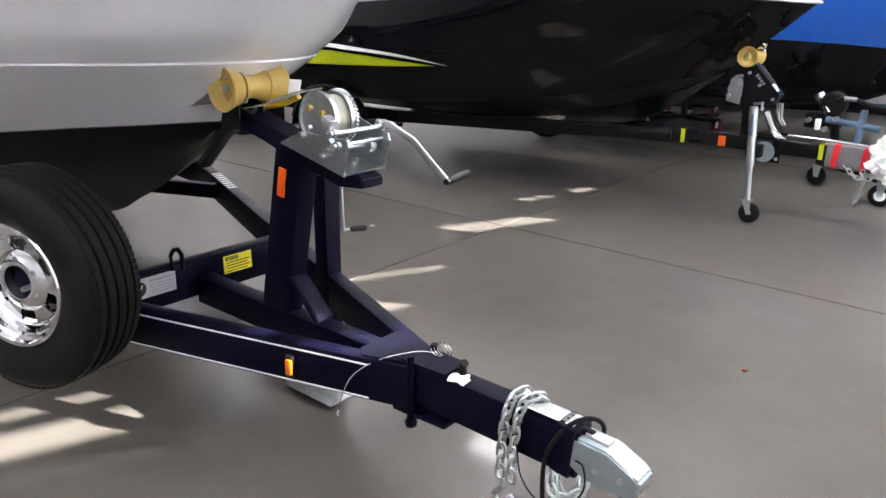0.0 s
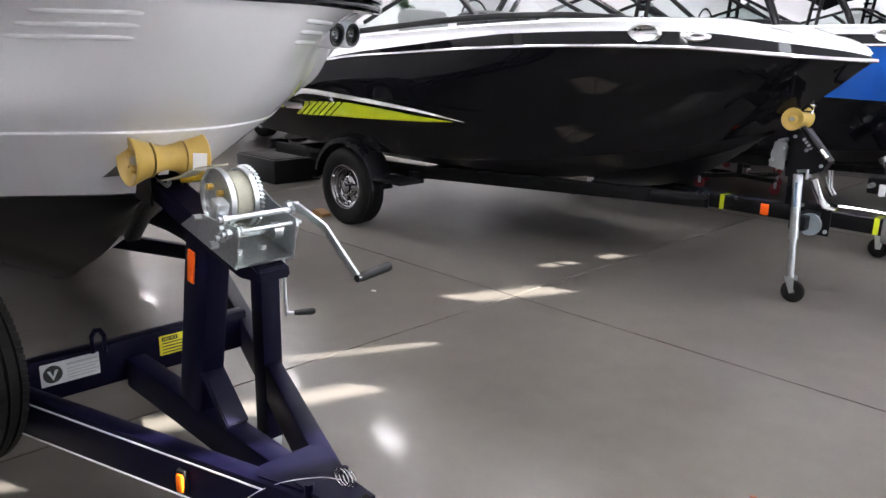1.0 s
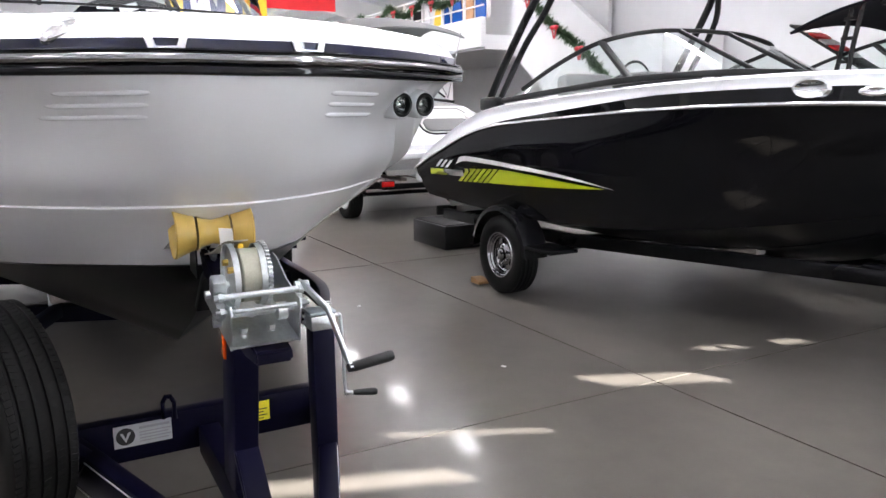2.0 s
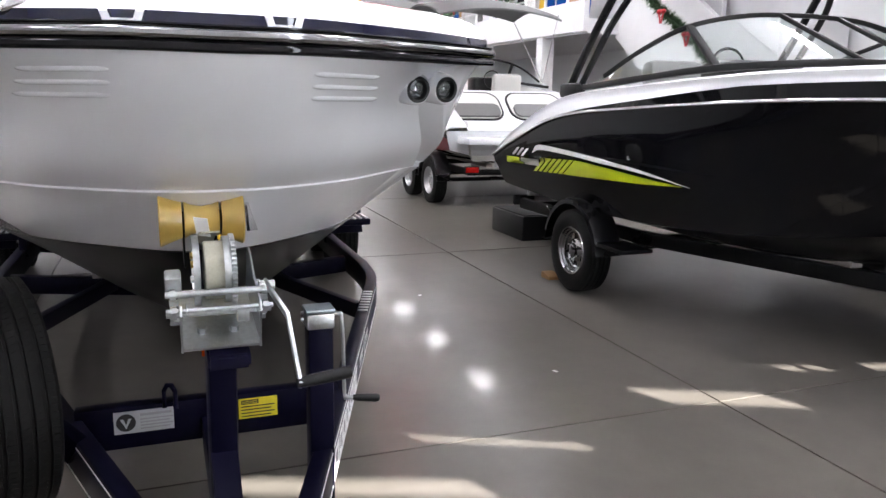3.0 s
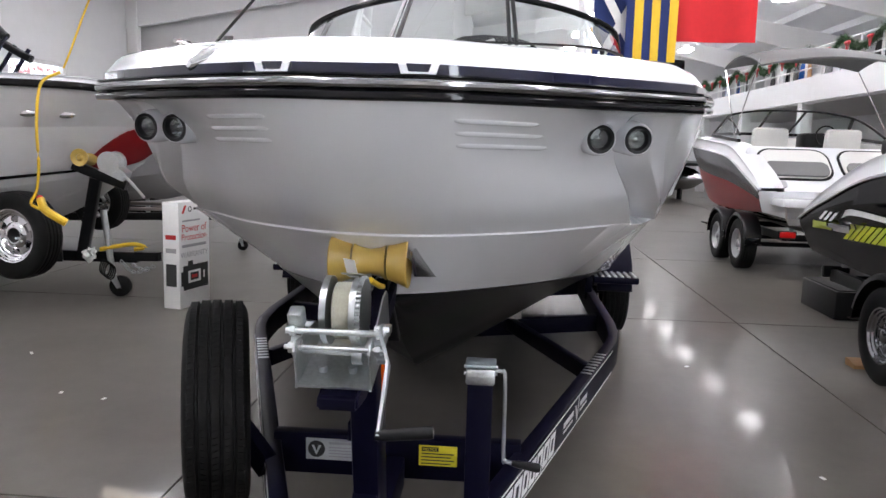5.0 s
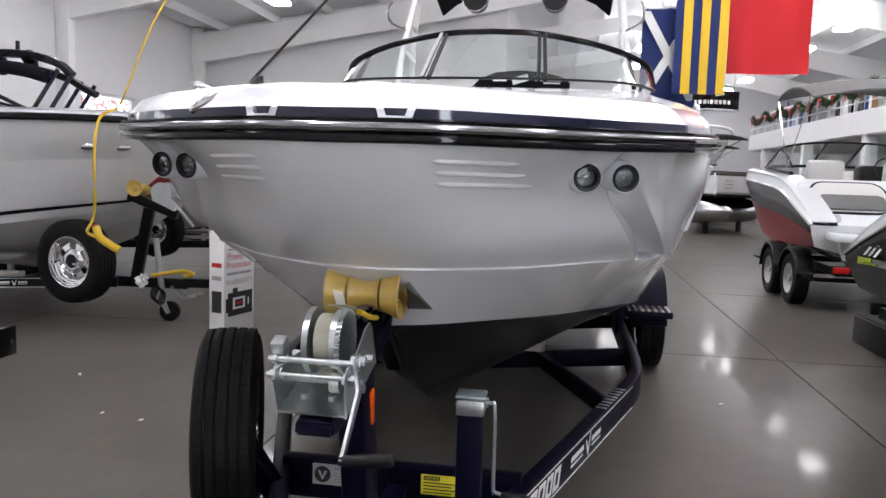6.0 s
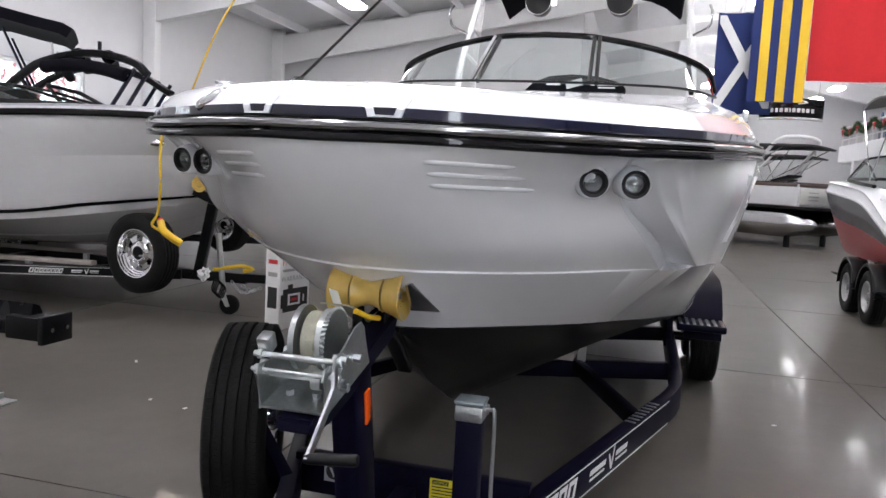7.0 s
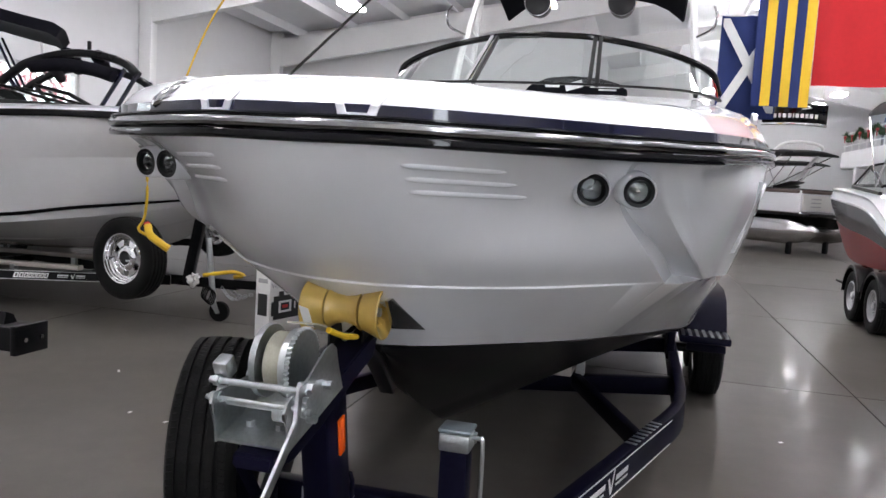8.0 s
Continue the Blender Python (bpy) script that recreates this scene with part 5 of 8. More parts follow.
    # black brake cable over the collar, thin breakaway wires
    part("cable", tube(B(), spline([(0.02, -0.068, 0.05), (0.0, -0.068, 0.15), (-0.01, -0.06, 0.28), (0.02, -0.05, 0.37), (0.055, -0.02, 0.414), (0.085, 0.02, 0.415), (0.1, 0.05, 0.38), (0.09, 0.055, 0.3)], 40), 0.0065, 8), "rubber", tr, "black cable looped over the tongue")
    part("breakaway_wire", tube(B(), spline([(-0.105, -0.052, 0.3), (-0.07, -0.075, 0.22), (0.0, -0.09, 0.18), (0.07, -0.085, 0.19), (0.11, -0.06, 0.25), (0.1, -0.05, 0.31), (0.075, -0.048, 0.32)], 40), 0.0025, 6), "rubber", tr)
    part("pin_wire", tube(B(), spline([(-0.46, 0.02, 0.43), (-0.5, -0.02, 0.435), (-0.58, -0.09, 0.41), (-0.64, -0.15, 0.36), (-0.67, -0.175, 0.28), (-0.68, -0.18, 0.22)], 30), 0.0018, 6), "steel", tr, "thin steel retaining wire")
    part("pin_sleeve", rod(B(), (-0.678, -0.179, 0.235), (-0.68, -0.18, 0.22), 0.005, 8), "paper", tr)
    for k in range(3):
        c = Vector((-0.44 + 0.008 * k, 0.01, 0.43))
        part("pin_ring", tube(B(), [c + Vector((0.028 * math.cos(a), 0.006 * k, 0.02 + 0.022 * math.sin(a))) for a in [2 * math.pi * i / 18 for i in range(18)]], 0.0018, 6, loop=True, up=(0, 1, 0)), "steel", tr)
    part("grease_boot", tube(B(), spline([(-0.335, 0.0, 0.41), (-0.335, 0.0, 0.435), (-0.325, -0.005, 0.45)], 8), 0.012, 10), "rubber", tr)
    part("tape", box(B(), (0.06, 0.05, 0.003), (-0.33, -0.025, 0.408), Matrix.Rotation(0.5, 4, "Z")), "paper", tr, "torn white tape", smooth=0)
    part("tape", box(B(), (0.03, 0.03, 0.002), (-0.3, -0.04, 0.414), Matrix.Rotation(-0.3, 4, "Z") @ Matrix.Rotation(0.4, 4, "X")), "paper", tr, smooth=0)


trailer = navy_trailer()
hand_winch(trailer)
tongue_fittings(trailer)


# ---------------------------------------------------------------- runabouts
RUNABOUT = dict(
    sheer=[(-0.55, 0, 1.475), (-0.66, 0.22, 1.482), (-0.92, 0.55, 1.5), (-1.35, 0.91, 1.53), (-2.2, 1.15, 1.52), (-3.3, 1.2, 1.465), (-4.4, 1.2, 1.375), (-5.2, 1.19, 1.15), (-5.7, 1.17, 0.98)],
    middle=[(-0.76, 0, 1.29), (-0.9, 0.2, 1.285), (-1.22, 0.52, 1.27), (-1.72, 0.86, 1.245), (-2.4, 1.08, 1.2), (-3.3, 1.16, 1.12), (-4.4, 1.17, 1.05), (-5.2, 1.16, 0.95), (-5.65, 1.14, 0.87)],
    chine=[(-1.08, 0, 1.02), (-1.28, 0.2, 0.955), (-1.65, 0.5, 0.87), (-2.2, 0.85, 0.78), (-2.8, 0.98, 0.71), (-3.5, 1.05, 0.67), (-4.3, 1.08, 0.67), (-5.2, 1.08, 0.70), (-5.6, 1.08, 0.72)],
    keel=[(-1.08, 0, 1.02), (-1.27, 0, 0.86), (-1.5, 0, 0.7), (-1.8, 0, 0.565), (-2.2, 0, 0.5), (-3, 0, 0.46), (-4.3, 0, 0.45), (-5.2, 0, 0.45), (-5.6, 0, 0.45)])


def runabout(at, turn, label, upper, lower, band, bottom, grow=(1, 1, 1), tower="black", bimini=None, group="", screen=0.0, rail=None, seat="grey_vinyl", back=None, low=1.0, forefoot=0.0):
    """An open motor boat: hull in two colours, deck, cockpit, windscreen, tower."""
    boat = thing("runabout_boat", at, label, "boat", group, turn)
    G = Vector(grow)

    def g(p):
        return Vector((p[0] * G.x, p[1] * G.y, p[2] * G.z))
    N = 64
    L = {k: spline([g(p) for p in v], N) for k, v in RUNABOUT.items()}
    for k in ("middle", "chine", "keel"):        # a deeper bow
        for i, p in enumerate(L[k]):
            w = forefoot * max(0.0, 1 - i / 44)
            p.z = max(p.z - w, min(p.z, 0.4))
            p.x += w * (0.2 if k == "middle" else 0.8)
    top_hull = part("hull", skin(B(), between([L["sheer"], [a.lerp(b, 0.5) + Vector((0, 0.012 * min(1, a.y / 0.3), 0)) for a, b in zip(L["sheer"], L["middle"])], L["middle"]], 4)), upper, boat, smooth=40)
    part("lower_hull", skin(B(), between([L["middle"], [a.lerp(b, 0.5) + Vector((0, 0.01 * min(1, a.y / 0.3), 0)) for a, b in zip(L["middle"], L["chine"])], L["chine"]], 4)), lower, boat, smooth=40)
    half = [a.lerp(b, 0.5) + Vector((0, 0, -0.015)) for a, b in zip(L["chine"], L["keel"])]
    part("hull_bottom", skin(B(), between([L["chine"], half, L["keel"]], 3)), bottom, boat)
    for s in (1, -1):      # lifting strakes
        path = [Vector((p.x, s * p.y, p.z - 0.006)) for p in half[6:]]
        part("strake", sweep(B(), path, [(-0.02, 0.01), (0.02, 0.01), (0.016, -0.01)]), bottom, boat)
    ring = [L["sheer"][-1], L["middle"][-1], L["chine"][-1], L["keel"][-1]]
    bm = B()
    bm.faces.new([bm.verts.new(p) for p in ring] + [bm.verts.new((p.x, -p.y, p.z)) for p in reversed(ring[:-1])])
    part("transom", bm, back or lower, boat)
    outline = [Vector((p.x, -p.y, p.z)) for p in reversed(L["sheer"][1:])] + list(L["sheer"])
    part("rub_rail", sweep(B(), outline, [(x + 0.008, z) for x, z in (rect(0.03, 0.065, 0.012) if rail else rect(0.026, 0.024, 0.007))]), rail or "chrome", boat, "black rubber rub rail" if rail else "polished stainless rub rail")

    def up(line, y, dz):
        out = []
        for i, p in enumerate(line):
            f = min(1.0, i / 22)
            e = min(1.0, (len(line) - 1 - i) / 16) ** 0.6
            k = min(1.0, p.y / (2.2 * y)) if y else 0      # how far in from the edge, less towards the stem
            out.append(Vector((p.x - y * 0.9 * (1 - min(1, i / 20)), p.y - y * k * min(1.0, 0.45 + i / 40), p.z + dz * G.z * (0.3 + 0.7 * f) * (0.25 + 0.75 * e) * low)))
        return out
    b0, b1 = up(L["sheer"], 0.0, 0.012), up(L["sheer"], 0.025, 0.088)
    b2, b3, b4 = up(L["sheer"], 0.027, 0.115), up(L["sheer"], 0.036, 0.158), up(L["sheer"], 0.3, 0.178)
    for i in range(34, N):                       # the dark band dies out towards the stern
        b1[i] = b1[i].lerp(b0[i], min(0.93, (i - 34) / 14))
    part("deck_band", skin(B(), between([b0, b1], 2)), band, boat)
    part("deck", skin(B(), between([b1, b2, b3, b4], 3)), "white_gel", boat, "white deck moulding", smooth=50)
    inn = [Vector((p.x - 0.4 * max(0, 1 - k / 24), p.y * 0.9, p.z - 0.16 - 0.3 * min(1, k / 24))) for k, p in enumerate(b4)]
    part("cockpit_liner", skin(B(), [b4, inn, [Vector((p.x, 0, p.z)) for p in inn]]), "vinyl", boat)
    # windscreen
    top = [g(p) for p in ((-4.12, 0.98, 1.69), (-3.7, 0.95, 1.86), (-3.26, 0.9, 1.99), (-3.17, 0.5, 2.07), (-3.15, 0, 2.09))]
    bot = [g(p) for p in ((-4.3, 1.04, 1.605), (-3.6, 1.05, 1.655), (-2.84, 1.0, 1.71), (-2.5, 0.5, 1.745), (-2.42, 0, 1.75))]
    tl, bl = spline(top, 24), spline(bot, 24)
    for p in tl + bl:
        p.x += screen
        if low < 1:
            p.z = 2.06 + (p.z - 2.2) * 0.45
    ft = tl + [Vector((p.x, -p.y, p.z)) for p in reversed(tl[:-1])]
    fb = bl + [Vector((p.x, -p.y, p.z)) for p in reversed(bl[:-1])]
    part("windscreen_rail", sweep(B(), ft, rect(0.028, 0.032, 0.008)), "plastic", boat)
    part("windscreen_sill", sweep(B(), fb, rect(0.05, 0.045, 0.01)), "plastic", boat)
    for k in (12, 21, 27, 36):
        part("windscreen_post", beam(B(), [fb[k], ft[k]], 0.05 if k in (12, 36) else 0.03, 0.03, 0.006), "plastic", boat)
    for a, b in ((0, 12), (12, 21), (27, 36), (36, 48)):
        part("windscreen_pane", skin(B(), [fb[a:b + 1], ft[a:b + 1]], both=False), "tint", boat, "tinted windscreen glass").visible_shadow = False
    # seats, helm and wheel
    for y in (0.5, -0.5):
        part("bucket_seat", box(B(), (0.16, 0.5, 0.62), g((-3.9, y, 1.5)), Matrix.Rotation(-0.12, 4, "Y"), 0.06), seat, boat, "padded bucket seat")
    part("helm_console", box(B(), (0.35, 0.6, 0.45), g((-3.1, -0.5, 1.55)), bevel=0.06), "plastic", boat)
    part("steering_wheel", revolve(B(), [(0, 0.14), (0.01, 0.15), (0, 0.16), (-0.01, 0.15)], 28, at=g((-3.34, -0.5, 1.72)), axis="x", closed=True), "plastic", boat)
    # stern: a sloped white bulkhead with two padded bays, or plain seats
    if back:
        m = frame_of(g((-5.02, 0, 1.25)), (0, -1, 0), (0.62, 0, 0.55))

        def rounded(w, h, c, u=0.0, v=0.0):
            return [(u + sx * (w / 2 - c) + c * math.cos(a), v + sy * (h / 2 - c) + c * math.sin(a)) for sx, sy, a0 in ((1, 1, 0), (-1, 1, 90), (-1, -1, 180), (1, -1, 270)) for a in [radians(a0 + 15 * k) for k in range(7)]]

        def slab(name, outline, z0, z1, mat, parent, label=""):
            bm = prism(B(), outline, "z", z0, z1)
            bm.transform(m)
            return part(name, bm, mat, parent, label)
        bulk = slab("stern_bulkhead", rounded(2.2, 0.86, 0.12), -0.1, 0.0, "white_gel", boat, "sloped white stern bulkhead")
        for u in (0.52, -0.52):
            rim = slab("bay_rim", rounded(0.94, 0.6, 0.2, u, 0.08), 0.0, 0.012, "plastic", bulk, "black rim of the stern bay")
            slab("bay_cushion", rounded(0.88, 0.54, 0.18, u, 0.08), 0.012, 0.02, "vinyl", rim)
            slab("bay_seat", rounded(0.8, 0.26, 0.09, u, -0.04), 0.02, 0.05, "grey_vinyl", rim, "dark grey padded seat")
        for u in (0.85, -0.85):
            slab("stern_hatch", rounded(0.3, 0.12, 0.03, u, -0.3), 0.0, 0.01, "silver_gel", bulk)
    for y in () if back else (0.48, -0.48):
        bk = part("stern_seat", box(B(), (0.3, 0.74, 0.34), g((-5.25, y, 1.13)), Matrix.Rotation(0.25, 4, "Y"), 0.09), "vinyl", boat, "white stern seat with grey piping")
        part("seat_base", box(B(), (0.3, 0.7, 0.12), g((-5.42, y, 0.98)), bevel=0.04), "grey_vinyl", bk)
    part("swim_platform", box(B(), (0.55, 2.0 * G.y, 0.1), g((-5.8, 0, 0.86)), bevel=0.03), "white_gel", boat, "white swim platform")
    if tower == "arch":
        for s in (1, -1):
            for path, r in ([(-2.1, 1.0, 1.66), (-2.22, 1.0, 1.92), (-2.42, 0.97, 2.16), (-2.75, 0.94, 2.3), (-3.2, 0.92, 2.34)], 0.035), ([(-3.42, 1.02, 1.62), (-3.4, 0.98, 2.0), (-3.36, 0.94, 2.34)], 0.022), ([(-3.54, 1.02, 1.62), (-3.5, 0.98, 2.0), (-3.46, 0.94, 2.34)], 0.022):
                part("tower_leg", tube(B(), spline([g((x + screen, s * y, z)) for x, y, z in path], 14), r, 10), "black_steel", boat, "tubular wake tower leg")
            for z in (1.85, 2.05, 2.22):
                part("tower_rung", box(B(), (0.1, 0.03, 0.03), g((-3.46 + screen, s * (1.05 - (z - 1.6) * 0.14), z))), "black_steel", boat)
        part("tower_hoop", tube(B(), spline([g((x + screen, y, z)) for x, y, z in ((-3.2, 0.92, 2.34), (-3.16, 0.4, 2.42), (-3.16, -0.4, 2.42), (-3.2, -0.92, 2.34))], 18), 0.034, 10), "black_steel", boat)
    elif tower:
        tm = "black_steel" if tower == "black" else "steel_white"
        for s in (1, -1):
            part("tower_leg", tube(B(), spline([g((-4.62, s * 1.0, 1.58)), g((-4.3, s * 0.98, 2.0)), g((-3.95, s * 0.92, 2.45)), g((-3.8, s * 0.8, 2.62))], 14), 0.032, 10), tm, boat, "tubular wake tower leg")
            part("tower_leg", tube(B(), spline([g((-4.42, s * 1.0, 1.62)), g((-4.1, s * 0.98, 2.02)), g((-3.88, s * 0.92, 2.3)), g((-3.8, s * 0.84, 2.56))], 14), 0.026, 10), tm, boat)
            part("tower_foot", box(B(), (0.28, 0.1, 0.12), g((-4.52, s * 1.02, 1.58)), bevel=0.03), tm, boat)
        part("tower_hoop", tube(B(), spline([g((-3.8, 0.84, 2.6)), g((-3.76, 0.4, 2.68)), g((-3.76, -0.4, 2.68)), g((-3.8, -0.84, 2.6))], 18), 0.034, 10), tm, boat)
    if bimini:
        rows = []
        for k in range(11):
            x = (-2.35 + screen if tower == "arch" else -3.1) - k * 0.17
            rows.append([g((x, -0.98 + 1.96 * j / 12, (2.38 if tower == "arch" else 2.8) + 0.12 * (1 - ((j - 6) / 6) ** 2) - 0.22 * ((k - 4) / 6) ** 2)) for j in range(13)])
        bm = skin(B(), rows, both=False)
        bmesh.ops.solidify(bm, geom=bm.faces[:], thickness=0.025)
        part("bimini_top", bm, bimini, boat, "stretched canvas bimini top")
        for x in (-3.15, -4.7) if tower != "arch" else ():
            for s in (1, -1):
                part("bimini_strut", tube(B(), [g((-4.1, s * 1.05, 1.68)), g((x, s * 0.97, 2.66))], 0.009, 8), "steel", boat)
    # bow fittings
    part("bow_light", box(B(), (0.12, 0.08, 0.03), g((-0.86, 0, 1.535)), bevel=0.012), "chrome", boat)
    for s in (1, -1):
        if low < 1:
            continue
        q = L["sheer"][26]
        badge = revolve(B(), [(0, 0.0), (0.006, 0.05), (0.012, 0.075), (0.0, 0.09)], 28, axis="y")
        badge.transform(Matrix.Translation((q.x, s * (q.y - 0.012), q.z + 0.075)) @ Matrix.Rotation(0.22 * s * -1 if s > 0 else 0.22, 4, "Z") @ Matrix.Diagonal((1.15, s, 0.62, 1)))
        part("badge", badge, "chrome", boat, "round chrome maker's badge")
        q = L["sheer"][23]
        oval = revolve(B(), [(0, 0.0), (0.008, 0.04), (0.004, 0.06), (-0.006, 0.064)], 24, axis="y")
        oval.transform(Matrix.Translation((q.x + 0.02, s * (q.y - 0.016), q.z + 0.06)) @ Matrix.Rotation(-0.35 * s, 4, "Z") @ Matrix.Diagonal((1.3, s, 0.42, 1)))
        part("badge", oval, "chrome", boat, "oval chrome vent badge")
    part("bow_eye", tube(B(), [g((-0.92, 0, 1.22)), g((-0.85, 0, 1.19)), g((-0.86, 0, 1.15)), g((-0.95, 0, 1.15))], 0.01, 8), "steel", boat)
    return boat, top_hull


black, black_hull = runabout((0, 4.05, 0), 0, "glossy black runabout boat with white deck and lime stripes", "black_gel", "black_gel", "black_gel", "bottom")
blue_boat, _ = runabout((0.5, 6.9, 0.06), 0, "blue and black runabout boat with white deck and canvas top", "blue_gel", "black_gel", "black_gel", "bottom", tower="arch", bimini="canvas", screen=-0.3, forefoot=0.34)
runabout((0.2, 10.0, 0.0), 0, "white runabout boat with black tower and canvas top", "white_gel", "black_gel", "black_gel", "bottom", tower="arch", bimini="canvas", screen=0.5)
runabout((-14.4, 4.72, 0.06), 180, "white runabout boat with red and grey sides, stern outward", "grey_gel", "red_gel", "white_gel", "black_gel", grow=(1, 1.02, 1.02), tower=None, bimini="grey_canvas", seat="vinyl", back="white_gel")
left_boat, left_hull = runabout((-6.45, -1.8, -0.06), 95, "silver cruiser boat with black tower and red bow stripe", "pearl_gel", "pearl_gel", "white_gel", "pearl_gel", grow=(1.28, 1.05, 1.30), tower=None, rail="black_gel", low=0.4)


panel = part("screen_panel", beam(B(), [(-3.8, -0.55, 1.80), (-4.57, -0.55, 2.26)], 0.3, 0.02, 0.004), "plastic", blue_boat, "tilted dark-framed screen with a red and white reflection painted on")
# red and white blocks paint in a flag's reflection on the screen
for k in range(5):
    a = Vector((-3.97 - 0.11 * k, -0.55, 1.916 + 0.066 * k))
    part("printed_block", beam(B(), [a, a + Vector((-0.075, 0, 0.045))], 0.24, 0.026, 0.001), "red_ink" if k % 2 else "white_paint", panel)


def hull_marks():
    """Graphics on the black hull and the silver one."""
    bpy.context.view_layer.update()
    lower = [o for o in black.children if o.name.startswith("lower_hull")][0]
    for s in (-1, 1):
        decal("white_stripe", black_hull, s, [(-4.78, 1.125), (-4.62, 1.138), (-4.05, 1.11), (-3.3, 1.062), (-2.74, 1.0)], [(-4.86, 1.06), (-4.66, 1.095), (-4.05, 1.075), (-3.3, 1.04), (-2.74, 0.998)], 20, "white_paint", black, "tapered white hull stripe", lift=0.012)
        decal("lime_stripe", lower, s, [(-4.16, 1.05), (-4.0, 1.048), (-3.67, 1.03), (-3.3, 1.005), (-2.94, 0.985)], [(-4.36, 0.925), (-4.0, 0.935), (-3.6, 0.95), (-3.3, 0.962), (-2.94, 0.983)], 20, "lime", black, "tapered lime green hull stripe", lift=0.016)
        for k in range(6):
            x = -4.24 - k * 0.085
            decal("lime_slash", lower, s, [(x, 1.05 - 0.004 * k), (x + 0.062, 1.05 - 0.004 * k)], [(x - 0.2, 0.922 - 0.003 * k), (x - 0.138, 0.923 - 0.003 * k)], 3, "lime", black, "slanted lime green slash", lift=0.016)
        for k in range(3):
            x = -4.92 - k * 0.09
            decal("white_slash", lower, s, [(x, 1.09), (x + 0.05, 1.092)], [(x - 0.1, 1.02), (x - 0.05, 1.022)], 3, "white_paint", black, lift=0.016)
        decal("model_mark", lower, s, [(-5.3, 1.0), (-5.05, 1.005)], [(-5.3, 0.945), (-5.05, 0.95)], 4, "lime", black, "plain lime block in the model mark", lift=0.016)
        decal("model_mark", lower, s, [(-5.02, 1.005), (-4.75, 1.01)], [(-5.02, 0.95), (-4.75, 0.955)], 4, "silver_gel", black, lift=0.016)
    low = [o for o in left_boat.children if o.name.startswith("lower_hull")][0]
    decal("black_stripe", low, -1, [(-7.1, 1.0), (-5.2, 0.99), (-3.6, 1.02), (-2.7, 1.145), (-1.84, 1.258)], [(-7.1, 0.965), (-5.2, 0.955), (-3.6, 0.985), (-2.7, 1.112), (-1.84, 1.235)], 40, "black_gel", left_boat, "thin black boot stripe", lift=0.008)
    decal("red_panel", low, -1, [(-1.84, 1.258), (-1.57, 1.5), (-1.33, 1.645), (-1.06, 1.65)], [(-1.84, 1.25), (-1.6, 1.275), (-1.37, 1.36), (-1.1, 1.60)], 12, "red_gel", left_boat, "pointed dark red bow panel", lift=0.01)
    for x in (-1.76, -2.02):
        p, n = normal_frame(left_hull, (x, -4, 1.745), (0, 1, 0))
        if p is not None:
            bm = B()
            bmesh.ops.create_uvsphere(bm, u_segments=16, v_segments=8, radius=1)
            bm.transform(Matrix.Translation(p) @ Matrix.Diagonal((0.09, 0.02, 0.035, 1)))
            part("oval_vent", bm, "chrome", left_boat, "oval chrome vent")


hull_marks()


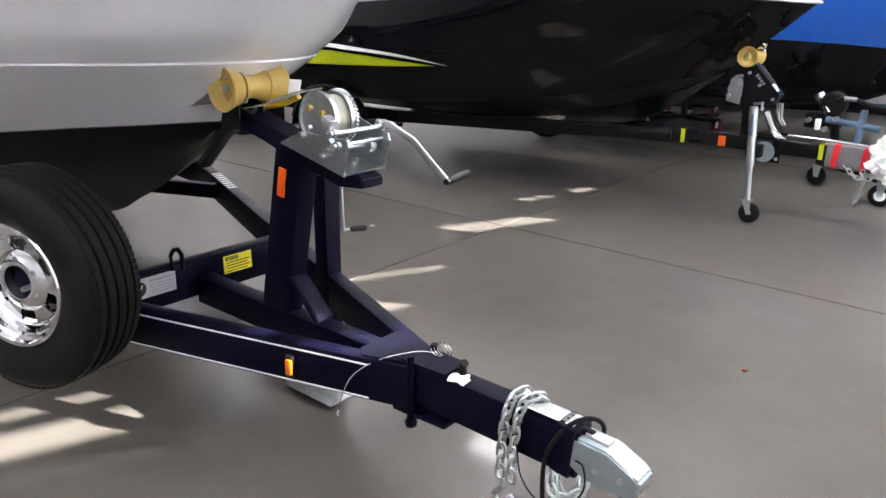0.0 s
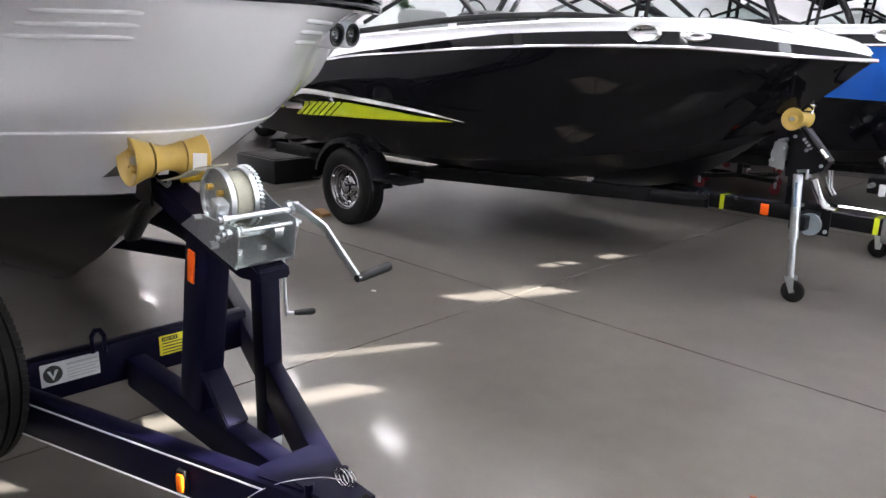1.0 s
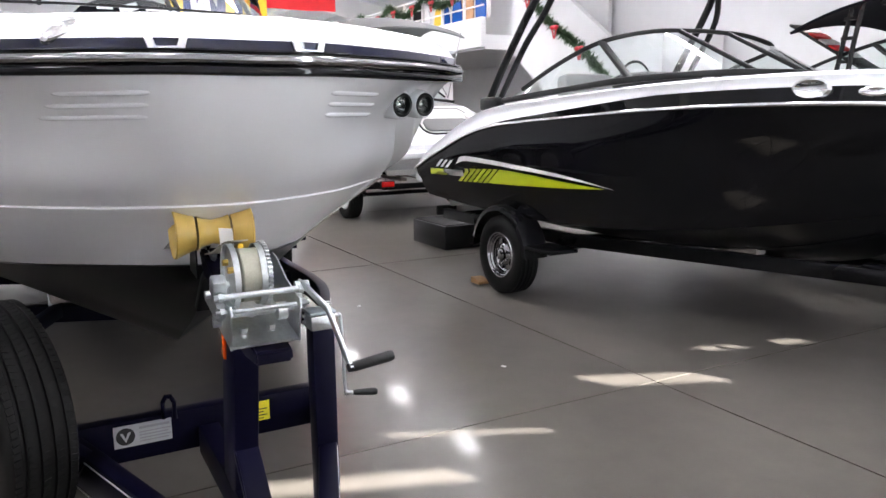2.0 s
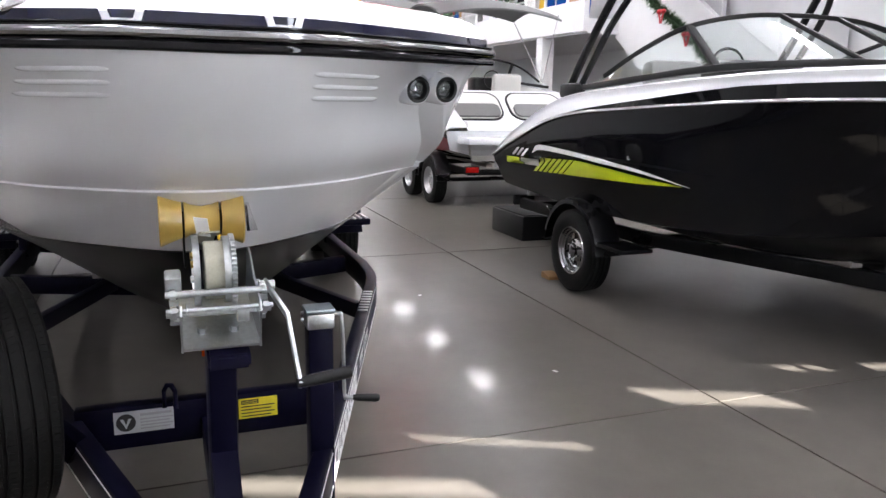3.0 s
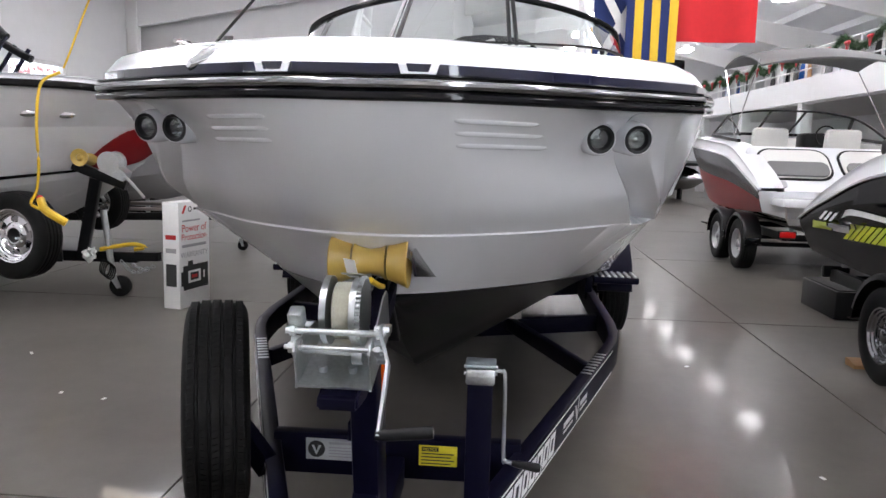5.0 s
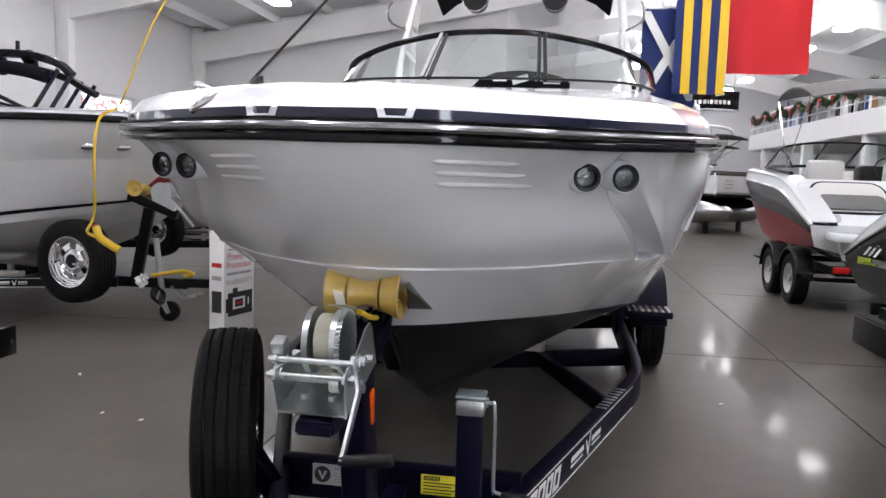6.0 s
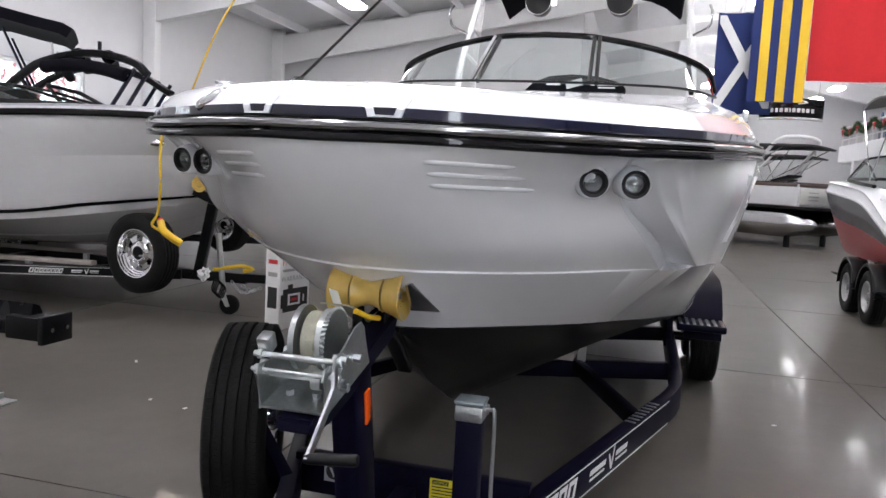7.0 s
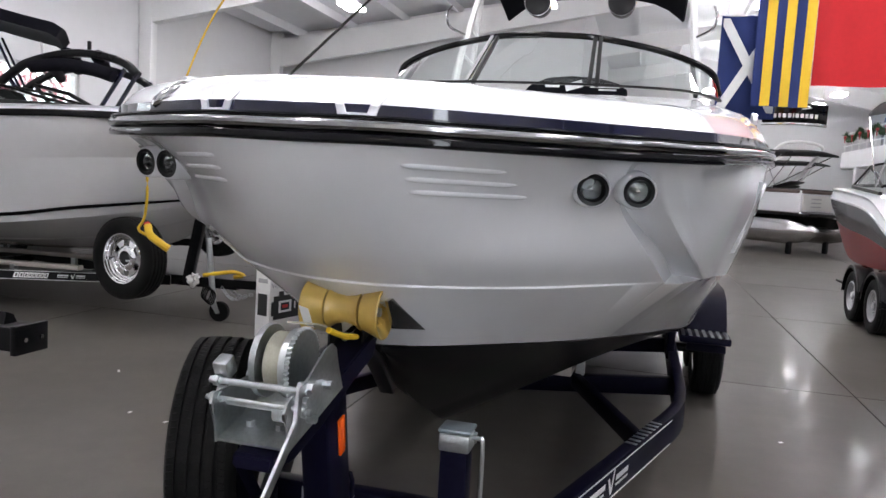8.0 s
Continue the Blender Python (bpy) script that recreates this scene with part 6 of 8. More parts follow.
# ---------------------------------------------------------------- plain black trailers
def black_trailer(at, turn, label, axles=(-4.18,), R=0.335, half=1.08, tongue=0.0, jack=-0.32, winch=True, rim="alloy", grow=1.0, level=0.5, group="", sides=(1, -1)):
    """A boat trailer about the x axis, its coupler towards +x at the place tongue."""
    tr = thing("boat_trailer", at, label, "trailer", group, turn)
    z = level
    part("tongue", beam(B(), [(tongue - 0.1, 0, z), (-1.75, 0, z + 0.005)], 0.08, 0.1, 0.006), "black_steel", tr)
    for s in (1, -1):
        part("side_rail", beam(B(), [(-1.45, s * 0.05, z), (-3.6, s * 0.78, z - 0.0), (-3.8, s * 0.82, z), (-5.7 * grow, s * 0.84, z)], 0.06, 0.1, 0.006), "black_steel", tr)
        part("bunk", beam(B(), [(-2.2, s * 0.42, z + 0.1), (-5.6 * grow, s * 0.5, z + 0.07)], 0.09, 0.045), "carpet", tr, "carpeted bunk under the hull")
        for x in (-2.9, -4.9):
            part("bunk_bracket", box(B(), (0.05, 0.05, 0.14), (x, s * 0.46, z + 0.02)), "zinc", tr)
        for x in axles if s in sides else ():
            wheel(tr, (x, s * half, R), R, 0.2, 0.185, s, rim)
            arc = [(x + (R + 0.07) * math.cos(a), s * half, R + (R + 0.07) * math.sin(a)) for a in [math.pi * (0.02 + 0.96 * k / 14) for k in range(15)]]
            f = sweep(B(), arc, [(-0.115, -0.03), (-0.11, 0.004), (-0.09, 0.012), (0.09, 0.012), (0.11, 0.004), (0.115, -0.03), (0.108, -0.03), (0.1, 0.0), (-0.1, 0.0), (-0.108, -0.03)])
            part("fender", f, "black_steel", tr, "rounded glossy black fender")
        part("fender_step", box(B(), (0.34, 0.26, 0.03), (max(axles) + R + 0.24, s * (half - 0.02), z - 0.04), bevel=0.006), "black_steel", tr)
        tail = part("tail_light", box(B(), (0.05, 0.22, 0.1), (-5.72 * grow, s * 0.82, z + 0.03), bevel=0.01), "plastic", tr)
        part("lens", box(B(), (0.03, 0.19, 0.075), (-5.745 * grow, s * 0.82, z + 0.03), bevel=0.008), "red_lens", tail)
    for x in (-2.4, -3.7, -5.6 * grow):
        wdt = 0.36 if x > -2.5 else 0.8
        part("cross_member", beam(B(), [(x, -wdt, z - 0.02), (x, wdt, z - 0.02)], 0.06, 0.08), "black_steel", tr)
    for x in axles:
        part("axle", rod(B(), (x, -half, R), (x, half, R), 0.03), "black_steel", tr)
    # coupler
    part("coupler", prism(B(), [(-0.12, -0.05), (0.0, -0.05), (0.1, -0.035), (0.12, 0.0), (0.1, 0.035), (0.0, 0.05), (-0.12, 0.05)], "z", z - 0.03, z + 0.055, at=(tongue, 0, 0)), "black_steel", tr)
    for s in (1, -1):
        chain([(tongue - 0.25, s * 0.05, z - 0.03), (tongue - 0.12, s * 0.09, z - 0.13), (tongue + 0.02, s * 0.08, z - 0.1)], 9, tr, 0.005, 0.024, 0.0135)
    if jack is not None:
        jx = -0.70 + tongue
        j = part("jack", rod(B(), (jx - 0.035, jack, 0.14), (jx - 0.075, jack, 0.8), 0.02, 14), "zinc", tr, "zinc swivel jack with a small wheel")
        part("jack_tube", rod(B(), (jx - 0.05, jack, 0.4), (jx - 0.078, jack, 0.8), 0.028, 14), "zinc", j)
        part("jack_mount", box(B(), (0.1, abs(jack) * 0.9, 0.09), (jx - 0.05, jack * 0.52, z), bevel=0.01), "black_steel", j)
        part("jack_plate", box(B(), (0.2, 0.012, 0.2), (jx - 0.04, -0.048, z - 0.01), bevel=0.004), "black_steel", j)
        for dx in (-0.12, 0.04):
            for dz in (-0.08, 0.07):
                part("plate_bolt", rod(B(), (jx + dx, -0.066, z + dz), (jx + dx, -0.05, z + dz), 0.013, 6), "zinc", j)
        part("swivel_plate", revolve(B(), [(0.0, 0.0), (0.0, 0.07), (0.02, 0.07), (0.02, 0.0)], 20, at=(jx - 0.0, jack * 0.75, z - 0.01)), "galv", j)
        part("jack_label", box(B(), (0.014, 0.003, 0.15), (jx - 0.066, jack - 0.029, 0.68), Matrix.Rotation(-0.06, 4, "Y")), "blue_label", j, "blue strip label", smooth=0)
        part("jack_wheel", revolve(B(), [(-0.018, 0.02), (-0.02, 0.055), (-0.012, 0.07), (0.012, 0.07), (0.02, 0.055), (0.018, 0.02)], 24, at=(jx - 0.012, jack, 0.07)), "rubber", j, "black caster wheel")
        part("caster_fork", prism(B(), [(jx - 0.065, 0.165), (jx - 0.005, 0.165), (jx + 0.0, 0.07), (jx - 0.02, 0.06)], "y", jack - 0.034, jack - 0.028), "zinc", j)
        part("caster_fork", prism(B(), [(jx - 0.065, 0.165), (jx - 0.005, 0.165), (jx + 0.0, 0.07), (jx - 0.02, 0.06)], "y", jack + 0.028, jack + 0.034), "zinc", j)
        part("jack_crank", tube(B(), [(jx - 0.078, jack, 0.79), (jx - 0.08, jack, 0.82), (jx - 0.02, jack - 0.02, 0.83), (jx - 0.02, jack - 0.02, 0.78)], 0.009, 8), "zinc", j)
    if winch:
        part("winch_post", beam(B(), [(-0.9, 0, z), (-0.91, 0, z + 0.35)], 0.07, 0.08, 0.008, up=(1, 0, 0)), "black_steel", tr)
        head = part("winch_head", prism(B(), [(-0.955, z + 0.53), (-0.87, z + 0.55), (-0.70, z + 0.36), (-0.73, z + 0.3), (-0.87, z + 0.24), (-0.955, z + 0.24)], "y", -0.055, 0.055), "black_steel", tr, "folded black winch bracket")
        q = Vector((0.63, 0, -0.7)).normalized()
        for k, w in enumerate((0.022, 0.018, 0.02, 0.018)):
            part("print", box(B(), (w * 0.8, 0.002, 0.02), Vector((-0.865, -0.057, z + 0.485)) + q * (0.024 * k), Matrix.Rotation(0.84, 4, "Y")), "silver_label", head, smooth=0)
        w = part("winch", revolve(B(), [(-0.05, 0.0), (-0.05, 0.05), (-0.044, 0.05), (-0.044, 0.032), (0.044, 0.032), (0.044, 0.05), (0.05, 0.05), (0.05, 0.0)], 24, at=(-1.0, -0.04, z + 0.38)), "zinc", tr, "small zinc winch behind the bracket")
        part("winch_frame", prism(B(), [(-1.05, z + 0.3), (-0.95, z + 0.28), (-0.95, z + 0.46), (-1.03, z + 0.46)], "y", -0.1, -0.094), "zinc", w)
        for dx, dz in ((-0.99, 0.47), (-1.03, 0.34), (-0.97, 0.42)):
            part("winch_pin", rod(B(), (dx, -0.13, z + dz), (dx, 0.0, z + dz), 0.012, 10), "zinc", w)
        for dx, dz in ((-0.84, 0.42), (-0.74, 0.33), (-0.80, 0.26), (-0.92, 0.5)):
            part("bracket_bolt", rod(B(), (dx, -0.07, z + dz), (dx, -0.05, z + dz), 0.012, 6), "zinc", head)
        grip = part("winch_grip", rod(B(), (-0.87, -0.09, z + 0.56), (-0.735, -0.12, z + 0.435), 0.02, 12), "plastic", tr, "dark winch grip with a bright end")
        part("grip_end", rod(B(), (-0.735, -0.12, z + 0.435), (-0.69, -0.13, z + 0.392), 0.014, 12), "chrome", grip)
        part("crank", beam(B(), [(-0.757, -0.1, z + 0.245), (-0.70, -0.12, z + 0.14), (-0.66, -0.13, z + 0.1), (-0.58, -0.16, z + 0.1)], 0.012, 0.045, 0.003, up=(1, 0, 0.6)), "chrome", tr, "bright plated crank")
        part("strap_handle", beam(B(), [(-0.69, -0.05, z + 0.31), (-0.68, -0.05, z + 0.2), (-0.645, -0.05, z + 0.155)], 0.012, 0.045, 0.003, up=(1, 0, 0.3)), "chrome", tr, "bright plated handle")
        c = (-0.935, -0.02, z + 0.61)
        bell = [(-0.09, 0.0), (-0.09, 0.02), (-0.082, 0.03), (-0.094, 0.068), (-0.088, 0.072), (-0.06, 0.06), (-0.02, 0.036)]
        part("bow_roller", revolve(B(), bell + [(-a, r) for a, r in reversed(bell)], 32, at=c), "roller", tr, "amber waisted bow roller")
        part("roller_nut", rod(B(), (c[0], -0.125, c[2]), (c[0], 0.085, c[2]), 0.014, 6), "zinc", tr)
    return tr


bt = black_trailer((0, 4.05, 0), 0, "black painted single-axle boat trailer with zinc jack", tongue=0.0, rim="rail_steel", sides=(-1,))
for x, mat, w in ((-1.36, "lime", 0.03), (-0.38, "lime", 0.03)):
    part("strap_loop", sweep(B(), [(x, -0.043, 0.452), (x, -0.043, 0.555), (x, 0.043, 0.555), (x, 0.043, 0.452)], rect(0.003, w), up=(1, 0, 0)), mat, bt, "lime green tie strap")
part("side_marker", box(B(), (0.055, 0.012, 0.075), (-1.06, -0.045, 0.50), bevel=0.004), "orange", bt, "orange side reflector")
part("label", box(B(), (0.16, 0.003, 0.08), (-1.95, -0.235, 0.5), Matrix.Rotation(0.33, 4, "Z"), 0.001), "silver_label", bt, "grey foil label", smooth=0)
# padded coupler wrap with two red straps
wrap = part("coupler_wrap", beam(B(), [(-0.34, 0, 0.49), (-0.02, 0, 0.485)], 0.15, 0.17, 0.04), "grey_canvas", bt, "grey padded cover with red straps")
part("tie_cable", tube(B(), spline([(-0.6, -0.13, 0.605), (-0.45, -0.1, 0.6), (-0.2, -0.09, 0.59), (0.05, -0.08, 0.575)], 16), 0.009, 8), "chrome", bt, "bright tie cable along the tongue")
chain([(-0.1, -0.08, 0.42), (-0.08, -0.085, 0.33), (-0.1, -0.08, 0.26), (-0.12, -0.08, 0.2)], 10, bt, 0.005, 0.024, 0.0135)
for x in (-0.28, -0.1):
    part("red_strap", beam(B(), [(x - 0.02, 0, 0.49), (x + 0.02, 0, 0.487)], 0.16, 0.18, 0.04), "red_cloth", wrap)
black_trailer((0.5, 6.9, 0), 0, "black painted boat trailer under the blue boat", tongue=0.0)
black_trailer((0.2, 10.0, 0), 0, "black painted boat trailer under the white boat", tongue=0.0)
black_trailer((-14.4, 4.72, 0), 180, "black tandem-axle boat trailer with red tail lights", axles=(-4.15, -5.1), half=1.15, tongue=0.0)
lt = black_trailer((-6.1, -2.37, 0), 95, "black boat trailer with chrome spare wheel and caster jack", axles=(-6.3, -7.2), half=1.15, tongue=-0.65, jack=None, grow=1.28, level=0.36, winch=False, rim="chrome")


def left_trailer_fittings():
    z = 0.36
    wheel(lt, (-1.5, -0.7, 0.64), 0.385, 0.215, 0.225, -1, "chrome", name="spare_tyre", label="spare tyre on a polished chrome rim", turn=-15, hub="plastic")
    part("spare_bracket", box(B(), (0.08, 0.4, 0.08), (-1.5, -0.42, 0.52)), "black_steel", lt)
    px, py = 0.06, -0.2
    part("winch_post", beam(B(), [(px - 1.3, py * 0.5, z), (px - 1.1, py, 1.12)], 0.08, 0.1, 0.01, up=(1, 0, 0)), "black_steel", lt)
    part("winch_arm", beam(B(), [(px - 1.3, py, 1.24), (px - 1.18, py, 1.19), (px - 0.82, py, 1.06)], 0.08, 0.09, 0.01), "black_steel", lt)
    bell = [(-0.12, 0.0), (-0.12, 0.02), (-0.1, 0.035), (-0.115, 0.078), (-0.108, 0.08), (-0.06, 0.06), (-0.02, 0.038)]
    part("bow_roller", revolve(B(), bell + [(-q, rad) for q, rad in reversed(bell)], 28, at=(px - 1.2, py, 1.31)), "roller", lt, "amber waisted bow roller")
    w = part("winch", prism(B(), [(px - 1.05, 1.2), (px - 0.83, 1.1), (px - 0.8, 1.18), (px - 0.9, 1.26)], "y", py - 0.08, py + 0.08), "zinc", lt, "zinc hand winch")
    part("drum", revolve(B(), [(-0.09, 0.0), (-0.09, 0.1), (-0.08, 0.1), (-0.08, 0.08), (0.08, 0.08), (0.08, 0.1), (0.09, 0.1), (0.09, 0.0)], 28, at=(px - 0.95, py, 1.27)), "zinc", w)
    part("crank", beam(B(), [(px - 0.86, py - 0.11, 1.22), (px - 0.72, py - 0.12, 1.08), (px - 0.62, py - 0.11, 0.96)], 0.012, 0.026, 0.002, up=(1, 0, 0.6)), "zinc", w)
    j = part("jack", rod(B(), (-0.95, -0.12, 0.2), (-1.02, -0.12, 0.82), 0.03, 14), "zinc", lt, "zinc caster jack with a coiled cable")
    part("caster_wheel", revolve(B(), [(-0.03, 0.03), (-0.032, 0.08), (-0.02, 0.1), (0.02, 0.1), (0.032, 0.08), (0.03, 0.03)], 24, at=(-0.88, -0.12, 0.1)), "rubber", j, "black spoked caster wheel")
    part("caster_hub", revolve(B(), [(-0.02, 0.0), (-0.02, 0.03), (0.02, 0.03), (0.02, 0.0)], 12, at=(-0.88, -0.12, 0.1)), "plastic", j)
    for k in range(5):
        a = 2 * math.pi * k / 5
        part("caster_spoke", box(B(), (0.06, 0.03, 0.016), (-0.88 + 0.05 * math.cos(a), -0.12, 0.1 + 0.05 * math.sin(a)), Matrix.Rotation(-a, 4, "Y")), "plastic", j)
    part("caster_fork", prism(B(), [(-1.0, 0.24), (-0.92, 0.24), (-0.86, 0.09), (-0.9, 0.08)], "y", -0.165, -0.155), "zinc", j)
    for k in range(4):
        c = Vector((-1.0 + 0.015 * k, -0.17, 0.28 - 0.012 * k))
        part("coiled_cable", tube(B(), [c + Vector((0.05 * math.cos(a), 0.01 * math.sin(3 * a), 0.075 * math.sin(a))) for a in [2 * math.pi * i / 20 for i in range(20)]], 0.007, 6, loop=True, up=(0, 1, 0)), "rubber", j)
    bag = B()
    bmesh.ops.create_icosphere(bag, subdivisions=3, radius=0.08)
    for v in bag.verts:
        v.co *= 0.7 + 0.6 * noise.noise(v.co * 22)
        v.co += Vector((-1.12, -0.2, 0.41))
    part("plastic_wrap", bag, "paper", lt, "crumpled white plastic wrap")
    part("yellow_strap", tube(B(), spline([(-1.05, -0.15, 0.45), (-0.9, -0.12, 0.48), (-0.75, -0.1, 0.5), (-0.66, -0.08, 0.47), (-0.75, -0.1, 0.45)], 20), 0.02, 8), "yellow", lt, "yellow strap bundle on the tongue")
    painted_words(frame_of((-2.83, -0.5555, z), (0.947, 0.321, 0), (0, 0, 1)), (0.05, 0.045, 0.04, 0.036, 0.036, 0.038, 0.036, 0.038), 0.026, lt, 0.26)
    for dz in (0.042, -0.042):
        part("pinstripe", beam(B(), [(-3.5, -0.782, z + dz), (-1.6, -0.137, z + dz)], 0.002, 0.006, 0), "white_paint", lt, "thin white pinstripe")


left_trailer_fittings()


# ---------------------------------------------------------------- another cruiser behind the silver one, and a trailer tongue
runabout((-9.6, -1.9, 0.0), 95, "white cruiser boat with black tower behind the silver one", "white_gel", "silver_gel", "white_gel", "silver_gel", grow=(1.25, 1.05, 1.25), tower=None, rail="black_gel", low=0.4)
ct = black_trailer((-9.6, -1.9, 0), 95, "black boat trailer under the white cruiser", axles=(-6.1, -7.0), half=1.15, tongue=-0.6, jack=-0.32, grow=1.25, level=0.45, rim="chrome")
wheel(ct, (-2.85, -1.2, 0.7), 0.36, 0.2, 0.19, -1, "chrome", name="spare_tyre", label="spare tyre on a polished chrome rim", turn=-15, hub="plastic")
part("spare_bracket", box(B(), (0.08, 0.8, 0.08), (-2.85, -0.8, 0.6)), "black_steel", ct)


def canopy_and_tower():
    """The rounded black tower and canvas top on the silver cruiser."""
    b = left_boat
    home = b.matrix_basis.inverted()

    def at(x, y, z):
        return home @ Vector((x, y, z))
    near = [(-6.55, 2.02), (-6.38, 2.18), (-6.04, 2.42), (-5.8, 2.54), (-5.34, 2.63), (-4.95, 2.62), (-4.62, 2.54), (-4.46, 2.42)]
    far = [(-7.3, 2.02), (-7.0, 2.3), (-6.6, 2.52), (-6.1, 2.64), (-5.7, 2.62), (-5.3, 2.52), (-5.1, 2.42), (-4.92, 2.33)]
    for x, path in ((-6.2, near), (-7.3, far)):
        part("tower_arm", sweep(B(), spline([at(x, y, z) for y, z in path], 36), rect(0.09, 0.085, 0.03)), "black_steel", b, "broad moulded black tower arm")
        e = path[-2][0]
        for y0, z0, y1, z1 in ((e + 0.16, 2.44, e - 0.14, 2.0), (e, 2.48, e - 0.34, 2.0), (e - 1.5, 2.38, e - 1.15, 1.98)):
            part("tower_strut", beam(B(), [at(x, y0, z0), at(x, y1, z1)], 0.035, 0.045, 0.014), "navy_gel", b, "dark blue tower strut")
    part("screen_side", tube(B(), [at(-6.15, -5.7, 2.28), at(-6.15, -5.27, 2.2), at(-6.15, -4.8, 2.0)], 0.022, 8), "plastic", b, "black windscreen frame")
    part("screen_side", tube(B(), [at(-6.15, -5.7, 2.28), at(-6.15, -5.46, 2.03), at(-6.15, -5.3, 1.98)], 0.022, 8), "plastic", b)
    for y, z, rad in ((-5.34, 2.62, 0.075), (-4.95, 2.6, 0.075), (-5.6, 2.5, 0.06)):
        part("tower_bridge", tube(B(), spline([at(-6.2, y, z), at(-6.55, y - 0.25, z + 0.04), at(-6.95, y - 0.55, z + 0.04), at(-7.3, y - 0.8, z)], 12), rad, 12), "canvas", b, "padded black tower bridge")
    rolled = spline([at(-6.16, -5.75, 2.48), at(-6.12, -5.34, 2.5), at(-6.12, -4.95, 2.46), at(-6.16, -4.72, 2.4)], 20)
    part("rolled_cover", tube(B(), rolled, 0.07, 12), "canvas", b, "rolled black canvas cover under the tower")
    rows = [[at(-6.6 - 0.9 * j / 8, y - 0.7 * j / 8, z + 0.04 * math.sin(math.pi * j / 8)) for j in range(9)] for y, z in ((-8.4, 3.16), (-7.6, 3.16), (-6.8, 3.1), (-6.35, 3.0), (-5.95, 2.92), (-5.85, 2.87))]
    bm = skin(B(), rows, both=False)
    bmesh.ops.solidify(bm, geom=bm.faces[:], thickness=0.13)
    part("canopy", bm, "canvas", b, "black canvas canopy")
    for x, y in ((-6.6, -6.05), (-7.3, -6.6)):
        part("canopy_strut", tube(B(), [at(x, y + 0.05, 2.45), at(x, y, 2.82)], 0.012, 8), "steel", b)
        part("canopy_strut", tube(B(), [at(x, y - 0.3, 2.3), at(x, y - 0.7, 2.98)], 0.016, 8), "navy_gel", b)
    part("mast_light", box(B(), (0.035, 0.035, 0.12), at(-6.4, -5.23, 2.74), bevel=0.008), "plastic", b)


canopy_and_tower()


def tongue_stub():
    t = thing("trailer_tongue", (-2.8, -3.2, 0), "end of a black trailer tongue on a zinc foot", "trailer")
    part("beam", beam(B(), [(0.0, -2.4, 0.5), (0.0, 0.42, 0.5)], 0.1, 0.12, 0.008), "black_steel", t)
    part("bracket", box(B(), (0.2, 0.28, 0.14), (0.0, 0.5, 0.5), bevel=0.012), "black_steel", t)
    part("bracket_lip", box(B(), (0.24, 0.04, 0.17), (0.0, 0.63, 0.5), bevel=0.008), "black_steel", t)
    part("latch", prism(B(), [(-0.05, 0.56), (0.05, 0.56), (0.03, 0.64), (-0.02, 0.62)], "y", 0.2, 0.5), "black_steel", t)
    for x in (-0.06, 0.06):
        part("bolt", rod(B(), (x, 0.655, 0.5), (x, 0.665, 0.5), 0.014, 6), "steel", t)
    part("side_rail", beam(B(), [(0.0, -0.2, 0.47), (0.9, -2.4, 0.47)], 0.07, 0.12), "black_steel", t)
    part("side_rail", beam(B(), [(0.0, -0.2, 0.47), (-0.9, -2.4, 0.47)], 0.07, 0.12), "black_steel", t)
    part("leg", rod(B(), (0.06, 0.22, 0.02), (0.06, 0.22, 0.72), 0.03, 12), "galv", t)
    part("foot", box(B(), (0.2, 0.2, 0.012), (0.06, 0.22, 0.006), bevel=0.003), "zinc", t)
    part("foot_rib", box(B(), (0.18, 0.02, 0.04), (0.06, 0.22, 0.03), bevel=0.003), "zinc", t)
    part("crank", tube(B(), [(0.06, 0.22, 0.72), (0.06, 0.22, 0.76), (0.2, 0.22, 0.76), (0.2, 0.22, 0.9)], 0.01, 8), "zinc", t)


tongue_stub()


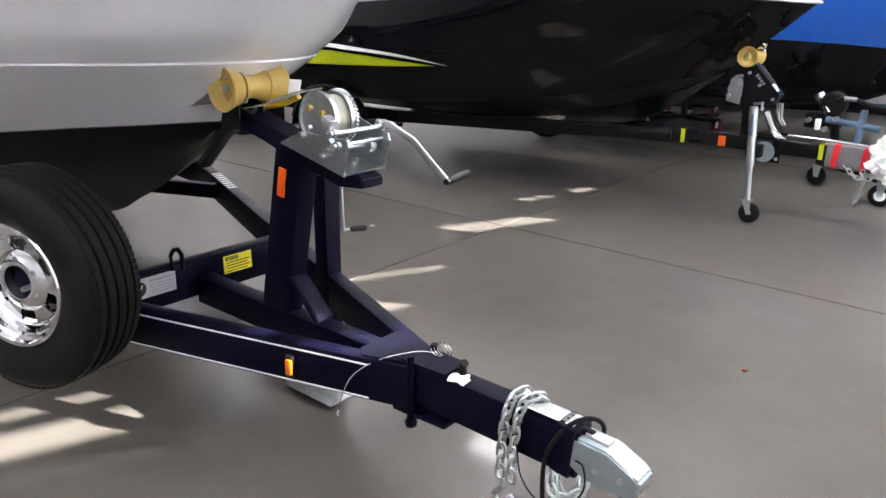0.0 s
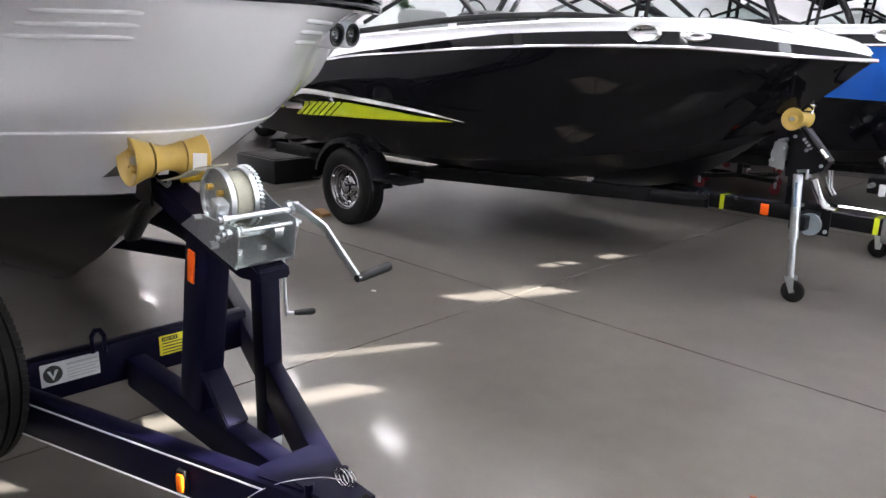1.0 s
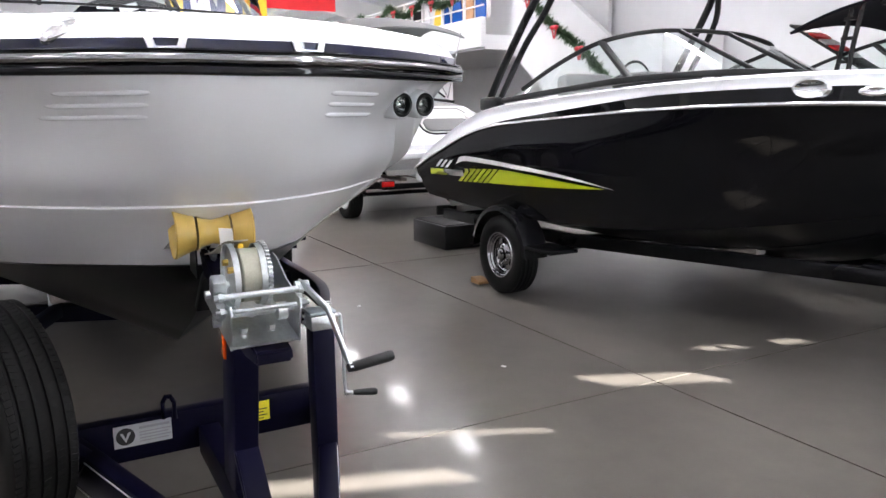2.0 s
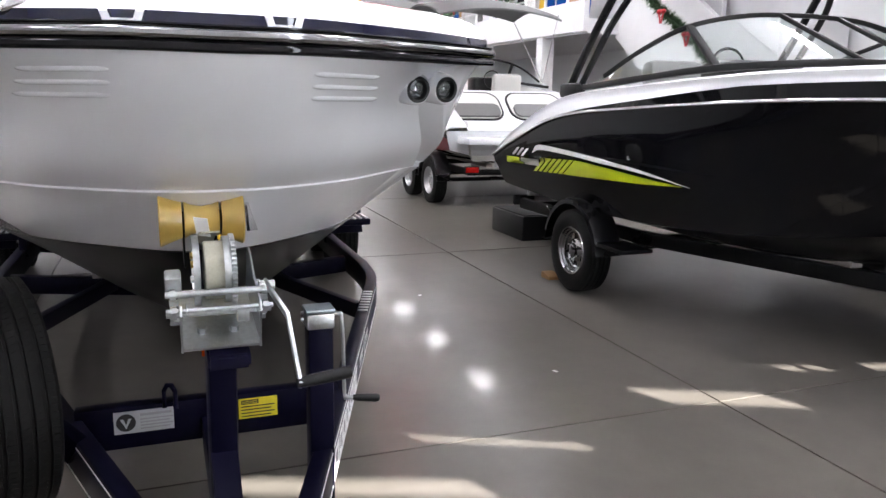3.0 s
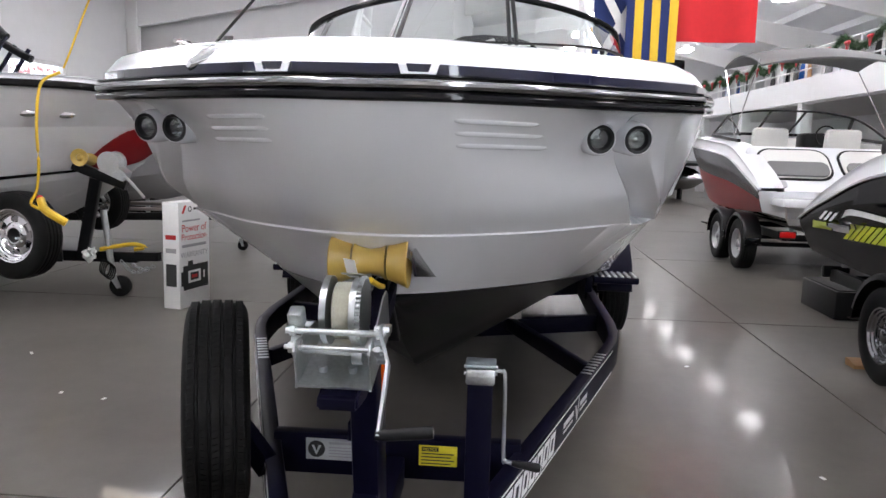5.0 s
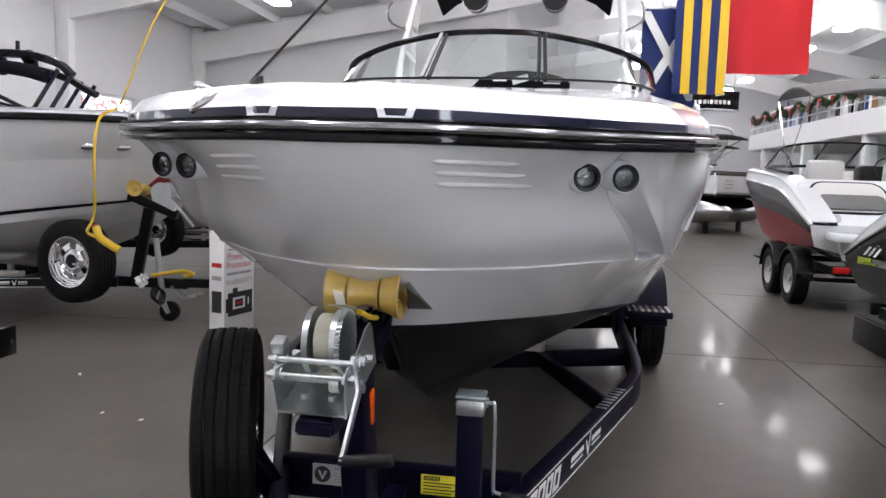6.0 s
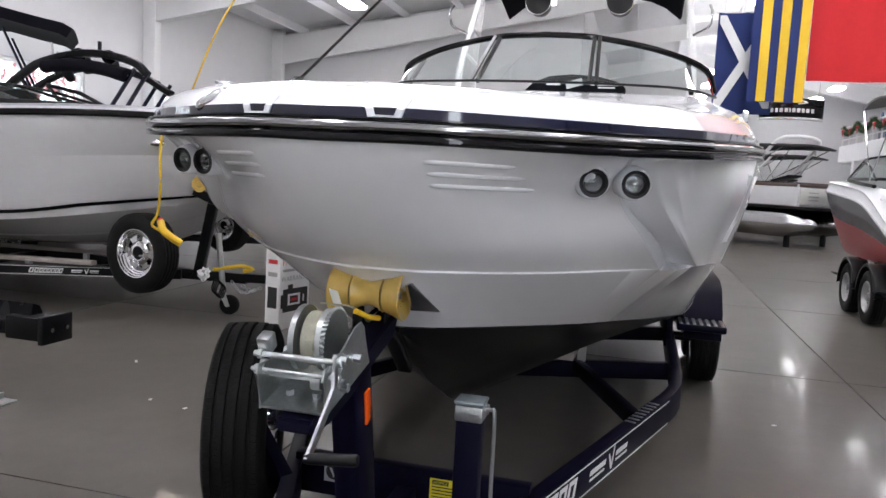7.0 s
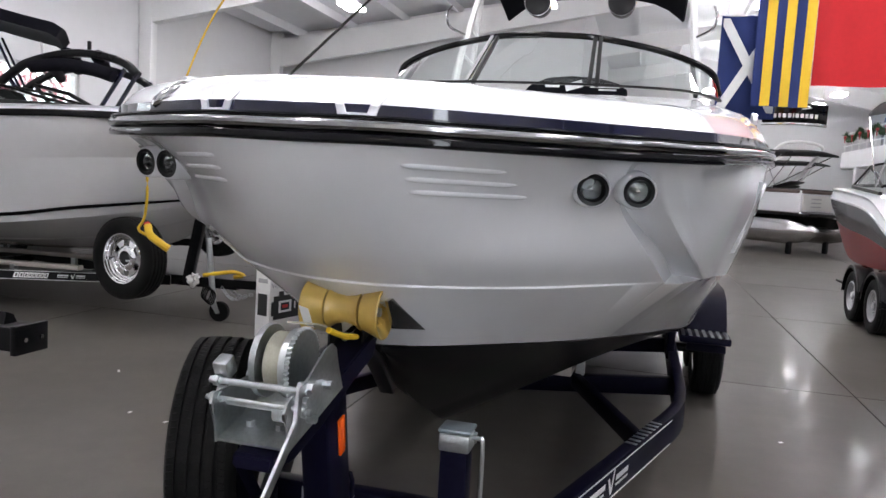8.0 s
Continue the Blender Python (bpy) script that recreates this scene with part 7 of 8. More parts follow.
def carton():
    c = thing("cardboard_carton", (-5.45, -2.456, 0), "tall white printed carton standing on the floor", "carton")
    a, s = Vector((-0.972, 0.236, 0)), Vector((-0.236, -0.972, 0))
    L, W, H = 0.44, 0.17, 0.95
    m = Matrix((a, s, Vector((0, 0, 1)))).transposed().to_4x4()
    bm = box(B(), (L, W, H), (L / 2, W / 2, H / 2), bevel=0.004)
    bm.transform(m)
    body = part("carton_body", bm, "paper", c)
    m2 = m @ frame_of((0, -0.001, 0), (1, 0, 0), (0, 0, 1))

    def patch(x0, x1, z0, z1, mat, name="printed_panel"):
        b = prism(B(), [(x0, z0), (x1, z0), (x1, z1), (x0, z1)], "z", 0, 0.001)
        b.transform(m2)
        return part(name, b, mat, body, smooth=0)
    bm = prism(B(), [(0.04, 0.85), (0.07, 0.85), (0.11, 0.92), (0.08, 0.92)], "z", 0, 0.001)
    bm.transform(m2)
    part("printed_slash", bm, "red_ink", body, smooth=0)
    ringm = revolve(B(), [(0.0, 0.016), (0.001, 0.02), (0.0, 0.026)], 18, axis="z")
    ringm.transform(m2 @ Matrix.Translation((0.16, 0.885, 0)))
    part("printed_mark", ringm, "ink", body, smooth=0)
    patch(0.21, 0.40, 0.875, 0.895, "ink", "printed_mark")
    words("printed_words", "Power of", 0.095, "red_ink", body, m2 @ Matrix.Translation((0.215, 0.685, 0.0)), 0.0005)
    words("printed_words", "Protection", 0.085, "red_ink", body, m2 @ Matrix.Translation((0.215, 0.61, 0.0)), 0.0005)
    patch(0.05, 0.30, 0.775, 0.79, "grey_ink")
    patch(0.04, 0.39, 0.545, 0.57, "grey_ink")
    words("printed_words", "WARRANTY", 0.07, "grey_ink", body, m2 @ Matrix.Translation((0.215, 0.455, 0.0)), 0.0005)
    # picture of a black engine on the lower half, as flat shapes
    patch(0.05, 0.41, 0.16, 0.38, "ink")
    patch(0.02, 0.1, 0.2, 0.33, "ink")
    patch(0.12, 0.19, 0.38, 0.42, "ink")
    for x0, x1, z0, z1 in ((0.12, 0.15, 0.22, 0.33), (0.15, 0.29, 0.31, 0.33), (0.15, 0.29, 0.22, 0.24), (0.27, 0.3, 0.22, 0.33), (0.34, 0.36, 0.24, 0.31)):
        b = prism(B(), [(x0, z0), (x1, z0), (x1, z1), (x0, z1)], "z", 0.001, 0.002)
        b.transform(m2)
        part("printed_panel", b, "paper", body, smooth=0)
    b = prism(B(), [(0.17, 0.26), (0.25, 0.26), (0.25, 0.29), (0.17, 0.29)], "z", 0.001, 0.002)
    b.transform(m2)
    part("printed_panel", b, "red_ink", body, smooth=0)
    side = m @ frame_of((-0.001, W, 0), (0, -1, 0), (0, 0, 1))
    for z0, z1, mat in ((0.62, 0.66, "red_ink"), (0.2, 0.4, "ink"), (0.5, 0.54, "grey_ink")):
        b = prism(B(), [(0.03, z0), (0.14, z0), (0.14, z1), (0.03, z1)], "z", 0, 0.001)
        b.transform(side)
        part("printed_panel", b, mat, body, smooth=0)


carton()


def cords():
    c = thing("power_cord", (-4.9, -3.1, 2.1), "yellow power cord hanging from the roof to the boat", "cord", world_frame=True)
    part("cord", tube(B(), spline([(-5.75, -1.35, 5.3), (-5.4, -2.05, 4.0), (-5.05, -2.77, 2.93), (-4.95, -3.15, 2.03)], 20), 0.0085, 8), "yellow", c)
    d = thing("extension_lead", (-4.9, -3.36, 0.8), "yellow extension lead with a moulded plug", "cord", world_frame=True)
    part("lead", tube(B(), spline([(-4.98, -3.2, 2.0), (-4.88, -3.3, 1.9), (-4.85, -3.33, 1.6), (-4.9, -3.36, 1.25), (-4.95, -3.42, 1.05), (-4.93, -3.46, 0.95), (-4.97, -3.41, 0.9)], 30), 0.012, 8), "yellow", d)
    part("plug", tube(B(), spline([(-5.0, -3.42, 0.98), (-4.97, -3.37, 0.9), (-5.0, -3.28, 0.83), (-5.02, -3.22, 0.79)], 10), 0.034, 10), "yellow", d, "yellow moulded plug")
    part("plug_end", tube(B(), [(-5.0, -3.43, 1.0), (-4.98, -3.39, 0.94)], 0.026, 10), "red_ink", d)
    e = thing("mooring_line", (-3.1, -1.2, 2.0), "taut black line from the boat to the roof", "rope", world_frame=True)
    part("line", tube(B(), [(-3.0, -1.16, 2.0), (-3.8, -0.95, 2.66), (-6.3, -0.6, 5.4)], 0.008, 6), "rubber", e)


cords()


# ---------------------------------------------------------------- signal flags and the hanging sign
def cloth(bm, y0, y1, z0, z1, x, seed, cols=14, rows=16):
    """A hanging cloth panel with soft folds."""
    grid = []
    for r in range(rows + 1):
        line = []
        for c in range(cols + 1):
            y, z = y0 + (y1 - y0) * c / cols, z0 + (z1 - z0) * r / rows
            d = 0.03 * math.sin(seed + 7 * y + 1.3 * z) * (1 - r / rows) + 0.012 * math.sin(17 * y + seed)
            line.append(bm.verts.new((x + d, y, z)))
        grid.append(line)
    for a, b in zip(grid, grid[1:]):
        for c in range(cols):
            bm.faces.new((a[c], a[c + 1], b[c + 1], b[c]))
    return bm


def flags():
    def flag(label, y0, y1, z0, z1, x, mat, seed):
        f = thing("signal_flag", (x, (y0 + y1) / 2, z0), label, "flag", "hanging signal flags", world_frame=True)
        part("cloth", cloth(B(), y0, y1, z0, z1, x, seed), mat, f, smooth=60)
        part("batten", rod(B(), (x, y0 - 0.03, z1), (x, y1 + 0.03, z1), 0.012, 8), "steel_white", f)
        for y in (y0 + 0.05, y1 - 0.05):
            part("hanging_wire", rod(B(), (x, y, z1), (x, y, roof_z(y)), 0.004, 5), "steel", f)
        return f

    def stripe(f, pts, x, mat, name="stripe"):
        bm = prism(B(), pts, "x", x - 0.002, x + 0.002)
        return part(name, bm, mat, f)
    f = flag("blue signal flag with a white diagonal cross", 1.55, 2.30, 2.58, 3.93, -10.15, "blue_cloth", 0.4)
    stripe(f, [(1.57, 3.78), (1.57, 3.88), (1.65, 3.88), (2.28, 2.76), (2.28, 2.66), (2.20, 2.66)], -10.10, "white_cloth")
    stripe(f, [(1.57, 2.76), (1.57, 2.66), (1.65, 2.66), (2.28, 3.78), (2.28, 3.88), (2.20, 3.88)], -10.093, "white_cloth")
    f = flag("yellow and navy vertically striped signal flag", 1.97, 2.67, 2.73, 4.55, -9.95, "blue_cloth", 1.7)
    for k in range(3):
        y = 2.08 + k * 0.235
        part("stripe", cloth(B(), y, y + 0.118, 2.735, 4.55, -9.94, 1.7, 4, 16), "yellow_cloth", f, smooth=60)
    flag("plain red signal flag", 2.74, 3.83, 3.06, 4.9, -10.3, "red_cloth", 2.6)
    flag("yellow signal flag further down the hall", 1.85, 2.4, 2.9, 3.75, -13.5, "yellow_cloth", 3.1)
    s = thing("hanging_sign", (-15, 3.4, 3.0), "curved black hanging sign with a white mark", "sign", world_frame=True)
    arc = [(-15 + 0.25 * (1 - ((k - 8) / 8) ** 2), 2.82 + 1.12 * k / 16, 3.17) for k in range(17)]
    part("sign_board", sweep(B(), arc, rect(0.04, 0.36, 0.008)), "black_gel", s)
    part("sign_edge", sweep(B(), [(x, y, 2.97) for x, y, _ in arc], rect(0.05, 0.05, 0.01)), "steel", s)
    x = 2.98
    for w in (0.07, 0.06, 0.08, 0.08, 0.03, 0.08, 0.08, 0.07, 0.08, 0.08):
        part("sign_mark", box(B(), (0.01, w * 0.75, 0.075), (-15 + 0.25 * (1 - (((x + w / 2 - 2.82) / 1.12 * 16 - 8) / 8) ** 2) + 0.028, x + w / 2, 3.12)), "white_paint", s, smooth=0)
        x += w + 0.008
    part("sign_swoosh", tube(B(), spline([(-14.74, 3.3, 3.27), (-14.73, 3.45, 3.31), (-14.72, 3.6, 3.27), (-14.72, 3.45, 3.24)], 12), 0.012, 6), "white_paint", s)
    for y in (2.9, 3.85):
        part("hanging_wire", rod(B(), (-15, y, 3.3), (-15, y, roof_z(y)), 0.005, 5), "steel", s)


flags()


# ---------------------------------------------------------------- pontoon boat in the distance
def pontoon(at, label, turn=0):
    p = thing("pontoon_boat", at, label, "boat", "", turn)
    for y in (-0.95, 0.95):
        tub = revolve(B(), [(-6.0, 0.0), (-5.9, 0.26), (-5.6, 0.41), (-0.9, 0.41), (-0.45, 0.31), (-0.1, 0.1), (0.0, 0.0)], 28, axis="x", at=(0, y, 0.85))
        part("pontoon_tube", tub, "steel", p, "polished aluminium float")
        part("stand", box(B(), (0.12, 0.12, 0.32), (-0.9, y, 0.31)), "black_steel", p)
        part("stand", box(B(), (0.12, 0.12, 0.32), (-4.8, y, 0.31)), "black_steel", p)
    part("deck", box(B(), (5.6, 2.5, 0.1), (-3.0, 0, 1.30), bevel=0.02), "black_gel", p)
    for y in (-1.2, 1.2):
        part("side_fence", box(B(), (5.0, 0.05, 0.62), (-3.0, y, 1.68), bevel=0.015), "white_gel", p, "white panelled fence")
        part("top_rail", rod(B(), (-5.5, y, 2.02), (-0.5, y, 2.02), 0.022, 10), "grey_gel", p)
    part("front_fence", box(B(), (0.05, 2.35, 0.62), (-0.52, 0, 1.68), bevel=0.015), "white_gel", p, "white panelled fence")
    part("front_panel", box(B(), (0.03, 1.5, 0.44), (-0.485, -0.4, 1.65), bevel=0.012), "vinyl", p, "moulded white front gate panel")
    for k in range(3):
        part("panel_rib", box(B(), (0.012, 0.5, 0.03), (-0.466, -0.5, 1.54 + 0.11 * k), bevel=0.005), "silver_gel", p)
    part("bolster", box(B(), (0.14, 2.4, 0.1), (-0.53, 0, 1.96), bevel=0.03), "brown_vinyl", p, "brown padded top rail")
    part("side_bolster", box(B(), (4.9, 0.12, 0.1), (-3.0, -1.2, 1.96), bevel=0.03), "brown_vinyl", p)
    part("table", box(B(), (0.6, 0.7, 0.04), (-1.5, -0.3, 2.16), Matrix.Rotation(-0.3, 4, "Y"), 0.01), "plastic", p)
    part("front_rail", rod(B(), (-0.5, -1.2, 2.02), (-0.5, 1.2, 2.02), 0.022, 10), "grey_gel", p)
    part("fence_trim", box(B(), (0.06, 2.4, 0.05), (-0.5, 0, 1.38)), "steel", p)
    for x in (-1.2, -2.6):
        part("lounge", box(B(), (1.0, 0.6, 0.5), (x, 0.8, 1.8), bevel=0.08), "grey_vinyl", p)
    for k, x in enumerate((-1.0, -2.4, -3.8)):
        for y in (-1.15, 1.15):
            part("awning_strut", tube(B(), [(-3.2, y, 2.02), (x, y, 3.12)], 0.016, 8), "steel", p)
    rows = [[Vector((-0.9 - k * 0.3, -1.2 + 2.4 * j / 8, 3.1 + 0.08 * (1 - ((j - 4) / 4) ** 2) + 0.04 * math.sin(k * 0.35))) for j in range(9)] for k in range(11)]
    bm = skin(B(), rows, both=False)
    bmesh.ops.solidify(bm, geom=bm.faces[:], thickness=0.05)
    part("awning", bm, "dark_canvas", p, "dark grey canvas awning")
    part("arch", tube(B(), spline([(-2.6, -1.2, 2.0), (-1.8, -1.15, 2.8), (-1.3, -0.9, 3.35), (-1.3, 0.9, 3.35), (-1.8, 1.15, 2.8), (-2.6, 1.2, 2.0)], 30), 0.05, 10), "steel_white", p, "white tubular arch")
    return p


pb = pontoon((-22.9, 6.2, -0.15), "aluminium pontoon boat with white fence and grey awning", 48)
copy_thing(pb, pose(-29.5, 7.2, -0.15, 0, 0, 40))


# ---------------------------------------------------------------- balcony, stairs, garlands
def balcony():
    b = tagged(new("balcony"), "white balcony along the far side of the hall", "balcony", kind="structure")
    b.location = (0, 0, 0)
    part("balcony_floor", box(B(), (19.0, 3.6, 0.3), (-22.5, 10.0, 3.0)), "wall", b)
    part("parapet", box(B(), (19.0, 0.12, 0.62), (-22.5, 8.16, 3.2)), "wall", b)
    part("back_partition", box(B(), (19.0, 0.1, 2.0), (-22.5, 11.6, 4.1)), "wall", b)
    for k in range(20):
        part("rail_post", box(B(), (0.05, 0.05, 0.75), (-31.8 + k, 8.16, 3.85)), "steel_white", b)
    for z in (3.75, 3.98, 4.22):
        part("hand_rail", rod(B(), (-32, 8.16, z), (-13.0, 8.16, z), 0.02, 8), "steel_white", b)
    for k in range(4):
        part("support_column", box(B(), (0.3, 0.3, 2.9), (-30 + 5 * k, 8.3, 1.45), bevel=0.01), "wall", b)
    rng = random.Random(4)
    for k in range(26):     # boards and skis racked on the balcony
        y, x = 9.0 + rng.random() * 1.5, -31 + k * 0.68 + rng.random() * 0.2
        r = thing("wakeboard", (x, y, 3.15), "upright wakeboard on the balcony rack", "wakeboard", "racked boards")
        bm = B()
        w, h = 0.2 + 0.1 * rng.random(), 1.2 + 0.4 * rng.random()
        prism(bm, [(w * math.cos(a), h / 2 + h / 2 * math.sin(a) * (1 if abs(math.sin(a)) < 0.95 else 1.0)) for a in [2 * math.pi * i / 16 for i in range(16)]], "y", -0.015, 0.015)
        part("board", bm, rng.choice(["blue_gel", "white_gel", "black_gel", "red_gel", "wood", "grey_gel", "yellow_cloth"]), r)
    # stairs with a solid white side
    st = tagged(new("stairs"), "white staircase with solid sides up to the balcony", "stairs", kind="structure")
    n = 17
    for k in range(n):
        part("step", box(B(), (0.28, 1.1, 0.19), (-8.6 - 0.26 * k, 9.6, 0.09 + 0.185 * k)), "wall", st)
    for y in (9.0, 10.2):
        part("stair_side", prism(B(), [(-8.3, 0.0), (-8.3, 0.95), (-12.9, 4.1), (-13.1, 4.1), (-13.1, 2.8), (-9.3, 0.0)], "y", y - 0.06, y + 0.06), "wall", st)
    part("stair_block", box(B(), (2.3, 1.6, 3.0), (-10.9, 10.9, 1.5)), "wall", st)


def garland(path, n_bows, name="garland", label="evergreen garland with red ribbon bows"):
    g = thing(name, path[0], label, "garland", "garlands", world_frame=True)
    pts = spline(path, 90)
    verts, faces = [], []
    rng = random.Random(len(path) * 7 + n_bows)
    for a, b in zip(pts, pts[1:]):
        for _ in range(34):
            c = a.lerp(b, rng.random())
            d = Vector((rng.gauss(0, 1), rng.gauss(0, 1), rng.gauss(0, 1))).normalized()
            s = d.cross(Vector((rng.random(), rng.random(), 1))).normalized() * 0.02
            ln = 0.10 + 0.10 * rng.random()
            i = len(verts)
            verts += [c - s, c + s, c + d * ln]
            faces.append((i, i + 1, i + 2))
    me = bpy.data.meshes.new("needles")
    me.from_pydata([tuple(WORLD_FRAME[g] @ v) for v in verts], [], faces)
    me.materials.append(M["garland"])
    ob = new("needles", me)
    ob.parent = g
    ob["kind"] = "stuff"
    for k in range(n_bows):
        c = pts[int((k + 0.5) * len(pts) / n_bows)]
        bm = B()
        for s in (1, -1):
            bmesh.ops.create_uvsphere(bm, u_segments=8, v_segments=6, radius=1, matrix=Matrix.Translation(c + Vector((s * 0.06, -0.1, 0.04))) @ Matrix.Diagonal((0.07, 0.04, 0.045, 1)))
            box(bm, (0.035, 0.015, 0.2), c + Vector((s * 0.04, -0.1, -0.08)), Matrix.Rotation(s * 0.3, 4, "Y"))
        part("ribbon_bow", bm, "bow", g, "red ribbon bow")
    return g


balcony()
for x0 in (-31.5, -25.5, -19.5):
    path = []
    for k in range(13):
        path.append((x0 + k * 0.5, 8.05, 4.2 - 0.28 * abs(math.sin(k * math.pi / 4))))
    garland(path, 6)
garland([(-8.6, 8.9, 1.3), (-9.6, 8.9, 1.85), (-10.6, 8.9, 2.65), (-11.6, 8.9, 3.25), (-12.8, 8.9, 4.2)], 5)


# ---------------------------------------------------------------- small things on the floor
def floor_things():
    s = thing("boarding_step", (-6.6, 3.78, 0), "low black foam boarding step block", "step")
    part("block", box(B(), (0.8, 0.62, 0.27), (0, 0, 0.135), bevel=0.015), "plastic", s)
    part("tread", box(B(), (0.76, 0.58, 0.01), (0, 0, 0.275), bevel=0.003), "rubber", s)
    c = thing("wheel_chock", (-4.62, 2.96, 0), "small wooden wheel chock against the tyre", "chock")
    part("block", prism(B(), [(-0.07, 0.0), (0.07, 0.0), (0.07, 0.025), (-0.02, 0.05), (-0.07, 0.05)], "y", -0.05, 0.05), "wood", c)
    r = thing("red_chip", (0.058, 1.411, 0), "small reddish chip lying on the floor", "debris")
    bm = B()
    bmesh.ops.create_icosphere(bm, subdivisions=2, radius=1)
    for v in bm.verts:
        v.co *= 0.8 + 0.5 * noise.noise(v.co * 1.7)
    bm.transform(Matrix.Translation((0, 0, 0.006)) @ Matrix.Diagonal((0.018, 0.012, 0.007, 1)))
    part("chip", bm, material("reddish_chip", (0.2, 0.06, 0.03), 0.7), r)
    rng = random.Random(8)
    for k, (x, y) in enumerate([(-3.945, -2.864), (-3.136, -1.905), (-2.6, 1.9), (-4.4, 1.7), (-3.2, -2.2)]):
        p = thing("paper_scrap", (x, y, 0), "tiny white paper scrap on the floor", "debris", "floor scraps")
        bm = box(B(), (0.03 + 0.03 * (k == 0), 0.018, 0.003), (0, 0, 0.002), Matrix.Rotation(rng.random() * 3, 4, "Z"))
        part("scrap", bm, "paper", p, smooth=0)
    bag = thing("plastic_bag", (0.1, 3.98, 0.36), "crumpled white plastic bag hung on the coupler", "bag")
    bm = B()
    bmesh.ops.create_icosphere(bm, subdivisions=4, radius=0.19)
    for v in bm.verts:
        d = v.co.normalized()
        v.co = v.co * (0.85 + 0.45 * noise.noise(d * 3.1) + 0.2 * noise.noise(d * 9))
        v.co.z = v.co.z * 0.95 + 0.15
    part("bag_body", bm, "paper", bag)
    # wheeled stands with red casters between the boats
    for x, y, a in ((-2.8, 7.55, 20), (-3.3, 8.6, -15)):
        d = thing("boat_dolly", (x, y, 0), "black steel wheeled boat stand with red casters", "dolly", "boat dollies", turn=a)
        for s in (1, -1):
            part("cross_bar", beam(B(), [(-0.4, s * 0.28, 0.15), (0.4, -s * 0.28, 0.15)], 0.05, 0.05), "black_steel", d)
        part("upright", beam(B(), [(0, 0, 0.15), (0, 0, 0.42)], 0.06, 0.06, up=(1, 0, 0)), "black_steel", d)
        part("cradle", beam(B(), [(-0.25, 0, 0.42), (0.25, 0, 0.42)], 0.09, 0.05), "carpet", d)
        for sx in (-0.4, 0.4):
            for sy in (-0.28, 0.28):
                w = part("caster", revolve(B(), [(-0.02, 0.0), (-0.02, 0.05), (-0.012, 0.06), (0.012, 0.06), (0.02, 0.05), (0.02, 0.0)], 20, at=(sx, sy, 0.06)), "dark_red", d, "dark red caster wheel")
                part("caster_fork", box(B(), (0.03, 0.056, 0.07), (sx, sy, 0.105), bevel=0.006), "zinc", w)


def caster(d, x, y, r, hub):
    w = part("caster", revolve(B(), [(-0.02, 0.0), (-0.022, r * 0.6), (-0.02, r * 0.85), (-0.012, r), (0.012, r), (0.02, r * 0.85), (0.022, r * 0.6), (0.02, 0.0)], 24, at=(x, y, r)), "rubber", d, "black rubber caster")
    part("caster_hub", revolve(B(), [(-0.024, 0.0), (-0.024, r * 0.5), (0.024, r * 0.5), (0.024, 0.0)], 20, at=(x, y, r)), hub, w)
    for s in (1, -1):
        part("caster_fork", prism(B(), [(x - 0.035, 2.3 * r), (x + 0.035, 2.3 * r), (x + 0.018, r * 0.9), (x - 0.018, r * 0.9)], "y", y + s * 0.028 - 0.003, y + s * 0.028 + 0.003), "zinc", w)
    return w


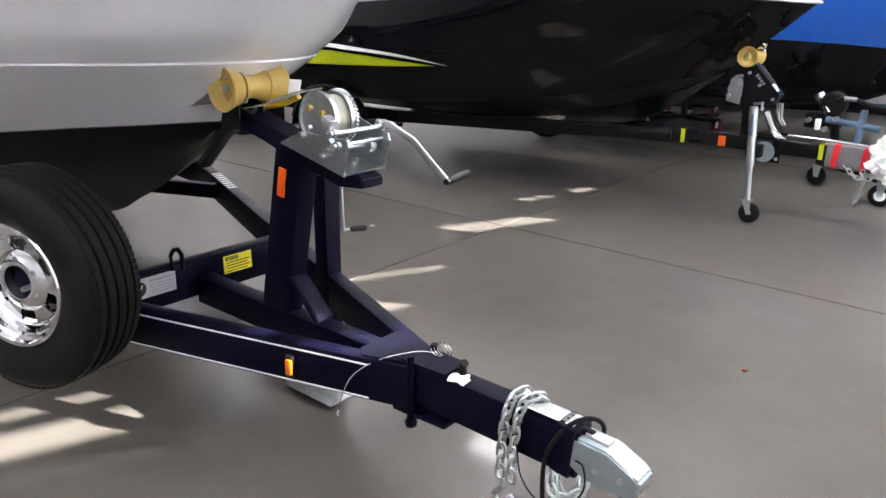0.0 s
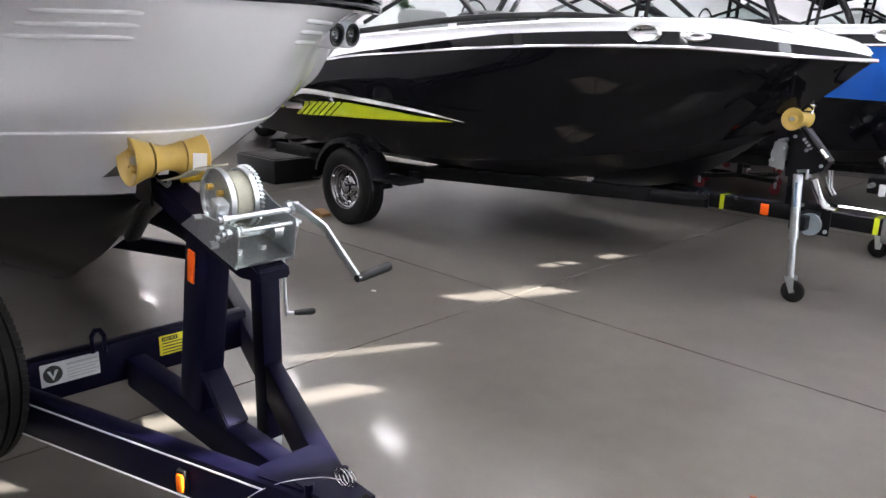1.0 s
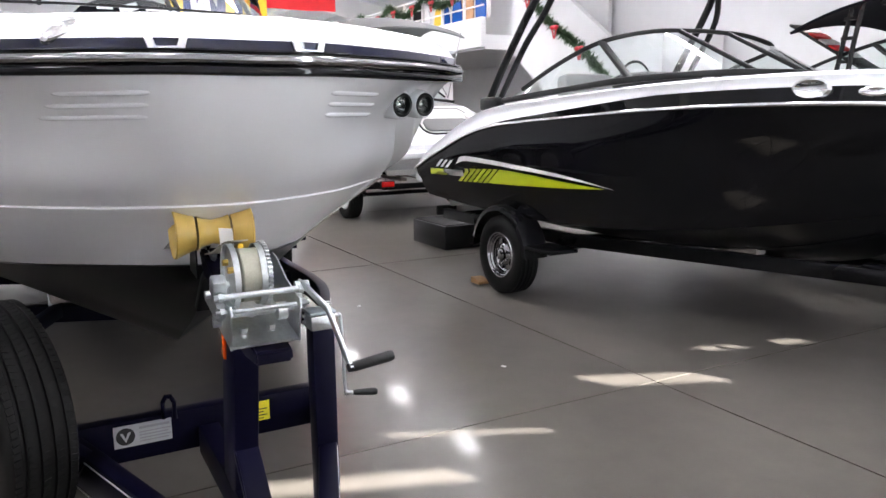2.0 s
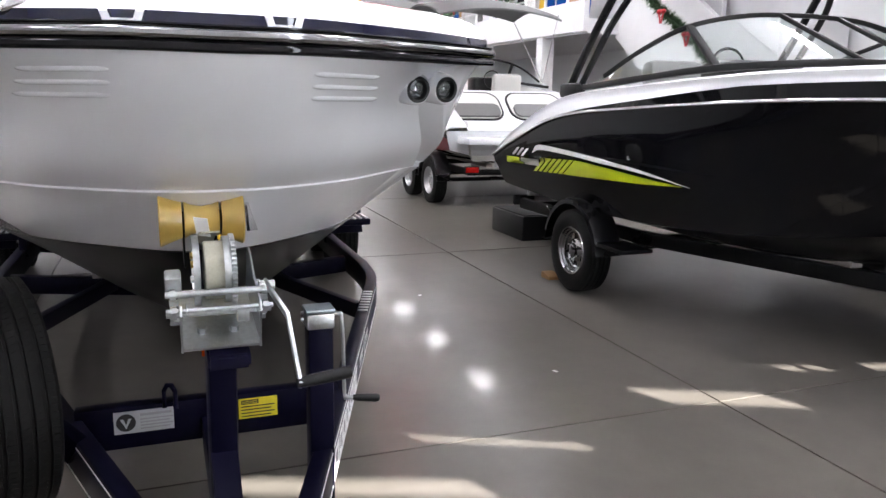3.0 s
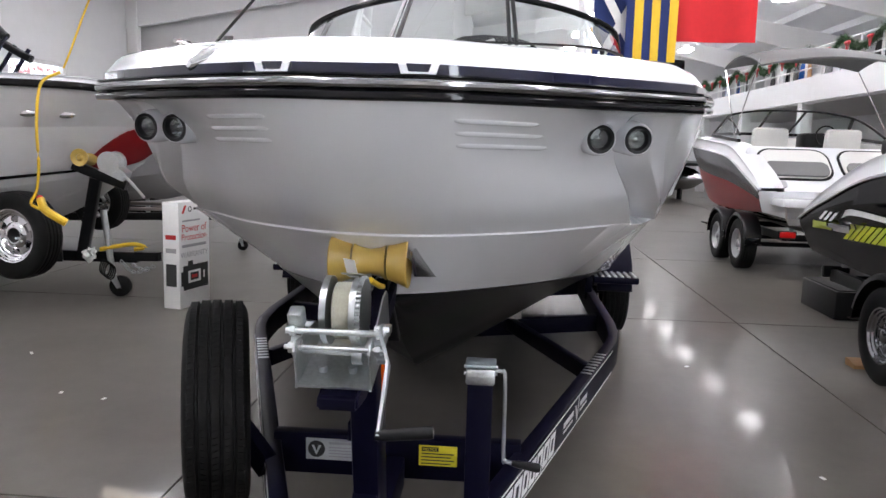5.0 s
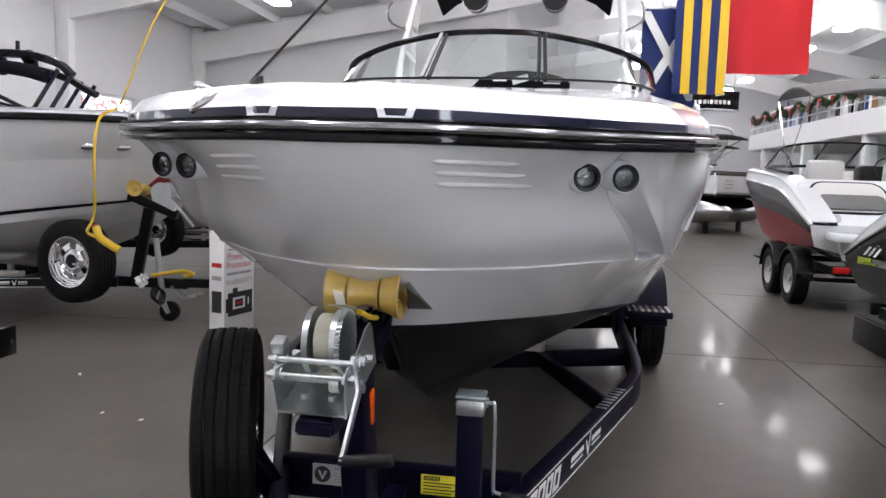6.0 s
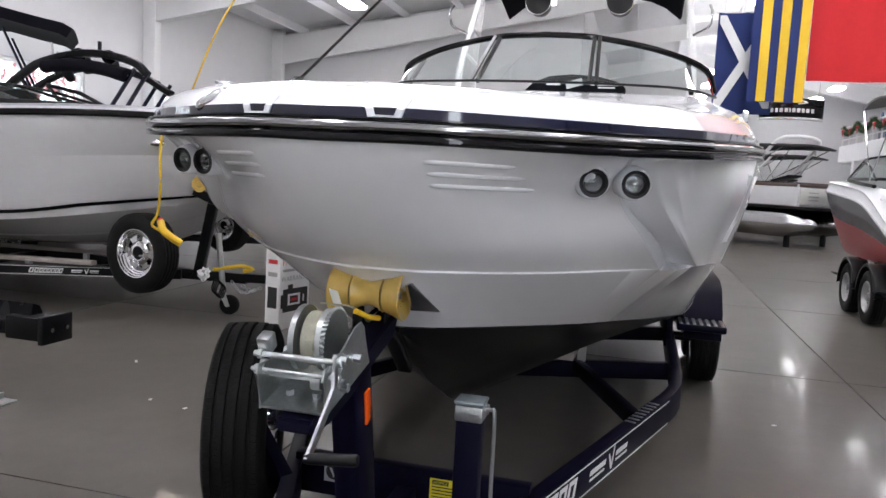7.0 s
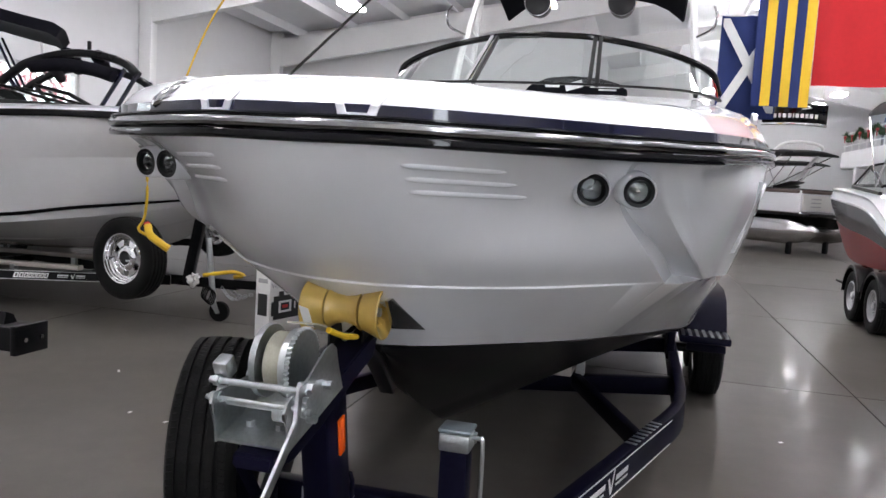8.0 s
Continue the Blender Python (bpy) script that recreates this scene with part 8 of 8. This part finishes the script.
def coupler_clutter():
    """Winch and folded jack clutter beyond the black boat's coupler, joined by added bars into a low wheeled mover."""
    d = thing("trailer_dolly", (0, 0, 0), "black winch clutter with a folded chrome jack, joined into a low mover", "dolly")
    part("base_bar", beam(B(), [(-0.69, 5.37, 0.2), (-0.11, 4.9, 0.2)], 0.06, 0.06, 0.006), "black_steel", d)
    part("draw_bar", beam(B(), [(-0.55, 5.26, 0.22), (-0.75, 6.0, 0.42), (-0.9, 6.6, 0.44)], 0.07, 0.07, 0.006), "black_steel", d)
    caster(d, -0.69, 5.37, 0.075, "plastic")
    caster(d, -0.11, 4.88, 0.085, "paper")
    part("housing", revolve(B(), [(-0.1, 0.0), (-0.1, 0.09), (-0.08, 0.11), (0.05, 0.11), (0.09, 0.07), (0.1, 0.0)], 20, at=(-0.78, 6.0, 0.62)), "plastic", d, "round black motor housing")
    jack = part("folded_jack", rod(B(), (-0.9, 5.95, 0.68), (-0.8, 5.92, 0.54), 0.035, 16), "chrome", d, "chrome jack tube")
    part("jack_collar", rod(B(), (-0.915, 5.952, 0.7), (-0.89, 5.948, 0.665), 0.046, 16), "zinc", jack)
    part("gear_box", box(B(), (0.3, 0.16, 0.14), (-0.85, 6.0, 0.46), bevel=0.02), "plastic", d)
    part("lever", tube(B(), spline([(-0.75, 5.9, 0.66), (-0.62, 5.88, 0.69), (-0.45, 5.88, 0.64), (-0.2, 5.86, 0.63)], 14), 0.018, 8), "black_steel", d)
    part("lever_end", tube(B(), [(-0.68, 5.87, 0.685), (-0.58, 5.87, 0.685)], 0.02, 8), "zinc", d)
    part("upright", beam(B(), [(-0.52, 5.85, 0.24), (-0.5, 5.85, 0.6)], 0.05, 0.05, 0.006, up=(1, 0, 0)), "blue_label", d, "dull blue upright")
    part("cross_tube", rod(B(), (-0.8, 5.88, 0.49), (-0.35, 5.84, 0.45), 0.03, 12), "blue_label", d)
    for x, z in ((-0.95, 0.47), (-0.72, 0.5), (-0.8, 0.4)):
        part("clamp", rod(B(), (x, 5.83, z), (x, 5.92, z), 0.022, 8), "zinc", d)
    part("pad", box(B(), (0.05, 0.02, 0.1), (-0.86, 5.86, 0.44), bevel=0.006), "paper", d)


floor_things()
coupler_clutter()
